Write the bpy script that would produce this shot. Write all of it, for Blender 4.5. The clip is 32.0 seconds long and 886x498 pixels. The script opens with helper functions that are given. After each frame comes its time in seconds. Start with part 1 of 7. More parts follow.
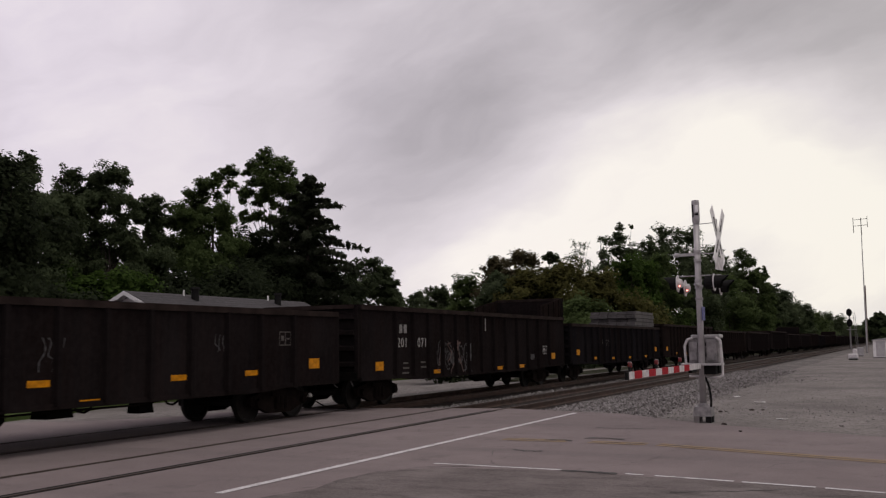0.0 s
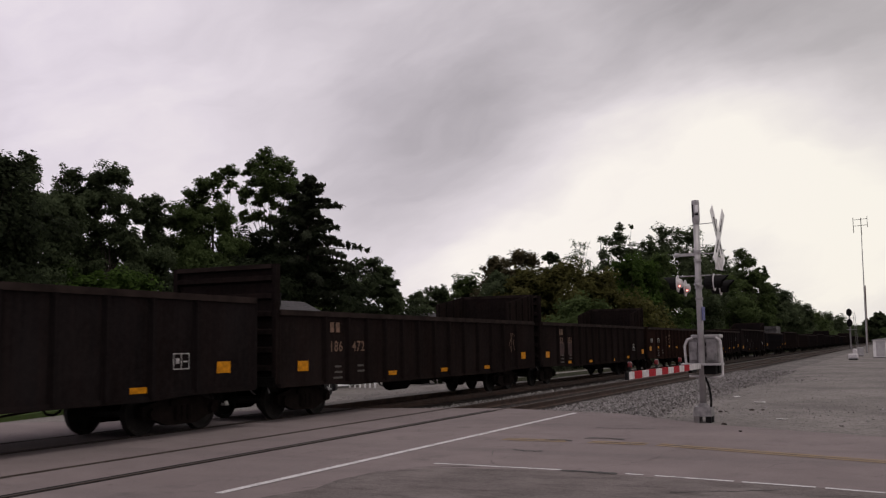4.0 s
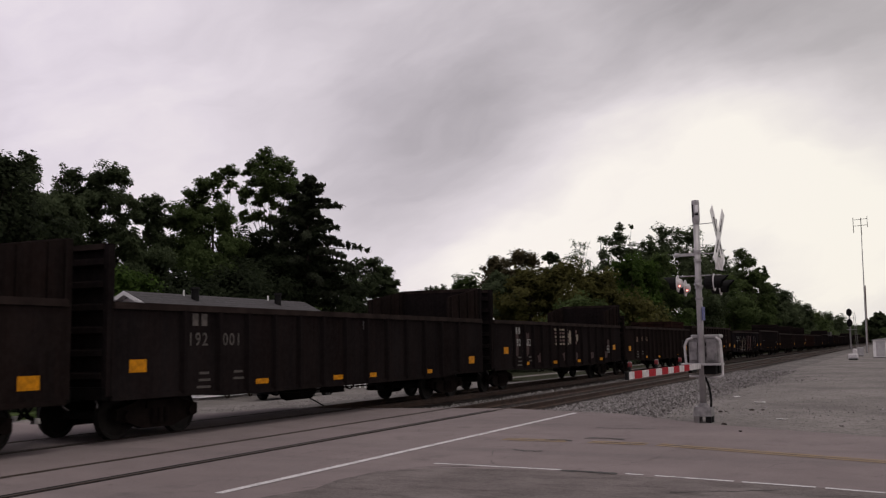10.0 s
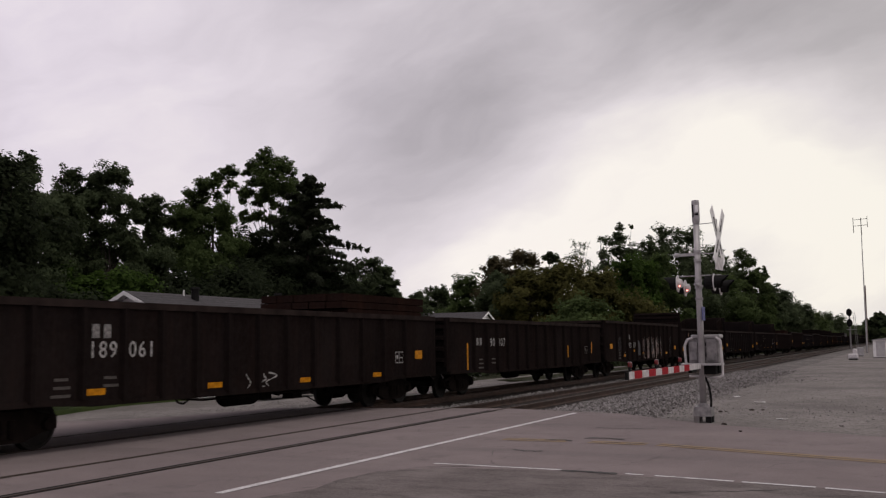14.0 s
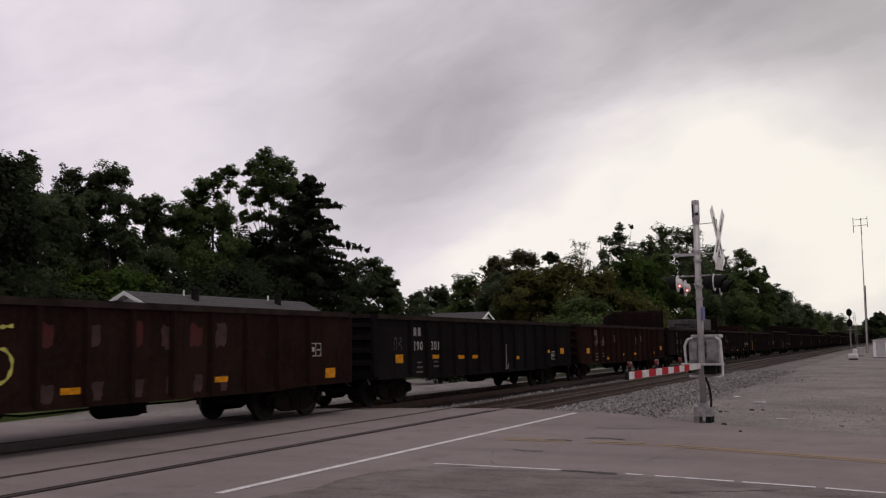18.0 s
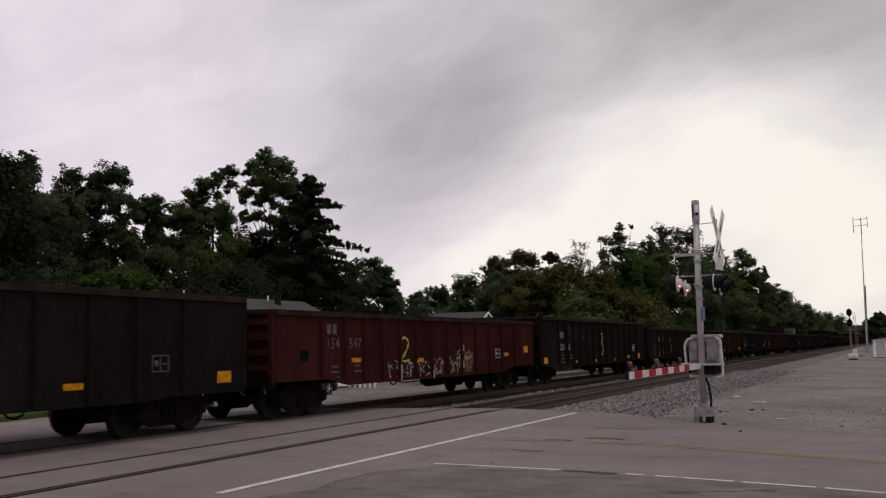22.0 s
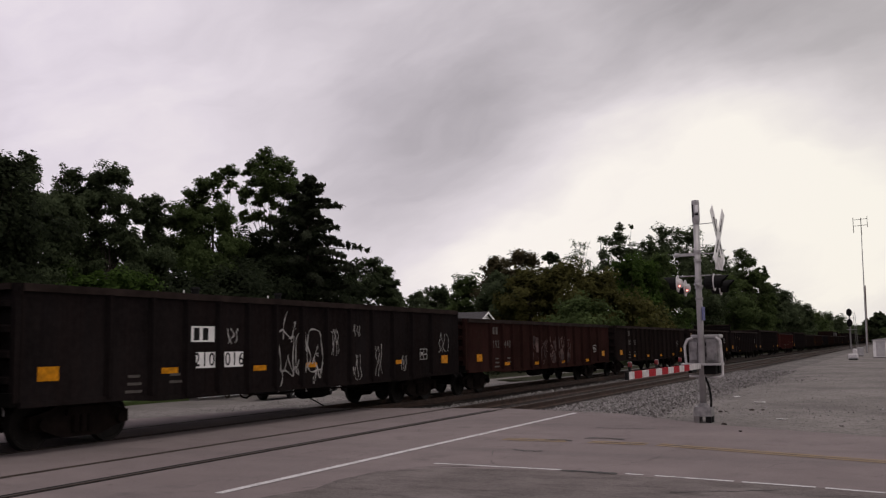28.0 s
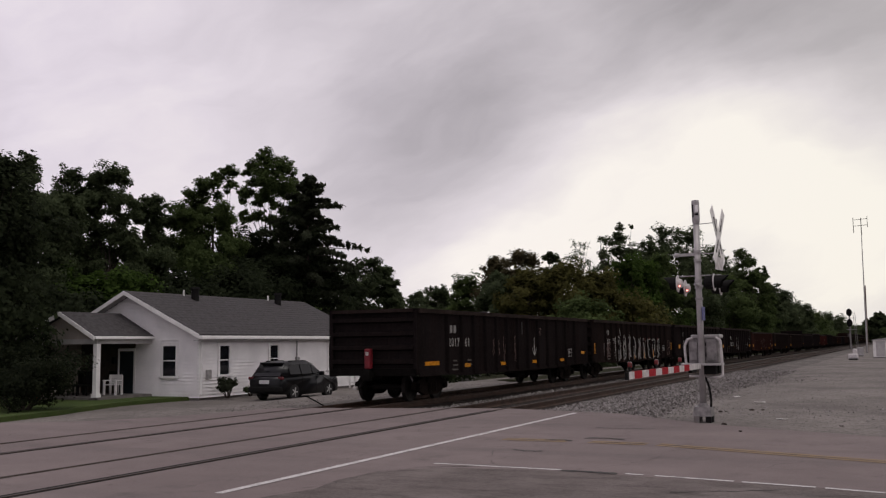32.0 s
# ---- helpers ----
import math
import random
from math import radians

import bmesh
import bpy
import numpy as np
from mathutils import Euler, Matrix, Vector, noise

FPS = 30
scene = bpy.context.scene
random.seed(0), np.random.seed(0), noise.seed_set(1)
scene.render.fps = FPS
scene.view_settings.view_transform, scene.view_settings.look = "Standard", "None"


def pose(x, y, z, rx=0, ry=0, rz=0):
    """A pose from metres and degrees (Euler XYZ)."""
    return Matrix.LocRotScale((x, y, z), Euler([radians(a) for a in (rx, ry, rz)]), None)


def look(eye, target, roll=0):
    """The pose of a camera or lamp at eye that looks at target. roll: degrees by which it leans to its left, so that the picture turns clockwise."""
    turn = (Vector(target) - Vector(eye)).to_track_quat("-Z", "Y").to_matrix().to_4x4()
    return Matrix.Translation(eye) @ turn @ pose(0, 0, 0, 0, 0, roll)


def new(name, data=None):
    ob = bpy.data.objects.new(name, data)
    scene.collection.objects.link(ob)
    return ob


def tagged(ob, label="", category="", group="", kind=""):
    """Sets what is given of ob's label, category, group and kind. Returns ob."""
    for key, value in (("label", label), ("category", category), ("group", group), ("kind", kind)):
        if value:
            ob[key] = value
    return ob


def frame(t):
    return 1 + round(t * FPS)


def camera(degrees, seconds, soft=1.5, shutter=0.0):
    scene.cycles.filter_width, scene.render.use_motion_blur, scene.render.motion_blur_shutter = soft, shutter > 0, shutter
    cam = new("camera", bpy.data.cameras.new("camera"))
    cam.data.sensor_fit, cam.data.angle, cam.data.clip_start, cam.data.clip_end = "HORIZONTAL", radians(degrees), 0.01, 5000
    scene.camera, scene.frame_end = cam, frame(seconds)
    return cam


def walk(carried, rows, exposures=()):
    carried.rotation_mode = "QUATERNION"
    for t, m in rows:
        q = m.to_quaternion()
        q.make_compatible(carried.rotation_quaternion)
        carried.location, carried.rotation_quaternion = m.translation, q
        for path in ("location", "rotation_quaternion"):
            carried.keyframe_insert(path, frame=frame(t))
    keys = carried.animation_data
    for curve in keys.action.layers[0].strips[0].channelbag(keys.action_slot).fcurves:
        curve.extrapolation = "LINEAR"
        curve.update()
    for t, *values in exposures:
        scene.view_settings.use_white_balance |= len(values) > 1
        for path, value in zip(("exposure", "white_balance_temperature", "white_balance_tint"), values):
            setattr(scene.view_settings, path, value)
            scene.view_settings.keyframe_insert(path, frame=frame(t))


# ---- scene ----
cam = camera(50.84, 32.0, soft=1.25, shutter=0.08)
EYE = (0.0, 0.0, 1.695)
YAW, PITCH = radians(25.805), radians(5.894)
AIM = (-math.sin(YAW) * math.cos(PITCH), math.cos(YAW) * math.cos(PITCH), 1.695 + math.sin(PITCH))
STAND = look(EYE, AIM, -0.79)
walk(cam, [(0.0, STAND), (32.0, STAND)], exposures=[(0.0, 0.0), (32.0, 0.0)])


# ---------------------------------------------------------------- sky and sun
def bearing(right, up):
    """A direction seen from the camera, by tangents to the right and up of its axis."""
    m = STAND.to_3x3()
    return (m @ Vector((right, up, -1))).normalized()


def overcast():
    world = bpy.data.worlds.new("overcast")
    scene.world = world
    world.use_nodes = True
    nt = world.node_tree
    nt.nodes.clear()
    N, L = nt.nodes.new, nt.links.new
    out, bg = N("ShaderNodeOutputWorld"), N("ShaderNodeBackground")
    bg.inputs["Strength"].default_value = 1.0
    L(bg.outputs[0], out.inputs[0])
    sky = N("ShaderNodeTexSky")
    sky.sky_type, sky.sun_disc = "NISHITA", False
    sky.sun_elevation, sky.sun_rotation = radians(75), radians(112)
    sky.dust_density = 4.0
    dim = N("ShaderNodeVectorMath")
    dim.operation = "SCALE"
    dim.inputs["Scale"].default_value = 0.10
    L(sky.outputs[0], dim.inputs[0])
    tc = N("ShaderNodeTexCoord")
    # ragged edges of the cloud masses
    mp = N("ShaderNodeMapping")
    mp.inputs["Scale"].default_value = (1.0, 1.0, 2.2)
    L(tc.outputs["Generated"], mp.inputs[0])
    warp = N("ShaderNodeTexNoise")
    warp.inputs["Scale"].default_value, warp.inputs["Detail"].default_value = 3.2, 5.0
    warp.inputs["Roughness"].default_value = 0.5
    L(mp.outputs[0], warp.inputs[0])
    sub = N("ShaderNodeVectorMath")
    sub.operation = "SUBTRACT"
    sub.inputs[1].default_value = (0.5, 0.5, 0.5)
    L(warp.outputs["Color"], sub.inputs[0])
    sc = N("ShaderNodeVectorMath")
    sc.operation = "SCALE"
    sc.inputs["Scale"].default_value = 0.16
    L(sub.outputs[0], sc.inputs[0])
    add = N("ShaderNodeVectorMath")
    L(tc.outputs["Generated"], add.inputs[0])
    L(sc.outputs[0], add.inputs[1])
    nz = N("ShaderNodeTexNoise")
    nz.inputs["Scale"].default_value, nz.inputs["Detail"].default_value = 5.0, 7.0
    nz.inputs["Roughness"].default_value = 0.45
    L(add.outputs[0], nz.inputs[0])

    def math2(op, a, b, clamp=False):
        n = N("ShaderNodeMath")
        n.operation, n.use_clamp = op, clamp
        for i, v in enumerate((a, b)):
            if isinstance(v, (int, float)):
                n.inputs[i].default_value = v
            else:
                L(v, n.inputs[i])
        return n.outputs[0]

    total = math2("MULTIPLY_ADD", nz.outputs["Fac"], SKY_NOISE)
    total.node.inputs[2].default_value = SKY_BASE
    # thick and thin masses of the cloud cover
    for right, up, amount in CLOUDS:
        d = N("ShaderNodeVectorMath")
        d.operation = "DISTANCE"
        L(add.outputs[0], d.inputs[0])
        d.inputs[1].default_value = bearing(right, up)
        r = N("ShaderNodeMapRange")
        r.interpolation_type = "SMOOTHSTEP"
        r.inputs["From Min"].default_value, r.inputs["From Max"].default_value = 0.0, CLOUD_SIZE
        r.inputs["To Min"].default_value, r.inputs["To Max"].default_value = amount, 0.0
        L(d.outputs["Value"], r.inputs[0])
        total = math2("ADD", total, r.outputs[0])
    m3 = STAND.to_3x3()
    axes = N("ShaderNodeCombineXYZ")
    for k, (v, scale) in enumerate(((Vector((0.93, 0.36, 0)), 5.0), (Vector((-0.36, 0.93, 0)), 15.0))):
        dot = N("ShaderNodeVectorMath")
        dot.operation = "DOT_PRODUCT"
        dot.inputs[1].default_value = (m3 @ v) * scale
        L(add.outputs[0], dot.inputs[0])
        L(dot.outputs["Value"], axes.inputs[k])
    wisp = N("ShaderNodeTexNoise")
    wisp.inputs["Scale"].default_value, wisp.inputs["Detail"].default_value = 1.0, 6.0
    wisp.inputs["Roughness"].default_value = 0.55
    L(axes.outputs[0], wisp.inputs[0])
    total = math2("ADD", total, math2("MULTIPLY", math2("SUBTRACT", wisp.outputs["Fac"], 0.5), 0.42))
    ramp = N("ShaderNodeValToRGB")
    els = ramp.color_ramp.elements
    els[0].position, els[0].color = 0.0, (0.17, 0.16, 0.167, 1)
    els[1].position, els[1].color = 1.0, (0.97, 0.935, 0.885, 1)
    e = els.new(0.5)
    e.color = (0.54, 0.51, 0.54, 1)
    e = els.new(0.75)
    e.color = (0.76, 0.72, 0.75, 1)
    L(total, ramp.inputs[0])
    across = N("ShaderNodeVectorMath")
    across.operation = "DOT_PRODUCT"
    across.inputs[1].default_value = STAND.to_3x3() @ Vector((1, 0, 0))
    L(tc.outputs["Generated"], across.inputs[0])
    ease = N("ShaderNodeMapRange")
    ease.inputs["From Min"].default_value, ease.inputs["From Max"].default_value = -0.42, 0.42
    L(across.outputs["Value"], ease.inputs[0])
    tint = N("ShaderNodeMixRGB")
    tint.inputs[1].default_value, tint.inputs[2].default_value = (1.035, 0.985, 1.05, 1), (1.02, 1.0, 0.955, 1)
    L(ease.outputs[0], tint.inputs[0])
    dye = N("ShaderNodeMixRGB")
    dye.blend_type = "MULTIPLY"
    dye.inputs[0].default_value = 1.0
    L(ramp.outputs[0], dye.inputs[1])
    L(tint.outputs[0], dye.inputs[2])
    ramp = dye
    mix = N("ShaderNodeMixRGB")
    mix.inputs[0].default_value = 0.94
    L(dim.outputs[0], mix.inputs[1])
    L(ramp.outputs[0], mix.inputs[2])
    L(mix.outputs[0], bg.inputs["Color"])


SKY_BASE, SKY_NOISE = 0.51, 0.30
CLOUD_SIZE = 0.20
# right, up (tangents), amount
CLOUDS = [(-0.42, 0.25, 0.11), (-0.25, 0.25, -0.03), (-0.08, 0.25, -0.03), (0.09, 0.25, 0.03), (0.26, 0.25, -0.30), (0.36, 0.25, -0.24), (0.46, 0.25, -0.23), (-0.46, 0.17, -0.02), (-0.33, 0.17, 0.03), (-0.2, 0.17, -0.02), (-0.08, 0.17, 0.03), (0.04, 0.17, -0.10), (0.16, 0.17, -0.06), (0.28, 0.17, 0.10), (0.4, 0.17, 0.20), (-0.36, 0.1, 0.02), (-0.22, 0.1, 0.14), (-0.1, 0.1, -0.07), (0, 0.1, -0.10), (0.1, 0.1, -0.08), (0.2, 0.1, 0.19), (0.32, 0.1, 0.08), (0.46, 0.1, 0.07), (-0.05, 0.03, -0.09), (0.06, 0.03, 0.04), (0.2, 0.03, 0.07), (0.35, 0.03, 0.00), (0.47, 0.03, 0.05), (-0.02, -0.03, 0.23), (0.12, -0.03, 0.27), (0.4, -0.03, 0.21)]
overcast()
sun = new("sun", bpy.data.lights.new("sun", "SUN"))
sun.data.energy, sun.data.angle, sun.data.color = 0.8, radians(25), (1.0, 0.96, 0.9)
sun.matrix_basis = look((0, 0, 40), (-10, 4, 0))


# ---------------------------------------------------------------- materials
class Nodes:
    """A small writer of procedural materials."""

    def __init__(self, name, rough=0.8, metal=0.0, spec=0.3):
        self.mat = bpy.data.materials.new(name)
        self.mat.use_nodes = True
        self.nt = self.mat.node_tree
        self.b = self.nt.nodes["Principled BSDF"]
        self.b.inputs["Roughness"].default_value = rough
        self.b.inputs["Metallic"].default_value = metal
        self.b.inputs["Specular IOR Level"].default_value = spec
        self.tc = self.nt.nodes.new("ShaderNodeTexCoord")
        self.co = self.tc.outputs["Object"]

    def world_space(self):
        g = self.nt.nodes.new("ShaderNodeNewGeometry")
        self.co = g.outputs["Position"]
        return self

    def link(self, a, b):
        self.nt.links.new(a, b)

    def stretched(self, sx, sy, sz):
        n = self.nt.nodes.new("ShaderNodeMapping")
        n.inputs["Scale"].default_value = (sx, sy, sz)
        self.link(self.co, n.inputs[0])
        return n.outputs[0]

    def noise(self, scale, detail=4.0, rough=0.55, lo=0.35, hi=0.65, co=None):
        n = self.nt.nodes.new("ShaderNodeTexNoise")
        n.inputs["Scale"].default_value, n.inputs["Detail"].default_value = scale, detail
        n.inputs["Roughness"].default_value = rough
        self.link(co or self.co, n.inputs["Vector"])
        r = self.nt.nodes.new("ShaderNodeMapRange")
        r.inputs["From Min"].default_value, r.inputs["From Max"].default_value = lo, hi
        self.link(n.outputs["Fac"], r.inputs[0])
        return r.outputs[0]

    def cells(self, scale, feature="F1", co=None):
        n = self.nt.nodes.new("ShaderNodeTexVoronoi")
        n.feature = feature
        n.inputs["Scale"].default_value = scale
        self.link(co or self.co, n.inputs["Vector"])
        return n

    def random(self):
        return self.nt.nodes.new("ShaderNodeObjectInfo").outputs["Random"]

    def island(self):
        return self.nt.nodes.new("ShaderNodeNewGeometry").outputs["Random Per Island"]

    def range(self, v, a, b, c, d):
        r = self.nt.nodes.new("ShaderNodeMapRange")
        for k, x in zip(("From Min", "From Max", "To Min", "To Max"), (a, b, c, d)):
            r.inputs[k].default_value = x
        self.link(v, r.inputs[0])
        return r.outputs[0]

    def mul(self, a, b):
        n = self.nt.nodes.new("ShaderNodeMath")
        n.operation = "MULTIPLY"
        for i, v in enumerate((a, b)):
            if isinstance(v, (int, float)):
                n.inputs[i].default_value = v
            else:
                self.link(v, n.inputs[i])
        return n.outputs[0]

    def mix(self, fac, a, b, mode="MIX"):
        n = self.nt.nodes.new("ShaderNodeMixRGB")
        n.blend_type = mode
        for i, v in enumerate((fac, a, b)):
            if isinstance(v, (int, float)):
                n.inputs[i].default_value = v
            elif isinstance(v, tuple):
                n.inputs[i].default_value = (*v, 1)
            else:
                self.link(v, n.inputs[i])
        return n.outputs[0]

    def color(self, c):
        if isinstance(c, tuple):
            self.b.inputs["Base Color"].default_value = (*c, 1)
        else:
            self.link(c, self.b.inputs["Base Color"])
        return self

    def bump(self, h, dist=0.01, strength=0.6):
        n = self.nt.nodes.new("ShaderNodeBump")
        n.inputs["Distance"].default_value, n.inputs["Strength"].default_value = dist, strength
        self.link(h, n.inputs["Height"])
        self.link(n.outputs[0], self.b.inputs["Normal"])
        return self

    def rough(self, v):
        self.link(v, self.b.inputs["Roughness"])
        return self


def plain(name, c, rough=0.7, metal=0.0, var=0.25, scale=3.0, spec=0.3):
    m = Nodes(name, rough, metal, spec)
    dark = tuple(x * (1 - var) for x in c)
    lite = tuple(min(1, x * (1 + var)) for x in c)
    f = m.noise(scale, 5)
    m.color(m.mix(f, dark, lite))
    m.bump(m.noise(scale * 14, 3), 0.004, 0.25)
    return m.mat


def car_paint(name, c, rust, amount):
    """Weathered steel paint: faded colour, vertical streaks, rust blooms and coal dust."""
    m = Nodes(name, 0.85, 0.0, 0.0)
    fade = m.noise(0.5, 4)
    base = m.mix(fade, tuple(x * 0.72 for x in c), tuple(x * 1.7 for x in c))
    # whole sheets that have weathered apart
    sheet_wear = m.noise(1.0, 2, 0.5, 0.42, 0.62, m.stretched(0.4, 0.9, 0.12))
    base = m.mix(m.mul(sheet_wear, 0.55), base, tuple(0.35 * x + 0.35 * y for x, y in zip(c, rust)))
    streak = m.noise(1.0, 6, 0.65, 0.46, 0.70, m.stretched(6.0, 6.0, 0.30))
    base = m.mix(m.mul(streak, 0.42), base, tuple(0.75 * x + 0.003 for x in rust))
    runs = m.noise(1.0, 5, 0.6, 0.54, 0.70, m.stretched(14.0, 14.0, 0.7))
    base = m.mix(m.mul(runs, 0.35), base, tuple(0.40 * x for x in c))
    bloom = m.noise(1.7, 8, 0.68, 0.62 - 0.22 * amount, 0.78 - 0.1 * amount)
    base = m.mix(m.mul(bloom, 0.25 + 0.6 * amount), base, rust)
    dust = m.noise(9.0, 6, 0.7, 0.4, 0.8)
    base = m.mix(m.mul(dust, 0.36), base, (0.030, 0.0242, 0.0234))
    chips = m.noise(5.5, 9, 0.75, 0.66, 0.72)
    base = m.mix(m.mul(chips, 0.5), base, (0.085, 0.068, 0.062))
    m.color(base)
    m.rough(m.range(bloom, 0, 1, 0.62, 0.9))
    m.bump(m.noise(2.2, 7, 0.6), 0.02, 0.35)
    return m.mat


PAINT = {
    "black": car_paint("black_car_paint", (0.0083, 0.0069, 0.0070), (0.0224, 0.0142, 0.0129), 0.25),
    "brown": car_paint("brown_weathered_paint", (0.0091, 0.0069, 0.0065), (0.0258, 0.0155, 0.0129), 0.35),
    "rust": car_paint("rusted_car_paint", (0.0120, 0.0069, 0.0058), (0.0310, 0.0142, 0.0099), 0.65),
    "red": car_paint("oxide_red_paint", (0.0344, 0.0090, 0.0079), (0.0344, 0.0155, 0.0120), 0.45),
    "maroon": car_paint("maroon_weathered_paint", (0.0206, 0.0084, 0.0074), (0.0327, 0.0163, 0.0120), 0.6),
    "navy": car_paint("navy_black_paint", (0.0067, 0.0065, 0.0077), (0.0206, 0.0129, 0.0103), 0.15),
}
M_STEEL = plain("grimy_steel", (0.0110, 0.0080, 0.0071), 0.85, 0.0, 0.4, 4, 0.02)
M_UNDER = plain("underframe_grime", (0.0068, 0.0060, 0.0056), 0.9, 0.0, 0.4, 3, 0.02)
M_WHEEL = plain("worn_wheel_steel", (0.012, 0.010, 0.009), 0.7, 0.1, 0.35, 6, 0.15)
M_CHORD = plain("brown_top_chord", (0.021, 0.0150, 0.0135), 0.85, 0.0, 0.35, 2, 0.02)
M_REFL = plain("yellow_reflector", (0.46, 0.180, 0.004), 0.6, 0.0, 0.3, 9, 0.1)
M_STENCIL = plain("stencil_white", (0.31, 0.292, 0.284), 0.75, 0.0, 0.5, 11)
M_INITIAL = plain("worn_initial_block", (0.19, 0.178, 0.172), 0.8, 0.0, 0.5, 14)
M_STDIM = plain("faded_stencil", (0.075, 0.064, 0.058), 0.8, 0.0, 0.4, 6)
M_STORANGE = plain("faded_orange_stencil", (0.14, 0.082, 0.055), 0.8, 0.0, 0.4, 6)
M_CHALK = plain("yellow_chalk_paint", (0.42, 0.39, 0.09), 0.8, 0.0, 0.2, 6)
def worn_spray(name, c, worn):
    """Sprayed paint rubbed and faded down to the grimy steel in places."""
    m = Nodes(name, 0.8, 0.0, 0.05)
    col = m.mix(m.noise(1.2, 5), tuple(0.75 * x for x in c), tuple(min(1, 1.2 * x) for x in c))
    col = m.mix(m.mul(m.noise(3.2, 8, 0.7, 0.42, 0.66), worn), col, (0.018, 0.0135, 0.0125))
    col = m.mix(m.mul(m.noise(1.0, 5, 0.6, 0.5, 0.8, m.stretched(6.0, 6.0, 0.5)), 0.6 * worn), col, (0.040, 0.026, 0.020))
    m.color(col)
    return m.mat


M_SPRAYW = worn_spray("white_spray_paint", (0.36, 0.34, 0.33), 0.5)
M_SPRAYG = worn_spray("grey_spray_paint", (0.085, 0.080, 0.082), 0.75)
M_SPRAYC = worn_spray("cream_spray_paint", (0.34, 0.285, 0.20), 0.5)
M_SPRAYP = worn_spray("pink_spray_paint", (0.15, 0.098, 0.090), 0.7)
M_PINKWHITE = worn_spray("pinkish_white_spray_paint", (0.34, 0.27, 0.25), 0.4)
M_SPRAYR = worn_spray("dull_red_spray_paint", (0.070, 0.019, 0.018), 0.6)
M_SPRAYK = plain("black_spray_paint", (0.0065, 0.0062, 0.0066), 0.9, 0.0, 0.3, 3, 0.0)
M_EMBLEM = plain("worn_cream_emblem", (0.20, 0.16, 0.125), 0.8, 0.0, 0.45, 9)
M_PATCH = plain("reddish_primer_patch", (0.034, 0.015, 0.014), 0.8, 0.0, 0.4, 3)
M_OLDWOOD = plain("grey_weathered_timber", (0.075, 0.068, 0.067), 0.9, 0.0, 0.35, 2)
M_FLAGRED = plain("red_marker_housing", (0.14, 0.010, 0.016), 0.5, 0.0, 0.2, 6)
M_GALV = plain("galvanised_steel", (0.34, 0.325, 0.325), 0.55, 0.35, 0.18, 5)
M_MECH = plain("weathered_grey_casting", (0.20, 0.185, 0.185), 0.6, 0.15, 0.35, 7)
M_DISC = plain("dirty_white_enamel", (0.50, 0.47, 0.47), 0.6, 0.0, 0.2, 9)
M_ALU = plain("aluminium_pole", (0.37, 0.35, 0.35), 0.5, 0.4, 0.15, 4)
M_BLACK = plain("matt_black_paint", (0.010, 0.0095, 0.0095), 0.85, 0.0, 0.2, 5, 0.1)
M_WHITEP = plain("white_enamel", (0.72, 0.70, 0.69), 0.5, 0.0, 0.08, 4)
M_REDP = plain("red_reflective_sheet", (0.30, 0.010, 0.018), 0.7, 0.0, 0.12, 6, 0.08)
M_BLUE = plain("blue_sign_sheet", (0.06, 0.07, 0.22), 0.5, 0.0, 0.15, 6)
M_RUBBER = plain("black_rubber", (0.010, 0.009, 0.009), 0.9, 0.0, 0.3, 8, 0.1)
M_TYRE = plain("tyre_rubber", (0.022, 0.021, 0.021), 0.85, 0.0, 0.2, 12)


def glow_mat(name, c, strength):
    m = Nodes(name, 0.3)
    m.color((0.4, 0.02, 0.02))
    m.b.inputs["Emission Color"].default_value = (*c, 1)
    m.b.inputs["Emission Strength"].default_value = strength
    return m.mat


M_LIT = glow_mat("lit_red_lens", (1.0, 0.30, 0.25), 5.0)
M_LENS = plain("dark_red_lens", (0.10, 0.008, 0.008), 0.2, 0.0, 0.1, 6, 0.5)


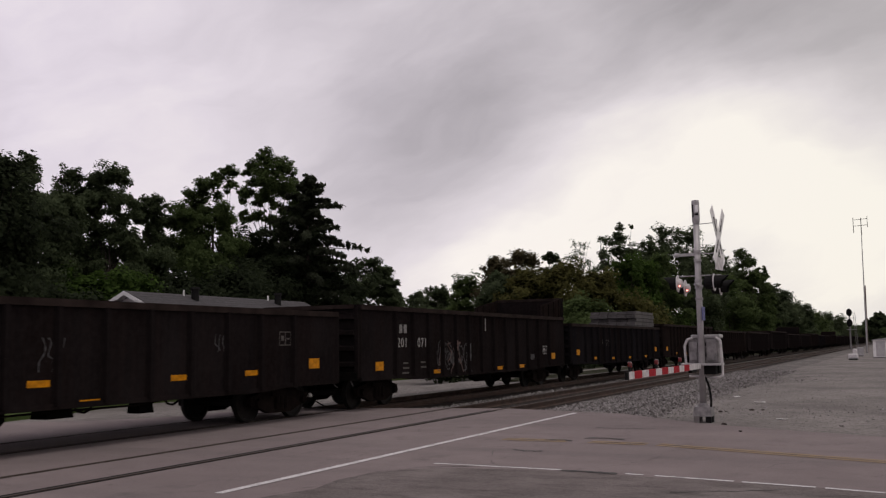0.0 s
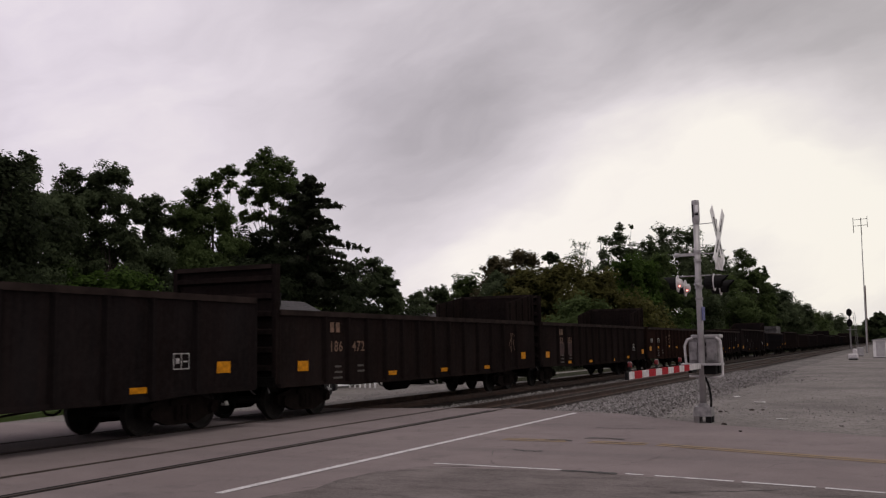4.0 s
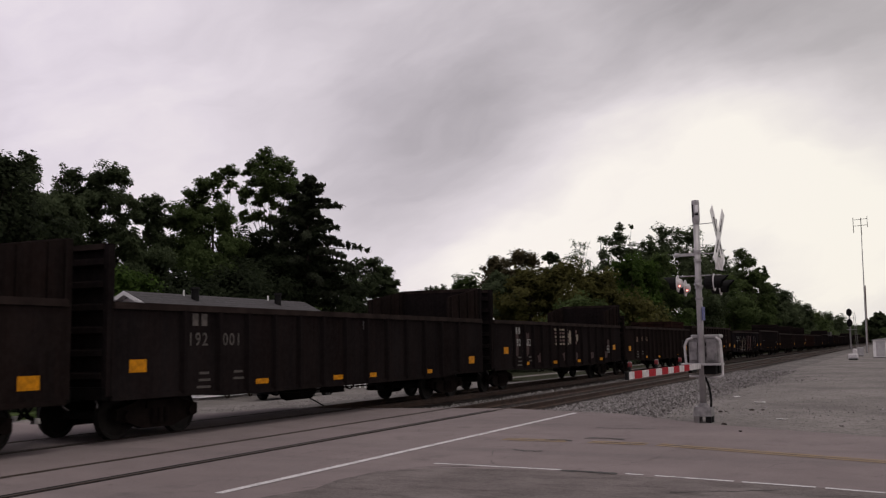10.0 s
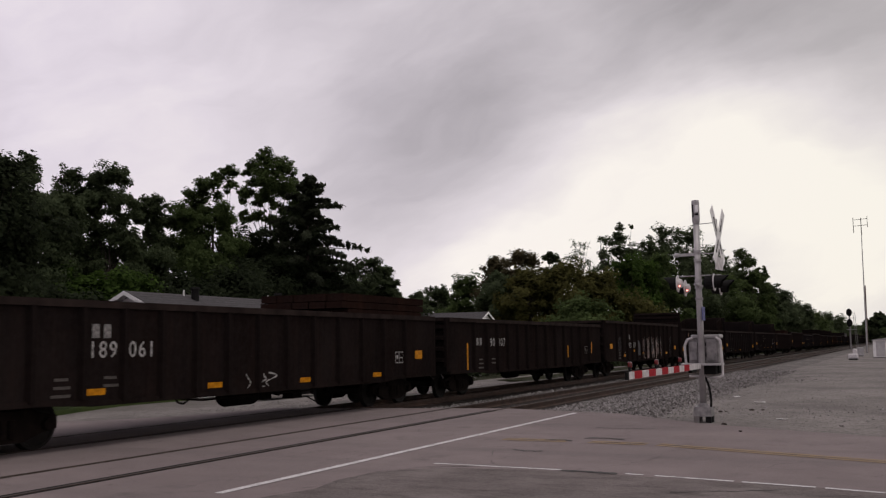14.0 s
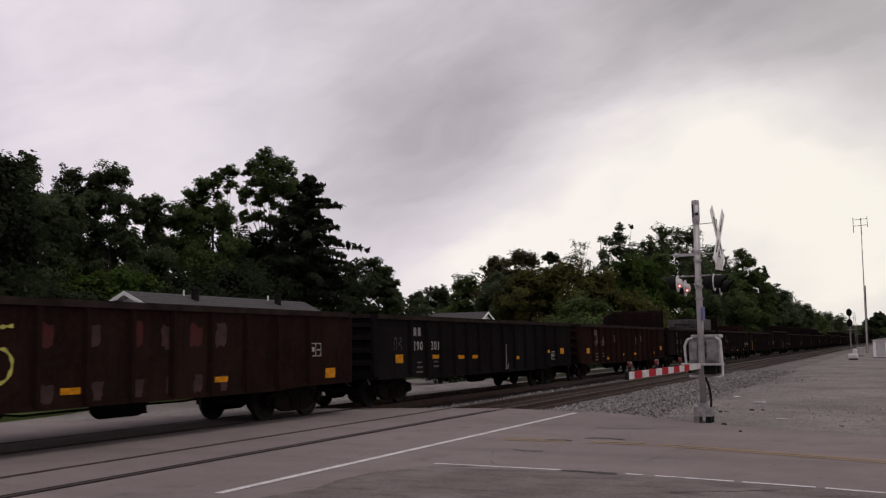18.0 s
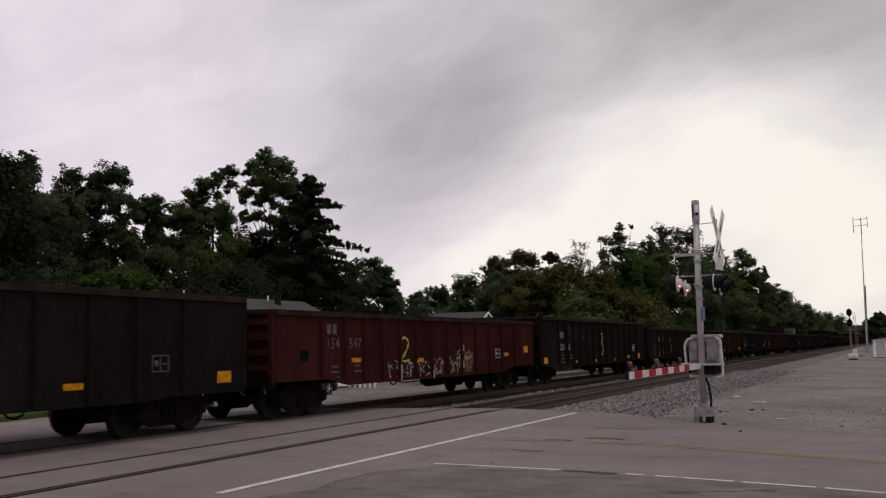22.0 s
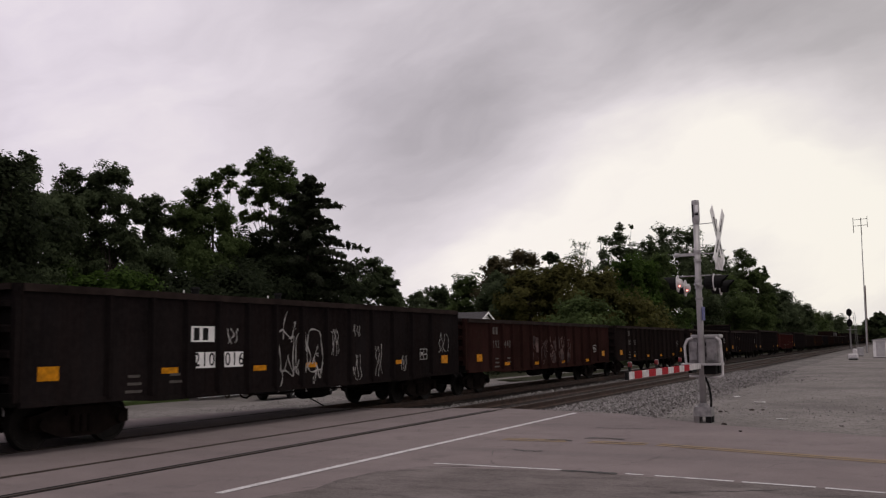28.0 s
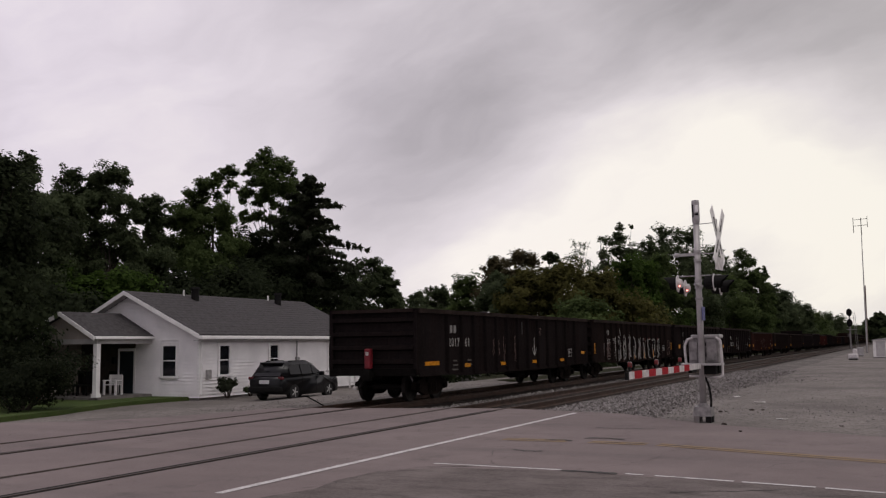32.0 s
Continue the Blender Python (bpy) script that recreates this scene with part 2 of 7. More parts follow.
def asphalt():
    m = Nodes("worn_asphalt", 0.9, 0, 0.25).world_space()
    big = m.noise(0.22, 5)
    mid = m.noise(1.3, 6, 0.6)
    fine = m.noise(60, 3, 0.7, 0.3, 0.7)
    c = m.mix(big, (0.131, 0.0995, 0.099), (0.183, 0.143, 0.141))
    c = m.mix(m.mul(mid, 0.45), c, (0.099, 0.078, 0.077))
    c = m.mix(m.mul(fine, 0.35), c, (0.22, 0.195, 0.19))
    # bands worn by tyres along the road
    lane = m.noise(1.0, 3, 0.5, 0.45, 0.75, m.stretched(0.06, 1.1, 1.0))
    c = m.mix(m.mul(lane, 0.35), c, (0.088, 0.075, 0.075))
    stain = m.noise(0.8, 8, 0.7, 0.58, 0.72)
    c = m.mix(m.mul(stain, 0.6), c, (0.066, 0.055, 0.054))
    patch = m.noise(2.4, 9, 0.75, 0.60, 0.70)
    c = m.mix(m.mul(patch, 0.55), c, (0.060, 0.050, 0.048))
    # fine wandering cracks
    w = m.nt.nodes.new("ShaderNodeVectorMath")
    wn = m.nt.nodes.new("ShaderNodeTexNoise")
    wn.inputs["Scale"].default_value, wn.inputs["Detail"].default_value = 0.9, 6
    m.link(m.co, wn.inputs["Vector"])
    m.link(m.co, w.inputs[0])
    m.link(wn.outputs["Color"], w.inputs[1])
    crk = m.cells(0.5, "DISTANCE_TO_EDGE", w.outputs[0])
    line = m.range(crk.outputs["Distance"], 0.0, 0.010, 1.0, 0.0)
    c = m.mix(m.mul(line, m.mul(m.noise(0.5, 4, 0.5, 0.45, 0.7), 0.7)), c, (0.045, 0.039, 0.038))
    m.color(c)
    return m.bump(fine, 0.006, 0.5).mat


def gravel(name, lo, hi, scale):
    m = Nodes(name, 0.95, 0, 0.2).world_space()
    cell = m.cells(scale)
    c = m.mix(cell.outputs["Color"], lo, hi)
    big = m.noise(0.25, 6, 0.6)
    c = m.mix(m.mul(big, 0.6), c, tuple(0.62 * x for x in lo))
    c = m.mix(m.mul(m.noise(1.4, 6, 0.65, 0.5, 0.75), 0.5), c, tuple(0.24 * (a + b) for a, b in zip(lo, hi)))
    m.color(c)
    return m.bump(cell.outputs["Distance"], 0.03, 0.8).mat


M_ROAD = asphalt()
M_GRAVEL = gravel("grey_gravel", (0.112, 0.099, 0.092), (0.25, 0.225, 0.212), 16)
M_BALLAST = gravel("ballast_bed", (0.070, 0.061, 0.057), (0.190, 0.172, 0.164), 13)
M_STONE = Nodes("ballast_stone", 0.95)
M_STONE.color(M_STONE.mix(M_STONE.island(), (0.075, 0.066, 0.062), (0.27, 0.25, 0.245)))
M_STONE = M_STONE.mat
M_TIE = plain("creosoted_tie", (0.026, 0.0170, 0.0135), 0.9, 0, 0.4, 3)
M_RAIL = plain("rusty_rail_steel", (0.050, 0.029, 0.021), 0.7, 0.3, 0.3, 3)
M_RAILTOP = plain("polished_railhead", (0.046, 0.034, 0.029), 0.65, 0.15, 0.2, 4)


def worn_line(name, c):
    m = Nodes(name, 0.8, 0, 0.3).world_space()
    w = m.noise(4.0, 7, 0.7, 0.5, 0.68)
    m.color(m.mix(m.mul(w, 0.85), m.mix(m.noise(30, 4, 0.7), c, tuple(0.6 * x for x in c)), (0.12, 0.105, 0.105)))
    return m.mat


M_LINE = worn_line("worn_white_line", (0.60, 0.57, 0.57))
M_YLINE = worn_line("worn_yellow_line", (0.27, 0.185, 0.105))


def grassy():
    m = Nodes("short_grass", 0.95, 0, 0.15).world_space()
    c = m.mix(m.noise(0.6, 6), (0.040, 0.075, 0.016), (0.075, 0.115, 0.030))
    c = m.mix(m.mul(m.noise(9, 5), 0.5), c, (0.085, 0.085, 0.04))
    m.color(c)
    return m.bump(m.noise(40, 4), 0.03, 0.8).mat


M_GRASS = grassy()


def leaf_mat(name, lo, hi):
    m = Nodes(name, 0.8, 0, 0.06)
    c = m.mix(m.island(), lo, hi)
    c = m.mix(m.mul(m.noise(0.35, 3), 0.5), c, tuple(0.6 * x for x in lo))
    m.color(c)
    thin = m.nt.nodes.new("ShaderNodeBsdfTranslucent")
    m.link(c, thin.inputs["Color"])
    both = m.nt.nodes.new("ShaderNodeMixShader")
    both.inputs[0].default_value = 0.5
    m.link(m.b.outputs[0], both.inputs[1])
    m.link(thin.outputs[0], both.inputs[2])
    m.link(both.outputs[0], m.nt.nodes["Material Output"].inputs["Surface"])
    return m.mat


LEAF = {
    "oak": leaf_mat("dark_oak_leaves", (0.057, 0.074, 0.038), (0.096, 0.119, 0.060)),
    "maple": leaf_mat("maple_leaves", (0.058, 0.083, 0.029), (0.100, 0.133, 0.048)),
    "lime": leaf_mat("bright_lime_leaves", (0.042, 0.073, 0.015), (0.071, 0.115, 0.026)),
    "olive": leaf_mat("olive_leaves", (0.073, 0.070, 0.022), (0.109, 0.103, 0.033)),
    "umber": leaf_mat("brownish_leaves", (0.074, 0.062, 0.034), (0.111, 0.095, 0.051)),
    # darker leaf copy: the shade on low growth is put into its colour
    "shaded_oak": leaf_mat("shaded_green_leaves", (0.020, 0.027, 0.014), (0.037, 0.047, 0.023)),
    "yew": leaf_mat("dark_yew_leaves", (0.014, 0.019, 0.011), (0.030, 0.036, 0.018)),
    "fir": leaf_mat("spruce_needles", (0.029, 0.034, 0.022), (0.053, 0.061, 0.036)),
}
M_POLE = plain("weathered_pole_wood", (0.16, 0.125, 0.11), 0.9, 0, 0.3, 4)
M_BARK = plain("tree_bark", (0.045, 0.036, 0.030), 0.95, 0, 0.4, 5)
M_SIDING = plain("white_vinyl_siding", (0.86, 0.835, 0.845), 0.6, 0, 0.06, 1.2)
M_TRIM = plain("white_painted_trim", (0.80, 0.78, 0.78), 0.55, 0, 0.06, 2)
M_SHINGLE = plain("grey_asphalt_shingle", (0.044, 0.040, 0.042), 0.92, 0, 0.28, 6)
M_PORCHF = plain("porch_floor_concrete", (0.16, 0.145, 0.14), 0.9, 0, 0.25, 3)
M_DOOR = plain("dark_teal_door", (0.010, 0.016, 0.020), 0.45, 0, 0.2, 3)
# trim white made darker: the shade under eaves is put into this colour
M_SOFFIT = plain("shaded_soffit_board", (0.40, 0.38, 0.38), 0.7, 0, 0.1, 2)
M_PORCHW = plain("dark_porch_boards", (0.050, 0.038, 0.032), 0.8, 0, 0.3, 3)
M_AWAY = plain("tan_house_wall", (0.34, 0.30, 0.27), 0.8, 0, 0.12, 1)
M_SUV = Nodes("charcoal_metallic_paint", 0.3, 0.2, 0.3)
M_SUV.color((0.007, 0.007, 0.009))
M_SUV = M_SUV.mat
M_ALLOY = plain("alloy_wheel", (0.45, 0.44, 0.44), 0.35, 0.7, 0.1, 6)
M_TAIL = plain("red_tail_lamp", (0.09, 0.010, 0.014), 0.25, 0, 0.1, 6, 0.5)
M_PLATE = plain("pale_plate", (0.55, 0.55, 0.56), 0.5, 0, 0.1, 6)


def glass(name, tint):
    m = Nodes(name, 0.06, 0, 0.6)
    m.color(tint)
    return m.mat


M_CARGLASS = Nodes("tinted_car_glass", 0.12, 0, 0.18)
M_CARGLASS.color((0.010, 0.010, 0.012))
M_CARGLASS = M_CARGLASS.mat
M_GLASS = glass("dark_window_glass", (0.012, 0.014, 0.017))


# ---------------------------------------------------------------- mesh helpers
def box(bm, x0, x1, y0, y1, z0, z1, taper=0.0):
    vs = []
    for z, k in ((z0, 0.0), (z1, taper)):
        for x, y in ((x0 + k, y0 + k), (x1 - k, y0 + k), (x1 - k, y1 - k), (x0 + k, y1 - k)):
            vs.append(bm.verts.new((x, y, z)))
    for f in ((3, 2, 1, 0), (4, 5, 6, 7), (0, 1, 5, 4), (1, 2, 6, 5), (2, 3, 7, 6), (3, 0, 4, 7)):
        bm.faces.new([vs[i] for i in f])


def boxes(*rows):
    bm = bmesh.new()
    for r in rows:
        box(bm, *r)
    return bm


def soft_box(x0, x1, y0, y1, z0, z1, r=0.02, seg=2):
    bm = boxes((x0, x1, y0, y1, z0, z1))
    bmesh.ops.bevel(bm, geom=bm.edges[:], offset=r, segments=seg, affect="EDGES", profile=0.5)
    return bm


def tube(bm, a, b, r0, r1=None, n=10, caps=True):
    a, b = Vector(a), Vector(b)
    r1 = r0 if r1 is None else r1
    d = (b - a).normalized()
    u = d.orthogonal().normalized()
    v = d.cross(u)
    rings = []
    for p, r in ((a, r0), (b, r1)):
        rings.append([bm.verts.new(p + (u * math.cos(t) + v * math.sin(t)) * r) for t in (2 * math.pi * i / n for i in range(n))])
    for i in range(n):
        bm.faces.new((rings[0][i], rings[0][(i + 1) % n], rings[1][(i + 1) % n], rings[1][i]))
    if caps:
        bm.faces.new(rings[0][::-1])
        bm.faces.new(rings[1])


def bent(bm, pts, r, n=8):
    for a, b in zip(pts, pts[1:]):
        tube(bm, a, b, r, None, n)


def prism(bm, outline, lo, hi, axis="x"):
    """A closed outline of (u, v) pushed from lo to hi along an axis."""
    def at(u, v, w):
        return {"x": (w, u, v), "y": (u, w, v), "z": (u, v, w)}[axis]
    a = [bm.verts.new(at(u, v, lo)) for u, v in outline]
    b = [bm.verts.new(at(u, v, hi)) for u, v in outline]
    n = len(outline)
    bm.faces.new(a[::-1])
    bm.faces.new(b)
    for i in range(n):
        bm.faces.new((a[i], a[(i + 1) % n], b[(i + 1) % n], b[i]))


def lathe(profile, n=20, axis="x"):
    """Rings of (radius, offset) turned about an axis through the origin."""
    bm = bmesh.new()
    rings = []
    for r, o in profile:
        ring = []
        for i in range(n):
            c, s = math.cos(2 * math.pi * i / n) * r, math.sin(2 * math.pi * i / n) * r
            ring.append(bm.verts.new({"x": (o, c, s), "y": (c, o, s), "z": (c, s, o)}[axis]))
        rings.append(ring)
    for a, b in zip(rings, rings[1:]):
        for i in range(n):
            bm.faces.new((a[i], a[(i + 1) % n], b[(i + 1) % n], b[i]))
    bm.faces.new(rings[0][::-1])
    bm.faces.new(rings[-1])
    return bm


def mesh_of(name, bm, material, smooth=False):
    bmesh.ops.recalc_face_normals(bm, faces=bm.faces[:])
    me = bpy.data.meshes.new(name)
    bm.to_mesh(me)
    bm.free()
    me.materials.append(material)
    if smooth:
        me.shade_smooth()
    return me


def part(name, bm, material, parent, label="", smooth=False, m=None):
    me = bm if isinstance(bm, bpy.types.Mesh) else mesh_of(name, bm, material, smooth)
    ob = new(name, me)
    ob.parent = parent
    if m is not None:
        ob.matrix_basis = m
    if label:
        ob["label"] = label
    return ob


def thing(name, label, category, group="", m=None):
    ob = new(name)
    ob.empty_display_size = 0.2
    if m is not None:
        ob.matrix_basis = m
    return tagged(ob, label, category, group)


def single(name, bm, material, label, category, group="", m=None, smooth=False, kind=""):
    ob = new(name, bm if isinstance(bm, bpy.types.Mesh) else mesh_of(name, bm, material, smooth))
    if m is not None:
        ob.matrix_basis = m
    return tagged(ob, label, category, group, kind)


def lettering(text, height, squeeze=0.62, bold=0.0):
    """Mesh of a line of text, lying in its xy plane, its left foot at the origin."""
    cu = bpy.data.curves.new("lettering", "FONT")
    cu.body, cu.size, cu.offset = text, height * 1.38, bold
    cu.resolution_u = 3
    cu.space_character = 1.18
    ob = bpy.data.objects.new("lettering", cu)
    scene.collection.objects.link(ob)
    bpy.context.view_layer.update()
    me = bpy.data.meshes.new_from_object(ob.evaluated_get(bpy.context.evaluated_depsgraph_get()))
    bpy.data.objects.remove(ob)
    bpy.data.curves.remove(cu)
    me.transform(Matrix.Diagonal((squeeze, 1, 1, 1)))
    return me


# ---------------------------------------------------------------- ground, road and tracks
FAR_TRACK, NEAR_TRACK, GAUGE = -14.311, -10.288, 1.435


def sheet(name, outline, z, material, label, category, kind="structure", thick=0.0):
    bm = bmesh.new()
    if thick:
        prism(bm, outline, z - thick, z, "z")
    else:
        bm.faces.new([bm.verts.new((x, y, z)) for x, y in outline])
    ob = new(name, mesh_of(name, bm, material))
    return tagged(ob, label, category, kind=kind)


def ground():
    bm = bmesh.new()
    edge = [-1600, -700, -300, -150, -80] + [-60 + 4 * i for i in range(26)] + [60, 120, 300, 900]
    along = [-400, -150, -60] + [-30 + 5 * i for i in range(40)] + [200, 260, 340, 450, 600, 900, 1500, 2600]
    grid = []
    for y in along:
        row = []
        for x in edge:
            near = abs(x) < 60 and -30 < y < 180
            z = -0.16 + (0.05 * noise.noise((x * 0.13, y * 0.13, 3)) if near else 0.0)
            if x > -8.6 and x < 40 and y > 18:
                z += 0.10 * min(1, max(0, (x + 8.6) / 3))
            if x < -17 and y > 13:
                z = -0.10 - 0.48 * min(1, max(0, (-x - 19.4) / 4.5)) + 0.25 * (z + 0.16)
            # the stone bed of the tracks lies in a shallow trench
            if -18 < x < -6 and y > 15:
                z = -0.30 if x > -9 else -0.50
            row.append(bm.verts.new((x, y, z)))
        grid.append(row)
    for a, b in zip(grid, grid[1:]):
        for i in range(len(edge) - 1):
            bm.faces.new((a[i], a[i + 1], b[i + 1], b[i]))
    ob = new("ground", mesh_of("ground", bm, M_GRAVEL, True))
    tagged(ob, "grey compacted gravel yard beside the tracks", "ground", kind="structure")


ground()
ROAD = [(-90, -40), (-90, 13.2), (-24, 13.6), (-21.5, 14.4), (-19.4, 15.7), (-18.3, 16.4), (-17.4, 17.3), (-16.6, 19.0), (-16.2, 20.8), (-16.0, 22.0), (-14.6, 22.4), (-11.8, 23.0), (-9.5, 23.5), (-6.1, 22.5),
        (-3.9, 20.3), (-2.2, 19.3), (-0.3, 18.3), (6, 16.6), (60, 6), (60, -40)]
sheet("road", ROAD, -0.012, M_ROAD, "worn grey asphalt road over the level crossing", "road", thick=0.25)
sheet("lawn", [(-62, 16.5), (-27.2, 18.6), (-26.1, 21.1), (-26.7, 23.9), (-27.7, 26.6), (-28.3, 28.4), (-28.5, 30.5), (-28.3, 33.2), (-62, 33.2)], -0.415, M_GRASS,
      "short green grass strip by the houses", "lawn", thick=0.4)
sheet("back_lawn", [(-62, 48.5), (-30.5, 48.5), (-29.5, 60), (-28.5, 130), (-62, 130)], -0.415, M_GRASS, "short green grass round the farther house", "lawn", thick=0.4)


def weedy_verge():
    m = Nodes("dark_weedy_soil", 0.95, 0, 0.1).world_space()
    c = m.mix(m.noise(1.1, 7, 0.65), (0.016, 0.016, 0.009), (0.040, 0.040, 0.020))
    m.color(m.mix(m.mul(m.noise(14, 5), 0.5), c, (0.030, 0.036, 0.014)))
    m.bump(m.noise(30, 4), 0.05, 0.8)
    sheet("verge", [(-17.2, 46), (-17.0, 130), (-16.8, 400), (-16.8, 1500), (-60, 1500), (-28.6, 132), (-27.2, 64), (-21.0, 47)], -0.20, m.mat, "dark weedy soil beside the far track", "verge", thick=0.3)


weedy_verge()


def strip(name, a, b, width, material, label, z=-0.0055):
    a, b = Vector((*a, 0)), Vector((*b, 0))
    s = (b - a).normalized().cross(Vector((0, 0, 1))) * width / 2
    bm = bmesh.new()
    n = max(2, int((b - a).length / 0.4))
    prev = None
    for i in range(n + 1):
        p = a.lerp(b, i / n)
        w = 1 + 0.12 * noise.noise((p.x * 2.2, p.y * 2.2, 0))
        cur = [bm.verts.new((*(p + s * w).xy, z)), bm.verts.new((*(p - s * w).xy, z))]
        if prev:
            bm.faces.new((prev[0], prev[1], cur[1], cur[0]))
        prev = cur
    return tagged(new(name, mesh_of(name, bm, material)), label, "road marking", kind="structure")


strip("stop_line", (-7.32, 8.95), (-7.24, 22.4), 0.13, M_LINE, "worn white stop line painted on asphalt")
for a, b in (((-6.15, 12.32), (-4.2, 12.28)), ((-3.3, 12.2), (-3.05, 12.17)), ((-2.9, 12.15), (-1.9, 12.0)), ((-1.8, 11.98), (-0.95, 11.84)),
             ((-0.85, 11.82), (6, 10.2))):
    strip("edge_line", a, b, 0.085, M_LINE, "broken white edge line on asphalt")
for a, b in (((-6.5, 15.80), (-5.3, 15.78)), ((-4.9, 15.78), (-3.9, 15.74)), ((-3.7, 15.72), (8, 11.6))):
    strip("centre_line", a, b, 0.14, M_YLINE, "faded yellow centre line on asphalt")
    strip("centre_line", (a[0], a[1] + 0.22), (b[0], b[1] + 0.22), 0.12, M_YLINE, "faded yellow centre line on asphalt")

def rough_lot():
    m = Nodes("rough_lot_asphalt", 0.95, 0, 0.2).world_space()
    c = m.mix(m.noise(0.9, 7, 0.65), (0.080, 0.064, 0.062), (0.142, 0.117, 0.114))
    c = m.mix(m.mul(m.noise(1.0, 8, 0.7, 0.50, 0.66, m.stretched(1.0, 2.8, 1.0)), 0.85), c, (0.042, 0.033, 0.031))
    grain = m.cells(28)
    c = m.mix(m.mul(grain.outputs["Color"], 0.30), c, (0.20, 0.18, 0.17))
    m.color(c)
    m.bump(grain.outputs["Distance"], 0.02, 0.7)
    rnd = random.Random(3)
    edge = [(-6.75, 8.2), (-6.62, 9.0), (-6.45, 9.7), (-6.55, 10.4), (-6.5, 11.1), (-6.2, 11.7), (-5.6, 12.0), (-5.0, 12.10), (-4.3, 12.12), (-3.5, 12.08), (-2.6, 11.98), (-1.6, 11.86), (-0.6, 11.68), (1.0, 11.3), (6, 10.0)]
    edge = [(x + rnd.uniform(-0.04, 0.04), y + rnd.uniform(-0.03, 0.03)) for x, y in edge]
    sheet("rough_lot", edge[::-1] + [(-7.4, 3.0), (-7.4, -8.0), (6, -8.0)], -0.0085, m.mat, "rough dark broken asphalt lot beside the road", "parking lot")


rough_lot()

# dark tar seams and broken spots in the road
M_TAR = plain("black_tar_seam", (0.028, 0.025, 0.024), 0.7, 0, 0.3, 6)


def seam(pts, width):
    bm = bmesh.new()
    prev = None
    rnd = random.Random(int(abs(pts[0][0] * 97 + pts[0][1] * 13)))
    dense = []
    for a, b in zip(pts, pts[1:]):
        for k in range(8):
            f = k / 8
            dense.append((a[0] + (b[0] - a[0]) * f + rnd.uniform(-0.03, 0.03), a[1] + (b[1] - a[1]) * f + rnd.uniform(-0.03, 0.03)))
    dense.append(pts[-1])
    for i, (x, y) in enumerate(dense):
        w = width * rnd.uniform(0.3, 1.0)
        cur = [bm.verts.new((x, y - w / 2, -0.0045)), bm.verts.new((x, y + w / 2, -0.0045))]
        if prev:
            bm.faces.new((prev[0], prev[1], cur[1], cur[0]))
        prev = cur
    tagged(new("road_seam", mesh_of("road_seam", bm, M_TAR)), "dark cracked tar seam in the asphalt", "road crack", kind="structure")


seam([(-6.7, 9.2), (-6.45, 10.1), (-6.5, 11.2), (-6.1, 11.9), (-5.5, 12.2)], 0.05)
seam([(-4.2, 12.20), (-3.8, 12.22), (-3.4, 12.16)], 0.20)
seam([(-5.75, 16.0), (-5.45, 16.1), (-5.25, 15.95)], 0.16)
seam([(-5.7, 14.35), (-5.45, 14.25), (-5.2, 14.3)], 0.10)
seam([(-3.6, 13.0), (-3.3, 13.9), (-3.35, 14.8), (-3.0, 15.6)], 0.035)
seam([(-5.9, 12.5), (-5.7, 13.4), (-6.0, 14.2)], 0.03)
seam([(-6.9, 7.9), (-5.9, 8.3), (-4.9, 8.2), (-4.2, 8.5)], 0.05)
seam([(-2.4, 10.9), (-1.8, 11.2), (-1.3, 11.5)], 0.05)
seam([(-5.2, 16.5), (-4.8, 16.6), (-4.45, 16.45)], 0.17)
seam([(-5.6, 18.6), (-5.0, 18.5), (-4.4, 18.7)], 0.10)


M_GRIT = plain("grit_filled_groove", (0.060, 0.048, 0.045), 0.95, 0, 0.4, 5)


def rail_pair(x0, label):
    track = thing("railway_track", label, "railway track", "tracks", pose(x0, 0, 0))
    for side in (-1, 1):
        c = side * (GAUGE / 2 + 0.036)
        prof = [(-0.07, -0.172), (0.07, -0.172), (0.07, -0.155), (0.012, -0.135), (0.012, -0.045), (0.036, -0.035), (0.036, -0.003), (-0.036, -0.003),
                (-0.036, -0.035), (-0.012, -0.045), (-0.012, -0.135), (-0.07, -0.155)]
        bm = bmesh.new()
        prism(bm, [(c + u, v) for u, v in prof], -200, 1500, "y")
        part("rail", bm, M_RAIL, track)
        part("railhead", boxes((c - 0.032, c + 0.032, -200, 1500, -0.003, 0.0)), M_RAILTOP, track, "shiny worn running surface")
        # rubber flangeway inside and outside the rail over the road
        if side < 0:
            part("flangeway", boxes((c + 0.036, c + 0.085, -60, 22.6, -0.05, -0.0095)), M_GRIT, track, "narrow flangeway packed with grit")
            continue
        part("flangeway", boxes((c - side * 0.095 - 0.055, c - side * 0.095 + 0.055, -60, 22.6, -0.05, -0.007), (c + side * 0.065 - 0.025, c + side * 0.065 + 0.025, -60, 22.6, -0.05, -0.0075)), M_RUBBER, track, "black rubber flangeway strip")
    tie = mesh_of("tie", boxes((-1.3, 1.3, -0.115, 0.115, -0.34, -0.172, 0.008)), M_TIE)
    rnd = random.Random(int(-x0 * 10))
    for i in range(150):
        part("tie", tie, None, track, m=pose(rnd.uniform(-0.05, 0.05), 23.0 + 0.55 * i, rnd.uniform(-0.012, 0.0), 0, 0, rnd.uniform(-1, 1)))
    bm = bmesh.new()
    for i in range(900):
        box(bm, -1.3, 1.3, 105.5 + 0.55 * i - 0.115, 105.5 + 0.55 * i + 0.115, -0.3, -0.172)
    part("far_ties", bm, M_TIE, track)["kind"] = "stuff"
    return track


rail_pair(NEAR_TRACK, "straight rusty steel railway track on dark ties")
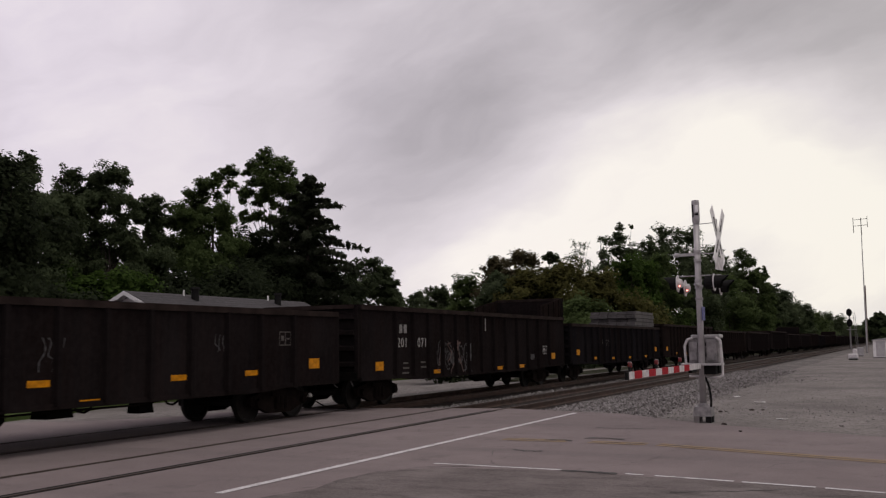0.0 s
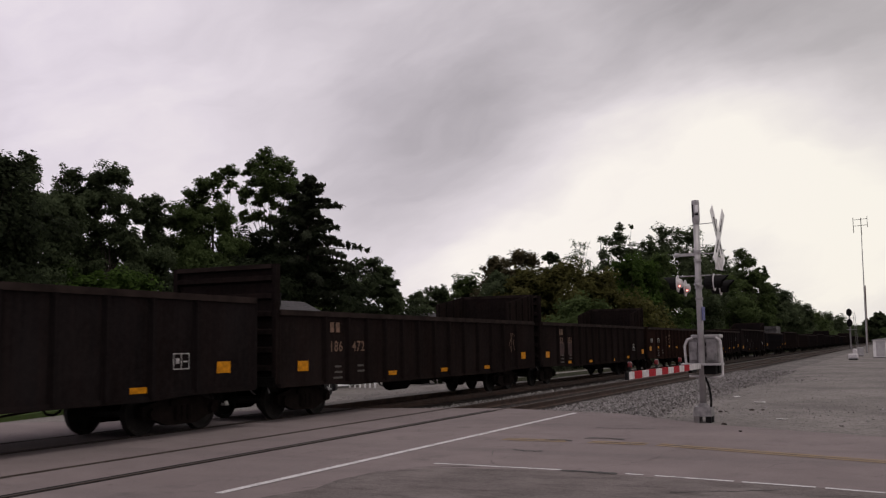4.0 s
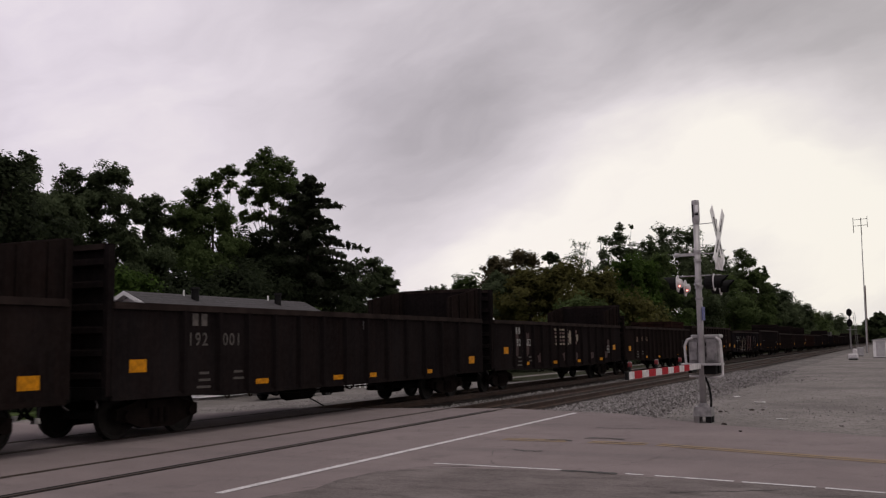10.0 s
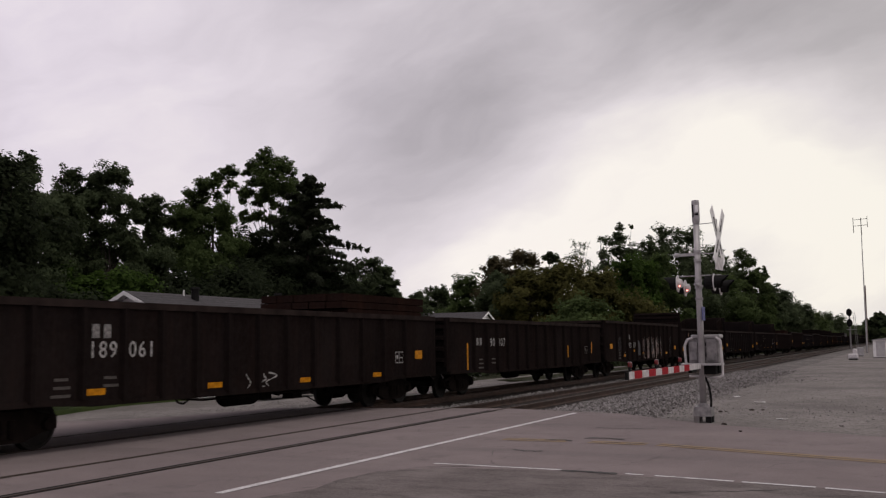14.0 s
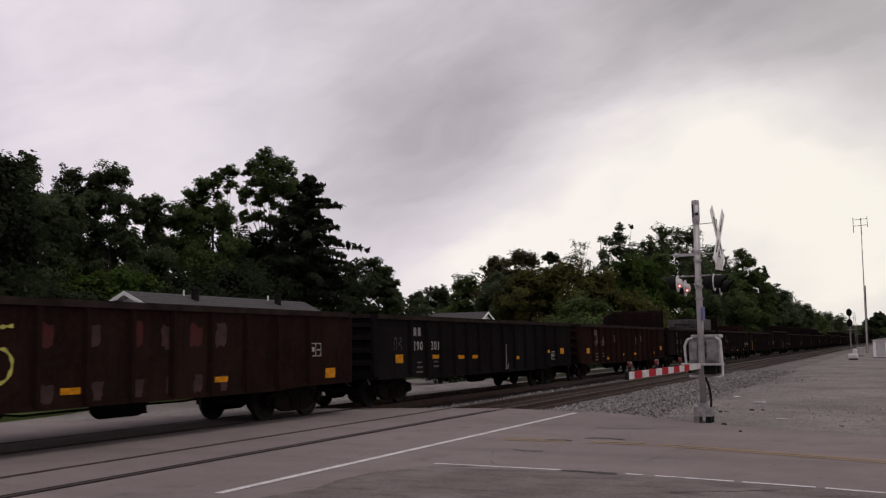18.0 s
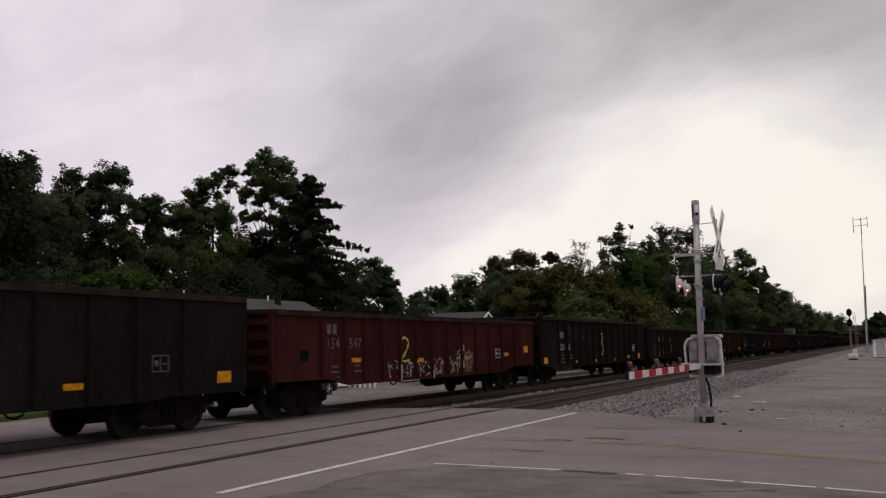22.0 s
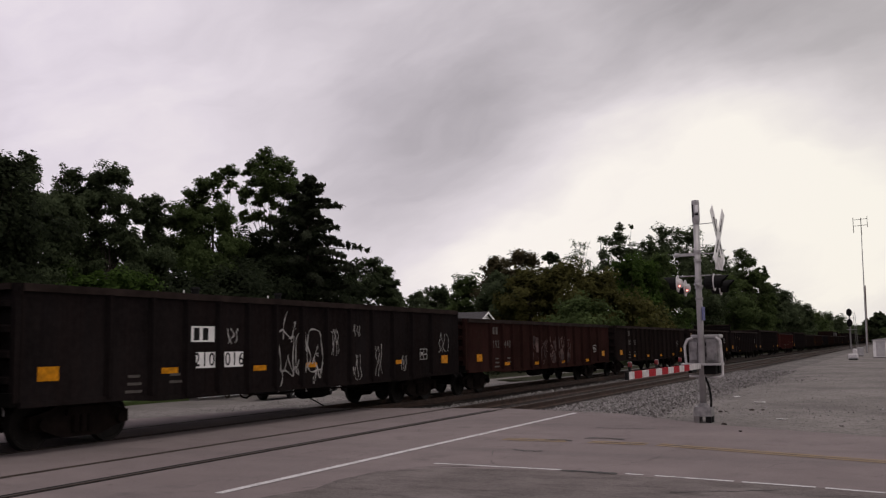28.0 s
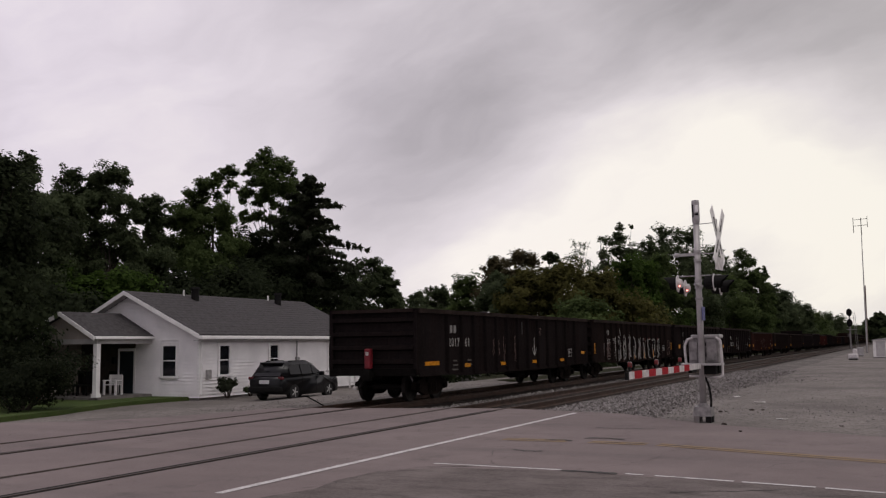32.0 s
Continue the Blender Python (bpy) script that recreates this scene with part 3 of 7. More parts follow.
rail_pair(FAR_TRACK, "straight railway track carrying the freight train")


def ballast():
    """The stone bed: a shoulder, two flat tops and the dip between the tracks."""
    prof = [(-18.6, -0.30), (-17.2, -0.19), (-16.4, -0.21), (-12.6, -0.215), (-12.2, -0.22), (-11.9, -0.215), (-8.9, -0.215), (-8.5, -0.18), (-7.6, -0.10), (-6.8, -0.12), (-6.0, -0.22)]
    bm = bmesh.new()
    ys = [22.2 + 0.6 * i for i in range(60)] + [60, 70, 85, 105, 140, 200, 300, 500, 900, 1500]
    prev = None
    for y in ys:
        cur = []
        for x, z in prof:
            k = 0.03 * noise.noise((x * 1.7, y * 1.3, 0)) if -16.5 > x or x > -9 else 0.012 * noise.noise((x * 3, y * 3, 5))
            cur.append(bm.verts.new((x + (0.25 * noise.noise((y * 0.5, 7, x))), y, z + k)))
        if prev:
            for i in range(len(prof) - 1):
                bm.faces.new((prev[i], prev[i + 1], cur[i + 1], cur[i]))
        prev = cur
    tagged(new("ballast_bed", mesh_of("ballast_bed", bm, M_BALLAST, True)), "crushed grey stone ballast under the tracks", "ballast", kind="structure")


ballast()


# oil-stained ballast; the shade under the train is put into its colour too
M_DARKBED = gravel("stained_shaded_ballast", (0.010, 0.0066, 0.0052), (0.030, 0.0195, 0.0155), 14)
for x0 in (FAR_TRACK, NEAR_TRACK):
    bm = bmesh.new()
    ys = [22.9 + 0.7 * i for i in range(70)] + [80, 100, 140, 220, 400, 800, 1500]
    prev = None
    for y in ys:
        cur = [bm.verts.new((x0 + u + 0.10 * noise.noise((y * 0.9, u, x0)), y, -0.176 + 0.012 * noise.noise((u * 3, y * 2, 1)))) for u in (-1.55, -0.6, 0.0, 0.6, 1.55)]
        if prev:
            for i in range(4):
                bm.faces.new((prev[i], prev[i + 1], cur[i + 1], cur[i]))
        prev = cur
    tagged(new("track_bed", mesh_of("track_bed", bm, M_DARKBED, True)), "dark oil-stained ballast between the rails, shade included in its colour", "ballast", kind="structure")


def stones(name, spots, label):
    """Loose crushed stones, many small angular lumps in one mesh."""
    rnd = random.Random(5)
    base = [(1, 0, 0), (-1, 0, 0), (0, 1, 0), (0, -1, 0), (0, 0, 0.75), (0, 0, -0.75)]
    tri = [(0, 2, 4), (2, 1, 4), (1, 3, 4), (3, 0, 4), (2, 0, 5), (1, 2, 5), (3, 1, 5), (0, 3, 5)]
    vs, fs = [], []
    for x, y, z, s in spots:
        q = Euler((rnd.uniform(0, 6), rnd.uniform(0, 6), rnd.uniform(0, 6))).to_matrix()
        o = len(vs)
        for b in base:
            p = q @ Vector((b[0] * s * rnd.uniform(0.6, 1.3), b[1] * s * rnd.uniform(0.6, 1.2), b[2] * s * rnd.uniform(0.6, 1.1)))
            vs.append((x + p.x, y + p.y, z + p.z))
        fs += [tuple(o + i for i in t) for t in tri]
    me = bpy.data.meshes.new(name)
    me.from_pydata(vs, [], fs)
    me.materials.append(M_STONE)
    tagged(new(name, me), label, "gravel", kind="stuff")


def stone_spots():
    rnd = random.Random(11)
    out = []
    for _ in range(15000):
        y = 22.6 + 38 * rnd.random() ** 1.7
        x = rnd.uniform(-8.9, -5.4 + 0.0 * y)
        edge = -6.1 + 0.9 * noise.noise((y * 0.4, 1, 0))
        if x > edge and rnd.random() > 0.25:
            continue
        if y < 22.5 + max(0, -x - 8) * 1.0:
            continue
        z = -0.10 if -8.2 < x < -6.6 else -0.15
        out.append((x, y, z + rnd.uniform(-0.01, 0.03), rnd.uniform(0.025, 0.06)))
    for _ in range(1200):
        out.append((rnd.uniform(-12.7, -11.9), 23.2 + 45 * rnd.random() ** 1.5, -0.19 + rnd.uniform(0, 0.03), rnd.uniform(0.025, 0.055)))
    for _ in range(17000):
        y = 20.2 + 44 * rnd.random() ** 1.4
        x = -6.4 + 12 * rnd.random() ** 1.5
        if y < 22.8 - 1.05 * max(0, x + 6.1) and y < 19.6 or (x < -4 and y < 22.6 + (x + 6.1) * -1.0 and y < 21.8):
            continue
        out.append((x, y, -0.085 - 0.05 * max(0, -4 - x) + rnd.uniform(-0.02, 0.01), rnd.uniform(0.014, 0.045)))
    for _ in range(2000):
        out.append((rnd.uniform(-19.6, -16.2), 22.9 + 20 * rnd.random() ** 1.4, -0.20 + rnd.uniform(-0.02, 0.02), rnd.uniform(0.010, 0.026)))
    return out


stones("loose_stones", stone_spots(), "loose crushed grey stones along the track shoulder")


def clods():
    """Dark clods of soil and scraps of pale paper on the gravel."""
    rnd = random.Random(77)
    for x, y, z, r in ((-4.11, 24.39, -0.07, 0.055), (-3.98, 24.5, -0.07, 0.035), (-3.46, 25.19, -0.07, 0.06), (-3.2, 25.3, -0.07, 0.04), (-1.12, 20.86, -0.07, 0.05), (-2.78, 18.57, -0.01, 0.035), (-3.4, 20.6, -0.06, 0.055)):
        bm = bmesh.new()
        bmesh.ops.create_icosphere(bm, subdivisions=2, radius=r)
        for v in bm.verts:
            v.co *= 1 + 0.7 * noise.noise(v.co * (2.2 / r) + Vector((x, y, 0)))
            v.co.z *= 0.45
        single("soil_clod", bm, M_TIE, "dark clod of soil lying on the gravel", "soil clod", "clods on the gravel", pose(x, y, z + 0.2 * r, 0, 0, rnd.uniform(0, 360)))
    for x, y, turn in ((-3.64, 28.25, 20), (-2.41, 22.29, -35), (-4.7, 31.0, 60)):
        bm = bmesh.new()
        rows = [[bm.verts.new((0.07 * i - 0.14, 0.06 * j - 0.09, 0.03 * abs(noise.noise((i * 0.9 + x, j * 0.8, 0))) + 0.004)) for i in range(5)] for j in range(4)]
        for a, b in zip(rows, rows[1:]):
            for k in range(4):
                bm.faces.new((a[k], a[k + 1], b[k + 1], b[k]))
        bmesh.ops.solidify(bm, geom=bm.faces[:], thickness=0.003)
        single("paper_scrap", bm, M_WHITEP, "crumpled white paper scrap on the gravel", "litter", "litter on the gravel", pose(x, y, -0.055, 0, 0, turn))


clods()


# ---------------------------------------------------------------- the train of gondola cars
HALF, BODY, SPACING, SPEED = 8.35, 16.7, 17.84, 16.8
POSTS = [-6.5, -5.42, -4.46, -3.48, -2.5, -1.5, -0.45, 0.62, 1.72, 2.85, 4.0, 5.15, 6.4]
FACE = 1.545
POST_PROUD = 0.10
WHEEL_R = 0.44
CACHE = {}
CARS, WHEELSETS = [], []


def cached(key, make):
    if key not in CACHE:
        CACHE[key] = make()
    return CACHE[key]


def on_side(y, z, lift=0.004):
    """A pose on the car's visible side: x runs along the car, y up."""
    return Matrix(((0, 0, 1, FACE + lift), (1, 0, 0, y), (0, 1, 0, z), (0, 0, 0, 1)))


def side_bm(top, arched):
    low, mid = (0.90 if arched else 0.775), 0.71
    outline = [(-HALF, low), (-6.2, low), (-5.2, mid), (5.2, mid), (6.2, low), (HALF, low), (HALF, top), (-HALF, top)]
    bm = bmesh.new()
    prism(bm, outline, -0.02, 0.02, "x")
    # bottom sill flange
    for a, b in zip(outline[:5], outline[1:6]):
        ya, za = a
        yb, zb = b
        prism(bm, [(ya, za), (yb, zb), (yb, zb + 0.10), (ya, za + 0.10)], 0.02, 0.06, "x")
    return bm


def post_bm(y, top, low):
    bm = bmesh.new()
    prism(bm, [(-0.085, low + 0.02), (0.085, low + 0.02), (0.085, top - 0.12), (-0.085, top - 0.12)], 0.0, 0.014, "x")
    # pressed hat section, wider at its foot
    prism(bm, [(0.012, -0.062), (POST_PROUD, -0.042), (POST_PROUD, 0.042), (0.012, 0.062)], low + 0.05, top - 0.125, "z")
    return bm


def end_bm(top):
    bm = bmesh.new()
    prism(bm, [(-1.53, 0.80), (1.53, 0.80), (1.53, top), (-1.53, top)], -0.02, 0.02, "y")
    return bm


def end_rib_bm():
    bm = bmesh.new()
    prism(bm, [(-0.02, -0.09), (-0.15, -0.05), (-0.15, 0.05), (-0.02, 0.09)], -1.40, 1.40, "x")
    return bm


def coupler_bm():
    bm = boxes((-0.09, 0.09, -0.12, 0.42, 0.76, 0.94), (-0.15, 0.15, 0.36, 0.56, 0.68, 1.0, 0.03), (-0.30, 0.30, -0.14, 0.02, 0.70, 1.02))
    bent(bm, [(0.25, 0.0, 0.8), (0.27, 0.25, 0.55), (0.2, 0.5, 0.45), (0.12, 0.56, 0.5)], 0.025, 6)
    return bm


def endhose_bm():
    bm = bmesh.new()
    bent(bm, [(0.42, 0.0, 0.84), (0.44, 0.12, 0.70), (0.44, 0.24, 0.52), (0.44, 0.36, 0.46)], 0.028, 6)
    return bm


def lever_bm():
    bm = bmesh.new()
    bent(bm, [(0.10, 0.12, 0.98), (0.7, 0.14, 0.96), (1.25, 0.14, 0.90), (1.36, 0.14, 0.72), (1.42, 0.20, 0.66)], 0.018, 6)
    bent(bm, [(-0.10, 0.12, 0.98), (-0.7, 0.14, 0.96), (-1.25, 0.14, 0.90), (-1.36, 0.14, 0.72), (-1.42, 0.20, 0.66)], 0.018, 6)
    return bm


def side_frame_bm():
    outline = [(-1.12, 0.36), (-0.78, 0.30), (-0.42, 0.17), (0.42, 0.17), (0.78, 0.30), (1.12, 0.36), (1.12, 0.58), (0.72, 0.66), (0.40, 0.80), (-0.40, 0.80), (-0.72, 0.66), (-1.12, 0.58)]
    bm = bmesh.new()
    prism(bm, outline, -0.07, 0.07, "x")
    for y in (-0.889, 0.889):
        tube(bm, (-0.02, y, WHEEL_R), (0.16, y, WHEEL_R), 0.12, 0.10, 12)
    for y in (-0.17, 0.0, 0.17):
        tube(bm, (0.08, y, 0.26), (0.08, y, 0.56), 0.075, None, 8)
    box(bm, 0.05, 0.13, -0.38, 0.38, 0.56, 0.70)
    return bm


def wheelset_bm():
    bm = lathe([(0.07, -0.9), (0.07, -0.83), (0.16, -0.82), (0.20, -0.80), (WHEEL_R - 0.07, -0.79), (WHEEL_R - 0.055, -0.81), (WHEEL_R, -0.81), (WHEEL_R + 0.025, -0.70), (WHEEL_R - 0.06, -0.685),
                (WHEEL_R - 0.08, -0.74), (0.16, -0.72), (0.085, -0.68), (0.085, 0.68), (0.16, 0.72), (WHEEL_R - 0.08, 0.74), (WHEEL_R - 0.06, 0.685), (WHEEL_R + 0.025, 0.70), (WHEEL_R, 0.81),
                (WHEEL_R - 0.055, 0.81), (WHEEL_R - 0.07, 0.79), (0.20, 0.80), (0.16, 0.82), (0.07, 0.83), (0.07, 0.9)], 22)
    return bm


def under_bm():
    bm = boxes((-0.32, 0.32, -7.9, 7.9, 0.72, 0.98), (-1.5, 1.5, -8.2, 8.2, 0.96, 1.06))
    for y in (-4.0, -1.4, 1.4, 4.0):
        box(bm, -1.45, 1.45, y - 0.08, y + 0.08, 0.74, 0.98)
    return bm


def tank_bm():
    return lathe([(0.02, -0.62), (0.16, -0.58), (0.21, -0.48), (0.21, 0.48), (0.16, 0.58), (0.02, 0.62)], 12, "y")


def rod_bm():
    bm = bmesh.new()
    bent(bm, [(0.0, -3.4, 0.74), (0.0, -2.2, 0.62), (-0.05, -0.2, 0.64), (-0.05, 1.8, 0.63), (0.0, 3.2, 0.74)], 0.02, 6)
    return bm


def hose_bm():
    bm = bmesh.new()
    bent(bm, [(0, -0.15, 0.70), (0, -0.06, 0.60), (0, 0.10, 0.57), (0, 0.22, 0.62), (0, 0.3, 0.70)], 0.022, 6)
    return bm


def raised_bm(length, lo, hi, base):
    """A steel board standing on the side, from the end inwards, with stiffeners on both faces."""
    bm = bmesh.new()
    prism(bm, [(0, base - 0.02), (-length, base - 0.02), (-length, lo), (0, hi)], -0.03, 0.03, "x")
    for k in range(4):
        y = -0.3 - (length - 0.5) * k / 3
        top = hi + (lo - hi) * (-y / length)
        box(bm, -0.075, 0.075, y - 0.05, y + 0.05, base, top - 0.02)
    return bm


def timbers(car, length, height, base, seed, material, label, lead):
    """A stack of loose timbers at the front end of a car, each a part of its own."""
    rnd = random.Random(seed)
    z = base - 0.5
    while z < base + height:
        h = rnd.uniform(0.17, 0.22)
        a = rnd.uniform(0, 0.35)
        for k in range(5):
            x = -1.3 + 0.53 * k
            part("timber", boxes((x, x + 0.49, -length + a + rnd.uniform(0, 0.12), -a * 0.4 - rnd.uniform(0, 0.12), z, z + h - 0.02)), material, car, label, m=pose(0, HALF - lead, 0))
        z += h


def blot_bm(w, h, seed):
    """An uneven flake of paint."""
    rnd = random.Random(seed)
    n = 15
    bm = bmesh.new()
    ring = []
    for i in range(n):
        a = 2 * math.pi * i / n
        c, q = math.cos(a), math.sin(a)
        k = rnd.uniform(0.62, 1.08)
        ring.append(bm.verts.new((w / 2 * k * abs(c) ** 0.5 * (1 if c > 0 else -1), h / 2 * k * abs(q) ** 0.5 * (1 if q > 0 else -1), 0)))
    bm.faces.new(ring)
    return bm


def mark(parent, name, y, z, w, h, material, label="", lift=0.003):
    if name.endswith("patch"):
        seed = int(abs(y) * 100) % 7
        me = cached((name, round(w, 2), round(h, 2), material.name, seed), lambda: mesh_of(name, blot_bm(w, h, seed), material))
    else:
        me = cached((name, round(w, 2), round(h, 2), material.name), lambda: mesh_of(name, boxes((-w / 2, w / 2, -h / 2, h / 2, -0.002, 0.002)), material))
    return part(name, me, None, parent, label, m=on_side(y, z, lift))


EDGES = [-HALF] + POSTS + [HALF]


def bay(y):
    """The two posts on either side of y."""
    for a, b in zip(EDGES, EDGES[1:]):
        if a <= y < b:
            return a, b
    return EDGES[-2], EDGES[-1]


def clear_of_posts(y, half):
    """y moved, if need be, so that a mark of that half width misses the posts."""
    a, b = bay(y)
    if b - a < 2 * half + 0.16:
        return (a + b) / 2
    return min(max(y, a + half + 0.10), b - half - 0.06)


def numerals(parent, text, y, z, h=0.25, material=None, squeeze=0.98):
    h *= 1.08
    me = lettering(text, h, squeeze, 0.003 * h / 0.25)
    wide = max(v.co.x for v in me.vertices)
    a, b = bay(y + 0.09 * len(text))
    room = b - a - 0.24
    if wide > room:
        me.transform(Matrix.Diagonal((room / wide, 1, 1, 1)))
        wide = room
    me.materials.append(material or M_STENCIL)
    return part("car_number", me, None, parent, "stencilled white number", m=on_side(min(max(y, a + 0.14), b - wide - 0.10), z, 0.006))


def frame_mark(parent, y, z, material):
    """The small ruled inspection panel painted on each car."""
    def make():
        bm = bmesh.new()
        w, h, t = 0.22, 0.15, 0.011
        for z in (-h, h):
            box(bm, -w, w, z - t, z + t, -0.002, 0.002)
        for x in (-w, 0.0, w):
            box(bm, x - t, x + t, -h, h, -0.0022, 0.0022)
        box(bm, -0.16, -0.06, -0.05, 0.06, -0.002, 0.002)
        box(bm, 0.05, 0.17, -0.02, 0.01, -0.002, 0.002)
        return mesh_of("inspection_panel", bm, material)
    return part("inspection_panel", cached(("panel", material.name), make), None, parent, "ruled white inspection panel", m=on_side(clear_of_posts(y, 0.24), z, 0.005))


def ribbon(bm, pts, w, z):
    """A flat stroke along 2D points."""
    prev = None
    n = len(pts)
    for i, (x, y) in enumerate(pts):
        a, b = pts[max(0, i - 1)], pts[min(n - 1, i + 1)]
        d = Vector((b[0] - a[0], b[1] - a[1]))
        d = d.normalized() if d.length > 1e-6 else Vector((1, 0))
        k = w * (0.75 + 0.35 * math.sin(i * 1.3))
        cur = [bm.verts.new((x - d.y * k / 2, y + d.x * k / 2, z)), bm.verts.new((x + d.y * k / 2, y - d.x * k / 2, z))]
        if prev:
            bm.faces.new((prev[0], prev[1], cur[1], cur[0]))
        prev = cur


def curve_points(ctrl, steps=6):
    out = []
    n = len(ctrl)
    for i in range(n - 1):
        p0, p1, p2, p3 = ctrl[max(0, i - 1)], ctrl[i], ctrl[i + 1], ctrl[min(n - 1, i + 2)]
        for k in range(steps):
            t = k / steps
            out.append(tuple(0.5 * (2 * p1[j] + (p2[j] - p0[j]) * t + (2 * p0[j] - 5 * p1[j] + 4 * p2[j] - p3[j]) * t * t + (3 * p1[j] - p0[j] - 3 * p2[j] + p3[j]) * t ** 3) for j in (0, 1)))
    out.append(ctrl[-1])
    return out


def spray(parent, y0, y1, z0, z1, line, fill=None, seed=1, letters=5, w=0.05, shade=None, label="sprayed graffiti lettering"):
    """Graffiti: swollen letter shapes with outlines and inner strokes, no readable word."""
    rnd = random.Random(seed)
    cell = (y1 - y0) / letters
    fills, shades, lines = bmesh.new(), bmesh.new(), bmesh.new()
    for i in range(letters):
        cx, cz = y0 + cell * (i + 0.5), (z0 + z1) / 2
        rx, rz = cell * 0.56, (z1 - z0) * 0.5
        k = rnd.randint(7, 10)
        ph = rnd.uniform(0, 6)
        ring = []
        for j in range(k):
            t = 2 * math.pi * j / k + ph
            r = rnd.uniform(0.62, 1.12)
            c, s = math.cos(t), math.sin(t)
            ring.append((cx + rx * r * (abs(c) ** 0.6) * (1 if c > 0 else -1), cz + rz * min(1.0, r) * (abs(s) ** 0.6) * (1 if s > 0 else -1)))
        loop = curve_points(ring + [ring[0]], 4)
        if fill:
            fills.faces.new([fills.verts.new((x, z, 0.0)) for x, z in loop[:-1]])
            if shade and rnd.random() < 0.8:
                half = [(cx + (x - cx) * 0.95, cz + (z - cz) * 0.95 - rz * 0.05) for x, z in loop[:-1]]
                cut = [(x, min(z, cz - rz * rnd.uniform(-0.1, 0.25))) for x, z in half]
                shades.faces.new([shades.verts.new((x, z, 0.001)) for x, z in cut])
        ribbon(lines, loop, w, 0.002)
        for _ in range(rnd.randint(4, 7)):
            a = (cx + rx * rnd.uniform(-0.7, 0.7), cz + rz * rnd.uniform(-0.8, 0.8))
            b = (a[0] + rx * rnd.uniform(-0.6, 0.6), a[1] + rz * rnd.uniform(-0.7, 0.7))
            c = (b[0] + rx * rnd.uniform(-0.5, 0.5), b[1] + rz * rnd.uniform(-0.6, 0.6))
            ribbon(lines, curve_points([a, b, c], 5), w * rnd.uniform(0.5, 1.0), 0.0026)
    if fill:
        part("graffiti_fill", fills, fill, parent, label + ", filled", m=on_side(0, 0, 0.004))
        if shade:
            part("graffiti_shade", shades, shade, parent, m=on_side(0, 0, 0.0045))
        else:
            shades.free()
    else:
        fills.free()
        shades.free()
    part("graffiti_outline", lines, line, parent, label, m=on_side(0, 0, 0.005))


def wild(parent, y0, y1, z0, z1, mats, seed, count=60, w=0.07, shards=10, back=None):
    """Dense interlocking graffiti: shards of paint under many bent strokes in several colours; it runs over the posts."""
    rnd = random.Random(seed)
    if back:
        bm = bmesh.new()
        n = 40
        up = [(y0 + (y1 - y0) * i / n, z1 - (z1 - z0) * (0.04 + 0.22 * abs(noise.noise((i * 0.7, seed, 0))))) for i in range(n + 1)]
        down = [(y0 + (y1 - y0) * i / n, z0 + (z1 - z0) * 0.10 * abs(noise.noise((i * 0.6, seed, 5)))) for i in range(n + 1)]
        for i in range(n):
            bm.faces.new([bm.verts.new((*p, 0)) for p in (down[i], down[i + 1], up[i + 1], up[i])])
        part("graffiti_ground", bm, back, parent, "broad sprayed ground coat", m=on_side(0, 0, 0.0032))
    layers = [bmesh.new() for _ in mats]
    for i in range(shards):
        bm = layers[rnd.randrange(len(mats))]
        cx, cz = rnd.uniform(y0, y1), rnd.uniform(z0 + 0.15, z1 - 0.15)
        k = rnd.randint(4, 6)
        ring = [(cx + rnd.uniform(0.12, 0.34) * math.cos(2 * math.pi * j / k + 0.4), cz + rnd.uniform(0.12, 0.38) * math.sin(2 * math.pi * j / k + 0.4)) for j in range(k)]
        bm.faces.new([bm.verts.new((min(max(a, y0), y1), min(max(b, z0), z1), 0)) for a, b in ring])
    for i in range(count):
        which = rnd.randrange(len(mats))
        cx = y0 + (y1 - y0) * (i + rnd.random()) / count
        lean = rnd.uniform(-0.25, 0.35)
        p = [(cx + lean * f + rnd.uniform(-0.22, 0.22), z0 + (z1 - z0) * f) for f in sorted(rnd.uniform(0.02, 0.98) for _ in range(4))]
        if rnd.random() < 0.45:
            r = rnd.uniform(0.12, 0.26)
            cz = rnd.uniform(z0 + r, z1 - r)
            a0 = rnd.uniform(0, 6)
            p = [(cx + r * math.cos(a0 + a), cz + 1.3 * r * math.sin(a0 + a)) for a in (0, 0.9, 1.8, 2.7, 3.6, 4.4)]
        p = [(min(max(a, y0), y1), min(max(b, z0), z1)) for a, b in p]
        ribbon(layers[which], curve_points(p, 5), w * rnd.uniform(0.5, 1.2), 0.0004 * (i % 5))
    for k, (bm, m) in enumerate(zip(layers, mats)):
        part("graffiti_field", bm, m, parent, "dense sprayed graffiti strokes", m=on_side(0, 0, 0.005 + 0.0024 * k))["kind"] = "stuff"
    paint_posts(parent, y0, y1, z0, z1, mats, rnd)


def paint_posts(parent, y0, y1, z0, z1, mats, rnd):
    """The same paint where it runs over the faces of the posts."""
    for y in POSTS:
        if y0 < y < y1:
            bm = bmesh.new()
            z = z0
            while z < z1 - 0.1:
                h = rnd.uniform(0.08, 0.3)
                if rnd.random() < 0.55:
                    a = rnd.uniform(-0.1, 0.1)
                    bm.faces.new([bm.verts.new((u, v, 0)) for u, v in ((-0.040, z), (0.040, z + a * 0.3), (0.040, min(z1, z + h)), (-0.040, min(z1, z + h + a * 0.4)))])
                z += h
            part("post_paint", bm, mats[rnd.randrange(len(mats))], parent, m=on_side(y, 0, POST_PROUD + 0.003))


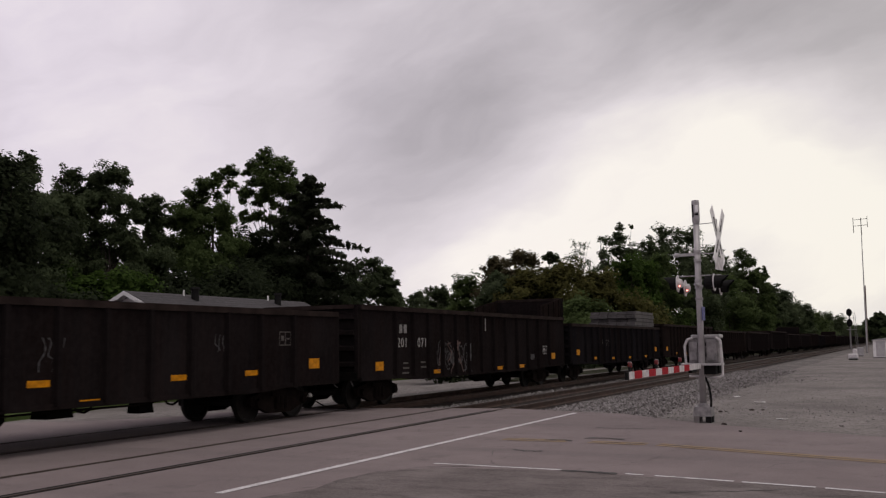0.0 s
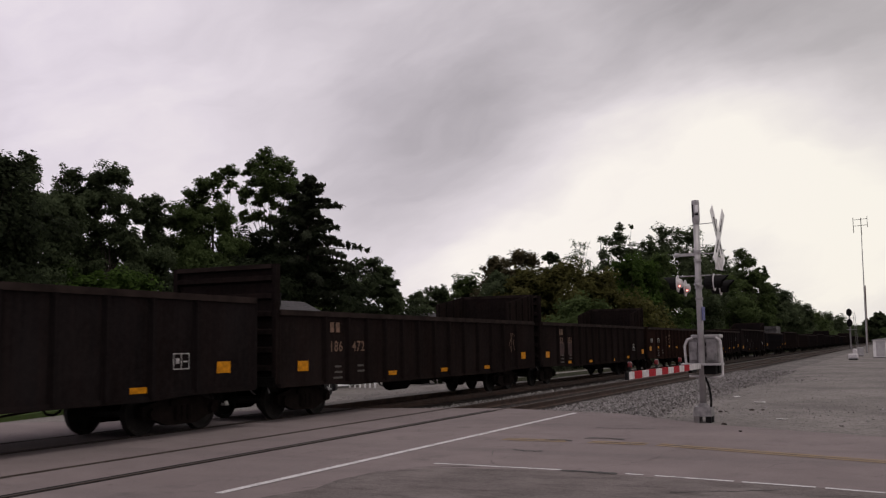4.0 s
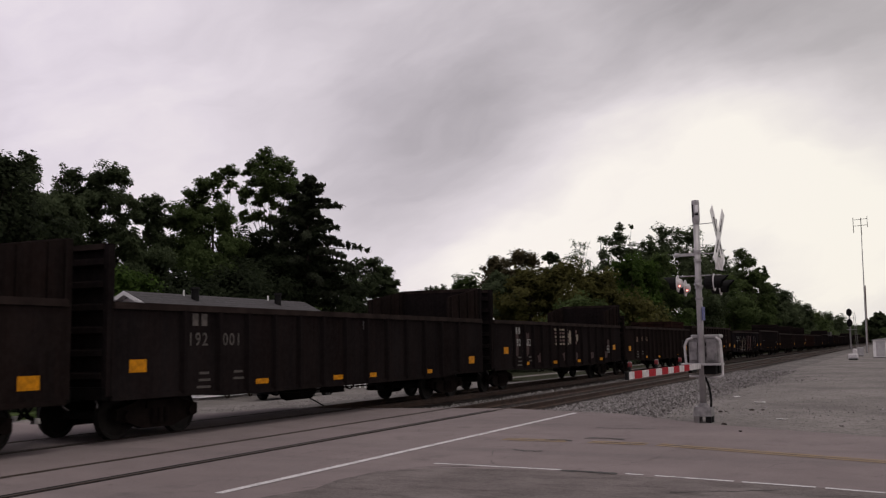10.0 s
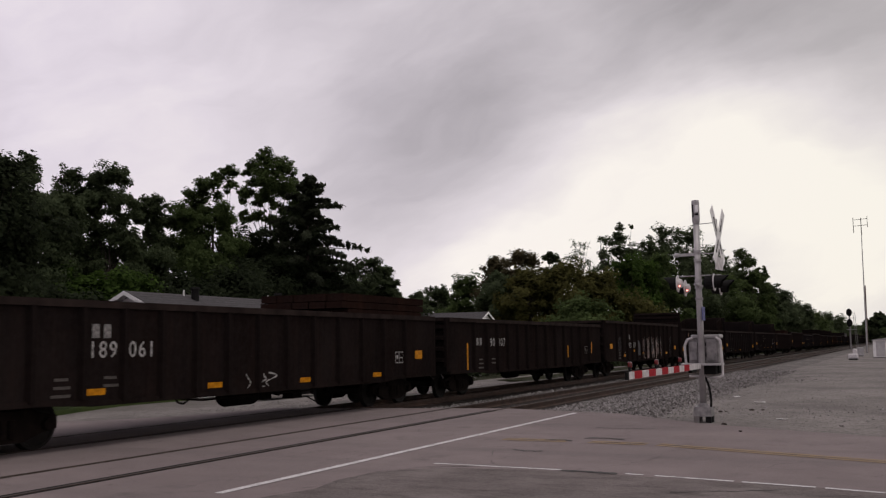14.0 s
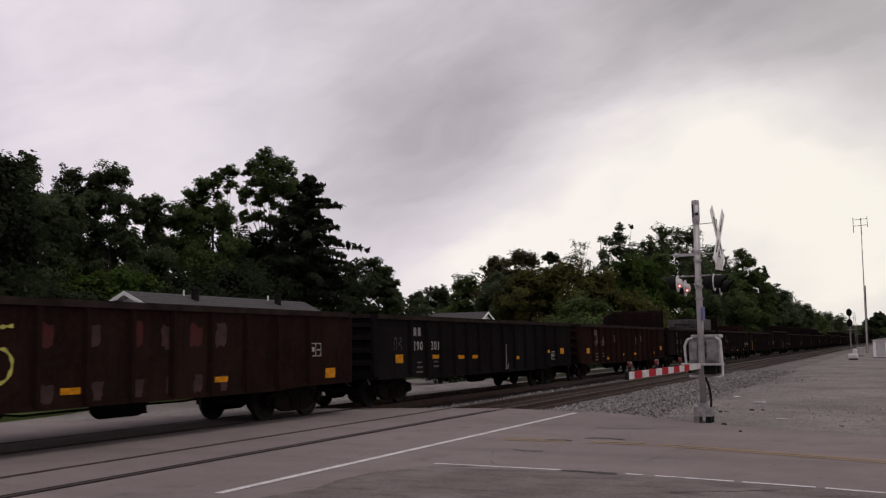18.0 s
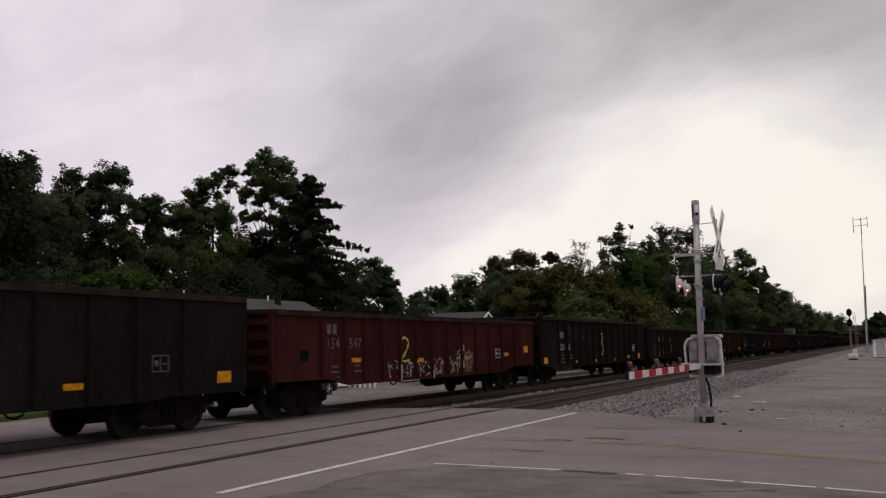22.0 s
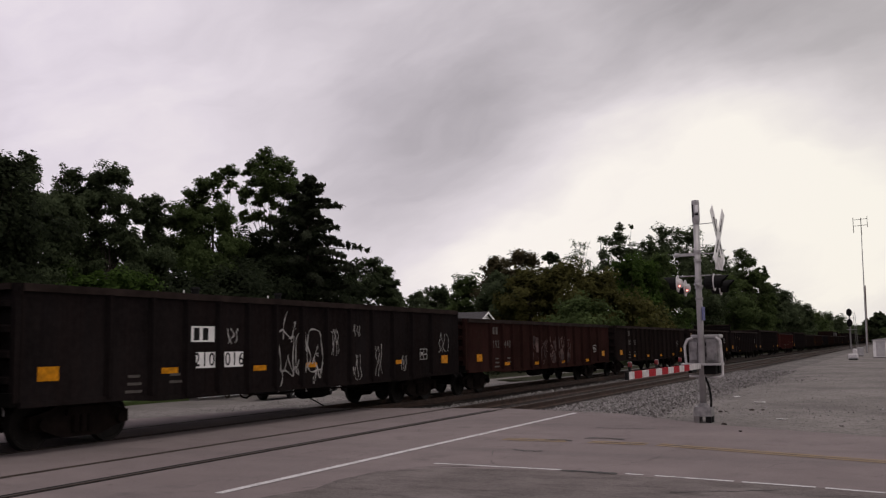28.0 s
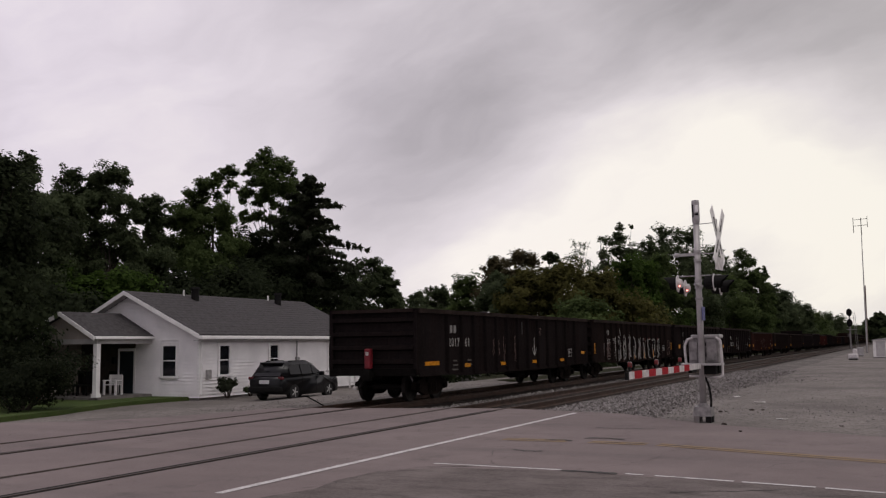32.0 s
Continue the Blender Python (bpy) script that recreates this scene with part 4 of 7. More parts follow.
def scrawl(parent, y, z, w, h, material, seed, strokes=4, width=0.035):
    """A loose handwritten tag."""
    rnd = random.Random(seed)
    bm = bmesh.new()
    for i in range(strokes):
        cx = y - w / 2 + w * (i + 0.5) / strokes
        pts = [(cx + rnd.uniform(-0.6, 0.6) * w / strokes, z + h * (0.5 - j / 4) + rnd.uniform(-0.08, 0.08) * h) for j in range(5)]
        ribbon(bm, curve_points(pts, 5), width, 0)
    part("graffiti_tag", bm, material, parent, "loose spray-painted tag", m=on_side(0, 0, 0.005))


def digit_stroke(parent, ctrl, y, z, w, h, material, width=0.07):
    y = clear_of_posts(y + w / 2, w / 2) - w / 2
    y = clear_of_posts(y + w / 2, w / 2) - w / 2
    bm = bmesh.new()
    for line in ctrl:
        ribbon(bm, curve_points([(y + u * w, z + v * h) for u, v in line], 6), width, 0)
    part("painted_numeral", bm, material, parent, "hand-painted yellow numeral", m=on_side(0, 0, 0.007))


HAND = {
    "4": [[(0.2, 1.0), (0.12, 0.5), (0.05, 0.32)], [(0.05, 0.32), (0.5, 0.36), (1.0, 0.42)], [(0.72, 0.75), (0.66, 0.3), (0.55, 0.0)]],
    "5": [[(0.9, 1.0), (0.5, 0.98), (0.15, 0.97)], [(0.15, 0.97), (0.12, 0.75), (0.1, 0.58)], [(0.1, 0.58), (0.6, 0.6), (0.9, 0.38), (0.7, 0.1), (0.1, 0.0)]],
    "3": [[(0.05, 0.95), (0.6, 1.0), (0.85, 0.8), (0.4, 0.55)], [(0.4, 0.55), (0.95, 0.42), (0.9, 0.12), (0.4, 0.0), (0.05, 0.08)]],
    "P": [[(0.1, 0.0), (0.12, 0.5), (0.1, 1.0)], [(0.1, 1.0), (0.8, 0.95), (0.85, 0.6), (0.12, 0.5)]],
    "A": [[(0.0, 0.0), (0.3, 0.6), (0.45, 1.0)], [(0.45, 1.0), (0.7, 0.5), (0.9, 0.0)], [(0.15, 0.35), (0.5, 0.4), (0.8, 0.35)]],
    "I": [[(0.5, 0.0), (0.48, 0.5), (0.5, 1.0)]],
    "D": [[(0.1, 0.0), (0.12, 0.5), (0.1, 1.0)], [(0.1, 1.0), (0.7, 0.9), (0.95, 0.5), (0.65, 0.1), (0.1, 0.0)]],
    "2": [[(0.05, 0.8), (0.4, 1.0), (0.85, 0.85), (0.7, 0.5), (0.1, 0.05)], [(0.1, 0.05), (0.5, 0.0), (1.0, 0.04)]],
}


def arrow(parent, y, z0, z1, material):
    y = clear_of_posts(y, 0.24)
    bm = bmesh.new()
    ribbon(bm, [(y, z1), (y + 0.01, (z0 + z1) / 2), (y, z0)], 0.05, 0)
    ribbon(bm, [(y - 0.22, z0 + 0.28), (y - 0.12, z0 + 0.1), (y, z0)], 0.05, 0.0005)
    ribbon(bm, [(y + 0.22, z0 + 0.28), (y + 0.12, z0 + 0.1), (y, z0)], 0.05, 0.0005)
    part("painted_arrow", bm, material, parent, "white painted downward arrow", m=on_side(0, 0, 0.006))


def dress(ob, material):
    ob.material_slots[0].link = "OBJECT"
    ob.material_slots[0].material = material


def gondola(n, paint, start, tall=False, label="", ends=""):
    """One gondola car. ends: which ends carry a raised steel extension (f, r)."""
    top = 2.80 if tall else 2.57
    car = thing("gondola_car", label, "gondola car", "cars of the freight train", pose(FAR_TRACK, start, 0))
    col = PAINT[paint]
    arched = n in (6, 14, 20)
    for s in (1, -1):
        turn = pose(s * (FACE - 0.02), 0, 0, 0, 0, 0 if s > 0 else 180)
        sh = part("side_sheet", cached(("side", top, arched), lambda: mesh_of("side_sheet", side_bm(top, arched), col)), None, car, m=turn)
        dress(sh, col)
        for y in POSTS:
            p = part("side_post", cached(("post", top, arched, abs(y) < 5.2), lambda: mesh_of("side_post", post_bm(y, top, 0.72 if abs(y) < 5.2 else 0.90 if arched else 0.785), col)), None, car,
                     m=pose(s * FACE, y, 0, 0, 0, 0 if s > 0 else 180))
            dress(p, col)
        part("top_chord", cached(("chord", top), lambda: mesh_of("top_chord", boxes((-0.07, 0.075, -HALF, HALF, top - 0.13, top, 0.012)), M_CHORD)), None, car, m=turn)
        e_top = 3.62 if ("f" if s > 0 else "r") in ends else (3.1 if s < 0 and "m" in ends else top)
        e = part("end_wall", cached(("end", e_top), lambda: mesh_of("end_wall", end_bm(e_top), col)), None, car,
                 m=pose(0, s * (HALF - 0.02), 0, 0, 0, 180 if s > 0 else 0))
        dress(e, col)
        nr = 6 if e_top > 3 else 4
        for i in range(nr):
            rib = part("end_rib", cached("end_rib", lambda: mesh_of("end_rib", end_rib_bm(), col)), None, e, m=pose(0, 0, 1.22 + (e_top - 1.38) * i / (nr - 0.6)))
            dress(rib, col)
        for k in (-1, 1):
            cp = part("corner_post", cached(("corner", e_top), lambda: mesh_of("corner_post", boxes((-0.06, 0.06, -0.13, -0.02, 0.86, e_top)), col)), None, e, m=pose(k * 1.47, 0, 0))
            dress(cp, col)
        part("end_sill", cached("end_sill", lambda: mesh_of("end_sill", boxes((-1.50, 1.50, -0.18, -0.02, 0.80, 1.02)), M_UNDER)), None, e)
        part("end_chord", cached(("end_chord", e_top), lambda: mesh_of("end_chord", boxes((-1.40, 1.40, -0.155, 0.04, e_top - 0.10, e_top + 0.003)), M_CHORD)), None, e)
        if s > 0 and "f" in ends:
            for k in (-1, 1):
                r = part("raised_end_board", cached(("raise", top), lambda: mesh_of("raised_end_board", raised_bm(2.4, 3.22, 3.6, top), col)), None, car,
                         m=pose(k * 1.45, s * (HALF - 0.05), 0, 0, 0, 0 if s > 0 else 180))
                dress(r, PAINT["brown"])
        part("coupler", cached("coupler", lambda: mesh_of("coupler", coupler_bm(), M_UNDER)), None, car, m=pose(0, s * HALF, 0, 0, 0, 0 if s > 0 else 180))
        hose = part("air_hose", cached("endhose", lambda: mesh_of("air_hose", endhose_bm(), M_UNDER)), None, car, m=pose(0, s * HALF, 0, 0, 0, 0 if s > 0 else 180))
        part("hose_coupling", cached("gladhand", lambda: mesh_of("hose_coupling", boxes((0.38, 0.50, 0.30, 0.44, 0.40, 0.50, 0.02)), M_STENCIL)), None, hose, "pale hose coupling")
        part("cut_lever", cached("lever", lambda: mesh_of("cut_lever", lever_bm(), M_SPRAYG)), None, car, m=pose(0, s * HALF, 0, 0, 0, 0 if s > 0 else 180))
        truck = part("truck", cached("bolster", lambda: mesh_of("truck", boxes((-0.95, 0.95, -0.22, 0.22, 0.44, 0.72, 0.02)), M_UNDER)), None, car, m=pose(0, s * 6.6, 0))
        for k in (1, -1):
            part("side_frame", cached("frame", lambda: mesh_of("side_frame", side_frame_bm(), M_STEEL)), None, truck, m=pose(k * 0.99, 0, 0, 0, 0, 0 if k > 0 else 180))
            w = part("wheelset", cached("wheels", lambda: mesh_of("wheelset", wheelset_bm(), M_WHEEL)), None, truck, m=pose(0, k * 0.889, WHEEL_R))
            WHEELSETS.append((w, k))
    part("underframe", cached("under", lambda: mesh_of("underframe", under_bm(), M_UNDER)), None, car)
    part("air_tank", cached("tank", lambda: mesh_of("air_tank", tank_bm(), M_UNDER, True)), None, car, m=pose(0.9, -1.6 + (n % 3) * 1.3, 0.62))
    sway = 0.4 * (n % 3)
    part("brake_rod", cached("rod", lambda: mesh_of("brake_rod", rod_bm(), M_STEEL)), None, car, m=pose(1.15, sway, 0))
    part("brake_cylinder", cached("cyl", lambda: mesh_of("brake_cylinder", boxes((-0.2, 0.2, -0.3, 0.3, 0.50, 0.78, 0.03)), M_UNDER)), None, car, m=pose(0.75, sway + 0.2, 0))
    part("brake_valve", cached("valve", lambda: mesh_of("brake_valve", boxes((-0.16, 0.16, -0.2, 0.2, 0.46, 0.76, 0.04)), M_UNDER)), None, car, m=pose(0.9, 2.2 - sway, 0))
    for y in (-2.7, 0.6, 2.9):
        part("brake_hose", cached("hose", lambda: mesh_of("brake_hose", hose_bm(), M_UNDER)), None, car, m=pose(1.0, y + sway, 0))
    CARS.append((car, start))
    return car


BIG, SMALL = (0.44, 0.24), (0.46, 0.115)


def reflectors(car, big=(), small=(), upright=()):
    for y, z in big:
        mark(car, "reflector", clear_of_posts(y, 0.22), z, *BIG, M_REFL, "yellow reflective square")
    for y, z in small:
        mark(car, "reflector", clear_of_posts(y, 0.23), z, *SMALL, M_REFL, "yellow reflective strip")
    for y, z in upright:
        mark(car, "reflector", clear_of_posts(y, 0.05), z, 0.10, 0.50, M_REFL, "yellow upright reflective strip")


def initials(car, ys, z, material, h=0.25):
    """The owner's initials as plain bars."""
    a, b = bay(sum(ys) / len(ys))
    step = min(0.27, (b - a - 0.3) / len(ys))
    for i in range(len(ys)):
        y = a + 0.25 + step * i + 0.5 * (b - a - 0.3 - step * len(ys))
        mark(car, "initial_bar", y, z, 0.17, h, M_INITIAL if material is M_STENCIL else material)


def data_lines(car, y, z, material, n=3, wide=0.42):
    """Rows of tiny weight stencils, too small to read."""
    for i in range(n):
        mark(car, "data_bar", clear_of_posts(y, 0.22) + 0.02 * (i % 2), z - 0.14 * i, wide * (0.7 + 0.3 * ((i * 7) % 3) / 2), 0.05, material)


def start_of(n):
    SHIFT = [11.84, 11.83, 11.99, 12.18, 12.38, 12.6, 12.85, 13.12, 13.34, 13.45, 13.53, 13.63, 13.83, 13.98, 14.06, 14.04, 13.91, 13.59, 13.33, 13.14, 13.13, 13.11, 13.1,
             13.03, 12.82, 12.49, 12.12, 12.46, 12.68, 12.70, 12.80]
    return SHIFT[max(0, n + 1)] - SPACING * n


STD_S = [(-4.9, 1.0), (-1.6, 0.95), (1.65, 0.93), (4.95, 0.93)]
STD_B = [(-7.5, 1.30), (7.3, 1.30)]


def build_train():
    W, D, O = M_STENCIL, M_STDIM, M_STORANGE

    def std(n, paint, tall, words, nums, ny=(-6.25, -5.1), nz=1.58, nh=0.25, iz=2.18, mat=W, imat=None, ends="", panel=(6.0, 1.45), big=STD_B, small=STD_S, upright=(), initial=(-6.1, -5.8), data=True):
        car = gondola(n, paint, start_of(n), tall, words, ends)
        for t, y in zip(nums, ny):
            numerals(car, t, y, nz, nh, mat)
        if initial:
            initials(car, initial, iz, imat or mat)
        reflectors(car, big, small, upright)
        if panel:
            frame_mark(car, panel[0], panel[1], W if n % 3 else D)
        if data:
            data_lines(car, -5.85, 1.2, D, 3)
            data_lines(car, -4.75, 1.2, D, 2)
        return car

    # cars already past the crossing when the clip begins
    tints = ["black", "brown", "black", "brown", "brown", "black", "navy", "black"]
    for n in range(-26, -1):
        k = (n * 5) % 8
        c = std(n, tints[k], n % 3 == 0, "dark weathered steel gondola car far down the line", (), ends="f" if n in (-7, -12) else "", data=False, initial=(), panel=None, big=STD_B if n > -4 else (), small=STD_S if n > -4 else ())
        if n == -2:
            timbers(c, 4.6, 0.72, 2.57, 3, M_OLDWOOD, "grey weathered timber", 0.2)
            scrawl(c, -3.0, 1.7, 1.4, 0.3, D, 4, 5)
    c = std(-1, "black", True, "black weathered gondola with white number and grey graffiti", ("201", "071"), ends="f", big=[(-7.36, 1.15), (7.0, 1.2)], small=[(-3.8, 0.9), (1.25, 0.87), (3.4, 0.88)], ny=(-6.35, -4.75), nz=1.66)
    wild(c, -3.8, -1.2, 0.75, 1.85, [M_SPRAYG, M_SPRAYG, M_SPRAYP], 21, 26, 0.05, 2)
    mark(c, "paint_tick", 0.0, 2.38, 0.06, 0.42, M_SPRAYW)
    mark(c, "door_patch", 4.6, 1.2, 0.5, 0.3, M_SPRAYG)
    c = std(0, "black", False, "black gondola with ruled white panel and yellow patches", ("184", "206"), mat=D, small=[(4.9, 1.15), (2.6, 1.13), (-0.8, 1.15), (0.3, 0.78), (-4.2, 1.1)], panel=(6.2, 1.9), nz=1.6, ny=(-5.7, -4.0))
    scrawl(c, -0.55, 1.65, 0.5, 0.6, M_SPRAYG, 7, 3)
    scrawl(c, 3.8, 1.8, 0.35, 0.35, M_SPRAYG, 8, 3)
    c = std(1, "rust", False, "rust-brown gondola with bold white number", ("581729",), ny=(-6.6,), nz=1.68, nh=0.27, initial=(-7.4, -7.1), iz=1.81, panel=(6.15, 1.73), small=[(-5.9, 1.4), (-3.0, 1.45), (-0.5, 1.37), (2.0, 0.90), (4.5, 0.95)], big=[(-7.8, 1.34), (7.4, 1.42)])
    spray(c, -3.7, -2.6, 1.3, 2.2, M_STORANGE, None, 31, 2, 0.05)
    c = std(2, "brown", False, "brown gondola with raised steel ends and a faded white number", ("192", "956"), ends="fr", ny=(-6.45, -4.75), nz=1.70, mat=O, panel=(6.2, 1.45), small=[(-4.9, 0.9), (-1.6, 0.88), (1.9, 0.86), (5.0, 0.95)], big=[(-7.7, 1.26), (8.0, 1.2)])
    for y in (-5.95, -4.75):
        mark(c, "primer_patch", y, 1.5, 0.75, 0.75, M_PATCH, "faded reddish primer patch", 0.002)
    c = std(3, "brown", False, "brown gondola with raised front end and faded lettering", ("186", "472"), ends="fr", mat=O, panel=None, big=[(-7.4, 1.25), (7.2, 1.27)], small=[(-3.0, 0.95), (0.5, 0.94), (3.8, 0.93)])
    scrawl(c, 6.1, 1.75, 0.55, 0.7, M_STORANGE, 12, 3)
    c = std(4, "black", True, "black gondola with small white number", ("200", "318"))
    mark(c, "paint_tick", 0.6, 2.2, 0.06, 0.4, M_SPRAYW)
    c = std(5, "navy", False, "black gondola covered in bright cream and pink graffiti", ("1025",), ny=(-6.36,), nz=1.5, nh=0.27, iz=2.02, initial=(-6.25, -6.0, -5.75), small=[(-3.86, 1.1), (-1.6, 1.09), (1.6, 1.09), (4.6, 1.05)], big=[(-7.4, 1.28), (7.3, 1.3)], panel=None)
    wild(c, -5.4, -4.5, 1.55, 2.15, [M_SPRAYG, M_SPRAYW], 41, 14, 0.05, 4)
    wild(c, -4.4, -0.9, 0.74, 2.1, [M_SPRAYC, M_SPRAYW, M_SPRAYC, M_STORANGE, M_SPRAYK], 42, 110, 0.06, 18, M_SPRAYK)
    wild(c, -4.4, -0.8, 0.74, 1.2, [M_SPRAYW, M_SPRAYG], 46, 46, 0.06, 14)
    spray(c, -0.6, 0.0, 0.9, 2.0, M_SPRAYG, None, 43, 1, 0.05)
    wild(c, 0.1, 2.9, 0.74, 2.3, [M_SPRAYP, M_SPRAYR], 44, 22, 0.06, 10, M_SPRAYP)
    wild(c, 4.3, 6.3, 1.1, 2.2, [M_SPRAYG, M_SPRAYP], 45, 16, 0.06, 3)
    c = std(6, "brown", True, "tall dark brown gondola with white number", ("200", "902"), ny=(-5.95, -4.85), nz=1.62, nh=0.27, iz=2.33, initial=(-5.6, -5.35), small=[(-4.5, 1.47), (-1.43, 1.26), (0.6, 1.23), (2.76, 1.29), (4.77, 1.3)], big=[(-7.1, 1.6), (7.75, 1.36)], panel=(5.64, 1.34))
    bm = bmesh.new()
    ribbon(bm, curve_points([(5.87 + 0.2 * math.sin(0.7 * k), 1.88 + 0.26 * math.cos(0.7 * k)) for k in range(10)], 4), 0.05, 0)
    ribbon(bm, curve_points([(5.90, 1.74), (6.0, 1.64), (6.1, 1.60)], 4), 0.05, 0.0005)
    part("painted_ring", bm, M_SPRAYP, c, "sprayed pale ring with a short tail", m=on_side(0, 0, 0.006))
    c = std(7, "brown", False, "brown gondola with faint orange number and low raised end", ("189", "836"), ends="m", ny=(-5.3, -4.05), nz=1.76, mat=O, initial=(-6.2, -5.95), iz=1.87, small=[(-3.9, 0.9), (-0.6, 0.86), (4.0, 0.88)], big=[(-7.5, 1.39), (7.1, 1.31)], panel=None)
    timbers(c, 4.0, 0.35, 2.57, 9, PAINT["rust"], "rusty scrap board", 0.5)
    scrawl(c, 6.0, 1.6, 0.5, 0.4, M_SPRAYG, 14, 4, 0.03)
    c = std(8, "black", False, "black gondola with raised ends, red primer patches and worn stripe emblem", ("192", "682"), ends="fr", ny=(-6.6, -5.55), nz=1.63, small=[(-5.2, 0.97), (-1.76, 0.94), (1.66, 0.93), (5.0, 0.95)], big=[(-7.2, 1.47), (7.15, 1.48)], iz=2.2, panel=(6.17, 1.4), initial=(-6.45, -6.2))
    for y in (-6.3, -5.2):
        mark(c, "primer_patch", y, 1.72, 0.75, 1.25, M_PATCH, "faded reddish primer patch", 0.002)
    mark(c, "primer_patch", 6.17, 1.62, 0.5, 0.6, M_PATCH, "faded reddish primer patch", 0.002)
    for i in range(5):
        for a, b in ((-1.85, -1.05), (-0.92, -0.10)):
            mark(c, "emblem_stripe", (a + b) / 2 + 0.03 * i, 2.28 - 0.150 * i, b - a, 0.085, M_SPRAYP if i % 2 else M_EMBLEM, "worn cream emblem stripe")
    mark(c, "emblem_patch", 0.17, 1.98, 0.42, 0.62, M_EMBLEM, "worn cream emblem wedge")
    mark(c, "emblem_patch", 0.95, 2.20, 0.60, 0.20, M_SPRAYP, "worn cream emblem band")
    mark(c, "emblem_patch", 1.18, 1.96, 0.32, 0.36, M_EMBLEM, "worn cream emblem band")
    mark(c, "emblem_patch", 0.92, 1.72, 0.62, 0.16, M_SPRAYP, "worn cream emblem band")
    for y in (-3.6, -0.5, 0.9, 3.4, 5.6):
        mark(c, "primer_patch", y, 1.15, 0.7, 0.4, M_PATCH, "faded reddish primer patch", 0.002)
    c = std(9, "black", False, "black gondola with raised ends and dim white number", ("192", "001"), ends="fr", ny=(-6.5, -5.35), nz=1.76, mat=D, small=[(-3.9, 0.96), (-0.5, 0.93), (0.65, 0.93), (4.05, 0.92)], big=[(-7.7, 1.39), (7.5, 1.2)], iz=2.28, panel=None)
    mark(c, "paint_tick", 0.5, 2.25, 0.05, 0.22, M_SPRAYG)
    c = std(10, "brown", False, "brown gondola with raised ends and faded number", ("191", "738"), ends="fr", ny=(-6.45, -5.15), nz=1.64, mat=O, small=[(-3.9, 0.86), (-1.6, 0.8), (1.8, 0.8), (4.05, 0.88)], big=[(-7.7, 1.23), (7.6, 1.17)], panel=None)
    c = std(11, "brown", True, "tall dark brown gondola with large pale graffiti", ("193", "969"), ny=(-4.15, -3.4), nz=1.42, nh=0.27, iz=1.98, initial=(-3.95, -3.7), small=[(-4.95, 1.04), (-3.05, 1.26), (-1.05, 1.11), (1.1, 1.11), (3.06, 1.1), (4.95, 1.05)], big=[(-7.4, 1.53), (7.3, 1.35)], panel=None)
    spray(c, -2.4, -1.6, 0.85, 1.85, M_SPRAYG, M_SPRAYG, 61, 1, 0.03)
    wild(c, -1.2, 3.4, 0.78, 2.05, [M_SPRAYP, M_SPRAYP, M_PINKWHITE, M_SPRAYG], 62, 70, 0.075, 12)
    scrawl(c, 5.9, 1.5, 0.9, 1.0, M_SPRAYG, 16, 5, 0.03)
    scrawl(c, -5.9, 1.5, 0.9, 0.9, M_SPRAYG, 17, 5, 0.06)
    c = std(12, "brown", False, "brown gondola with upright yellow strips and bold white number", ("190", "307"), ny=(-5.65, -4.42), nz=1.64, nh=0.27, iz=1.80, initial=(-6.65, -6.3), small=(), big=(), upright=[(-6.95, 1.5), (-6.95, 1.1), (3.5, 1.36), (6.94, 1.5)], panel=(6.1, 1.4))
    c = std(13, "brown", False, "brown gondola with white number and low raised rear end", ("189", "061"), ends="r", ny=(-5.65, -4.42), nz=1.56, nh=0.28, iz=2.03, initial=(-5.45, -5.15), small=[(-5.3, 0.96), (-1.87, 0.94), (1.59, 0.92), (4.96, 0.93)], big=[(7.3, 1.43), (-7.6, 1.35)], panel=(6.1, 1.37))
    timbers(c, 4.8, 0.4, 2.57, 10, PAINT["rust"], "rusty scrap board", 0.2)
    scrawl(c, -0.3, 0.98, 1.2, 0.3, M_SPRAYW, 18, 3, 0.04)
    c = std(14, "brown", False, "brown gondola with upright yellow strips and grey timber load", ("188", "413"), mat=D, small=(), big=[(7.2, 1.4)], upright=[(-5.3, 1.3), (-1.2, 1.3), (3.2, 1.3), (5.55, 1.25)], panel=(6.05, 1.53))
    timbers(c, 3.6, 0.66, 2.57, 11, M_OLDWOOD, "grey weathered timber", 0.3)
    c = std(15, "rust", False, "rusty mottled gondola with raised front end", ("187", "224"), ends="f", mat=O, small=[(-1.5, 1.1), (1.3, 1.1), (-4.0, 0.95), (5.2, 1.1)], big=[(-7.2, 1.35), (7.4, 1.35)], panel=None)
    for i, y in enumerate((-5.8, -4.7, -2.7, 1.6, 2.7)):
        mark(c, "primer_patch", y, 1.9 - 0.1 * (i % 2), 0.3, 0.5, M_SPRAYP if i > 2 else M_PATCH, "flaked pale paint", 0.002)
    c = std(16, "navy", False, "navy-black gondola with crisp white number and chalk arrow", ("190", "301"), ny=(-6.25, -5.1), nz=1.56, iz=2.1, small=[(-4.73, 1.35), (-2.9, 1.31), (-1.6, 1.3), (1.8, 1.2), (5.2, 1.39)], big=[(-7.1, 1.33), (7.25, 1.39)], panel=(6.2, 1.22))
    arrow(c, 0.98, 0.74, 1.7, M_SPRAYW)
    scrawl(c, -7.2, 1.75, 0.5, 0.35, M_SPRAYG, 19, 3, 0.04)
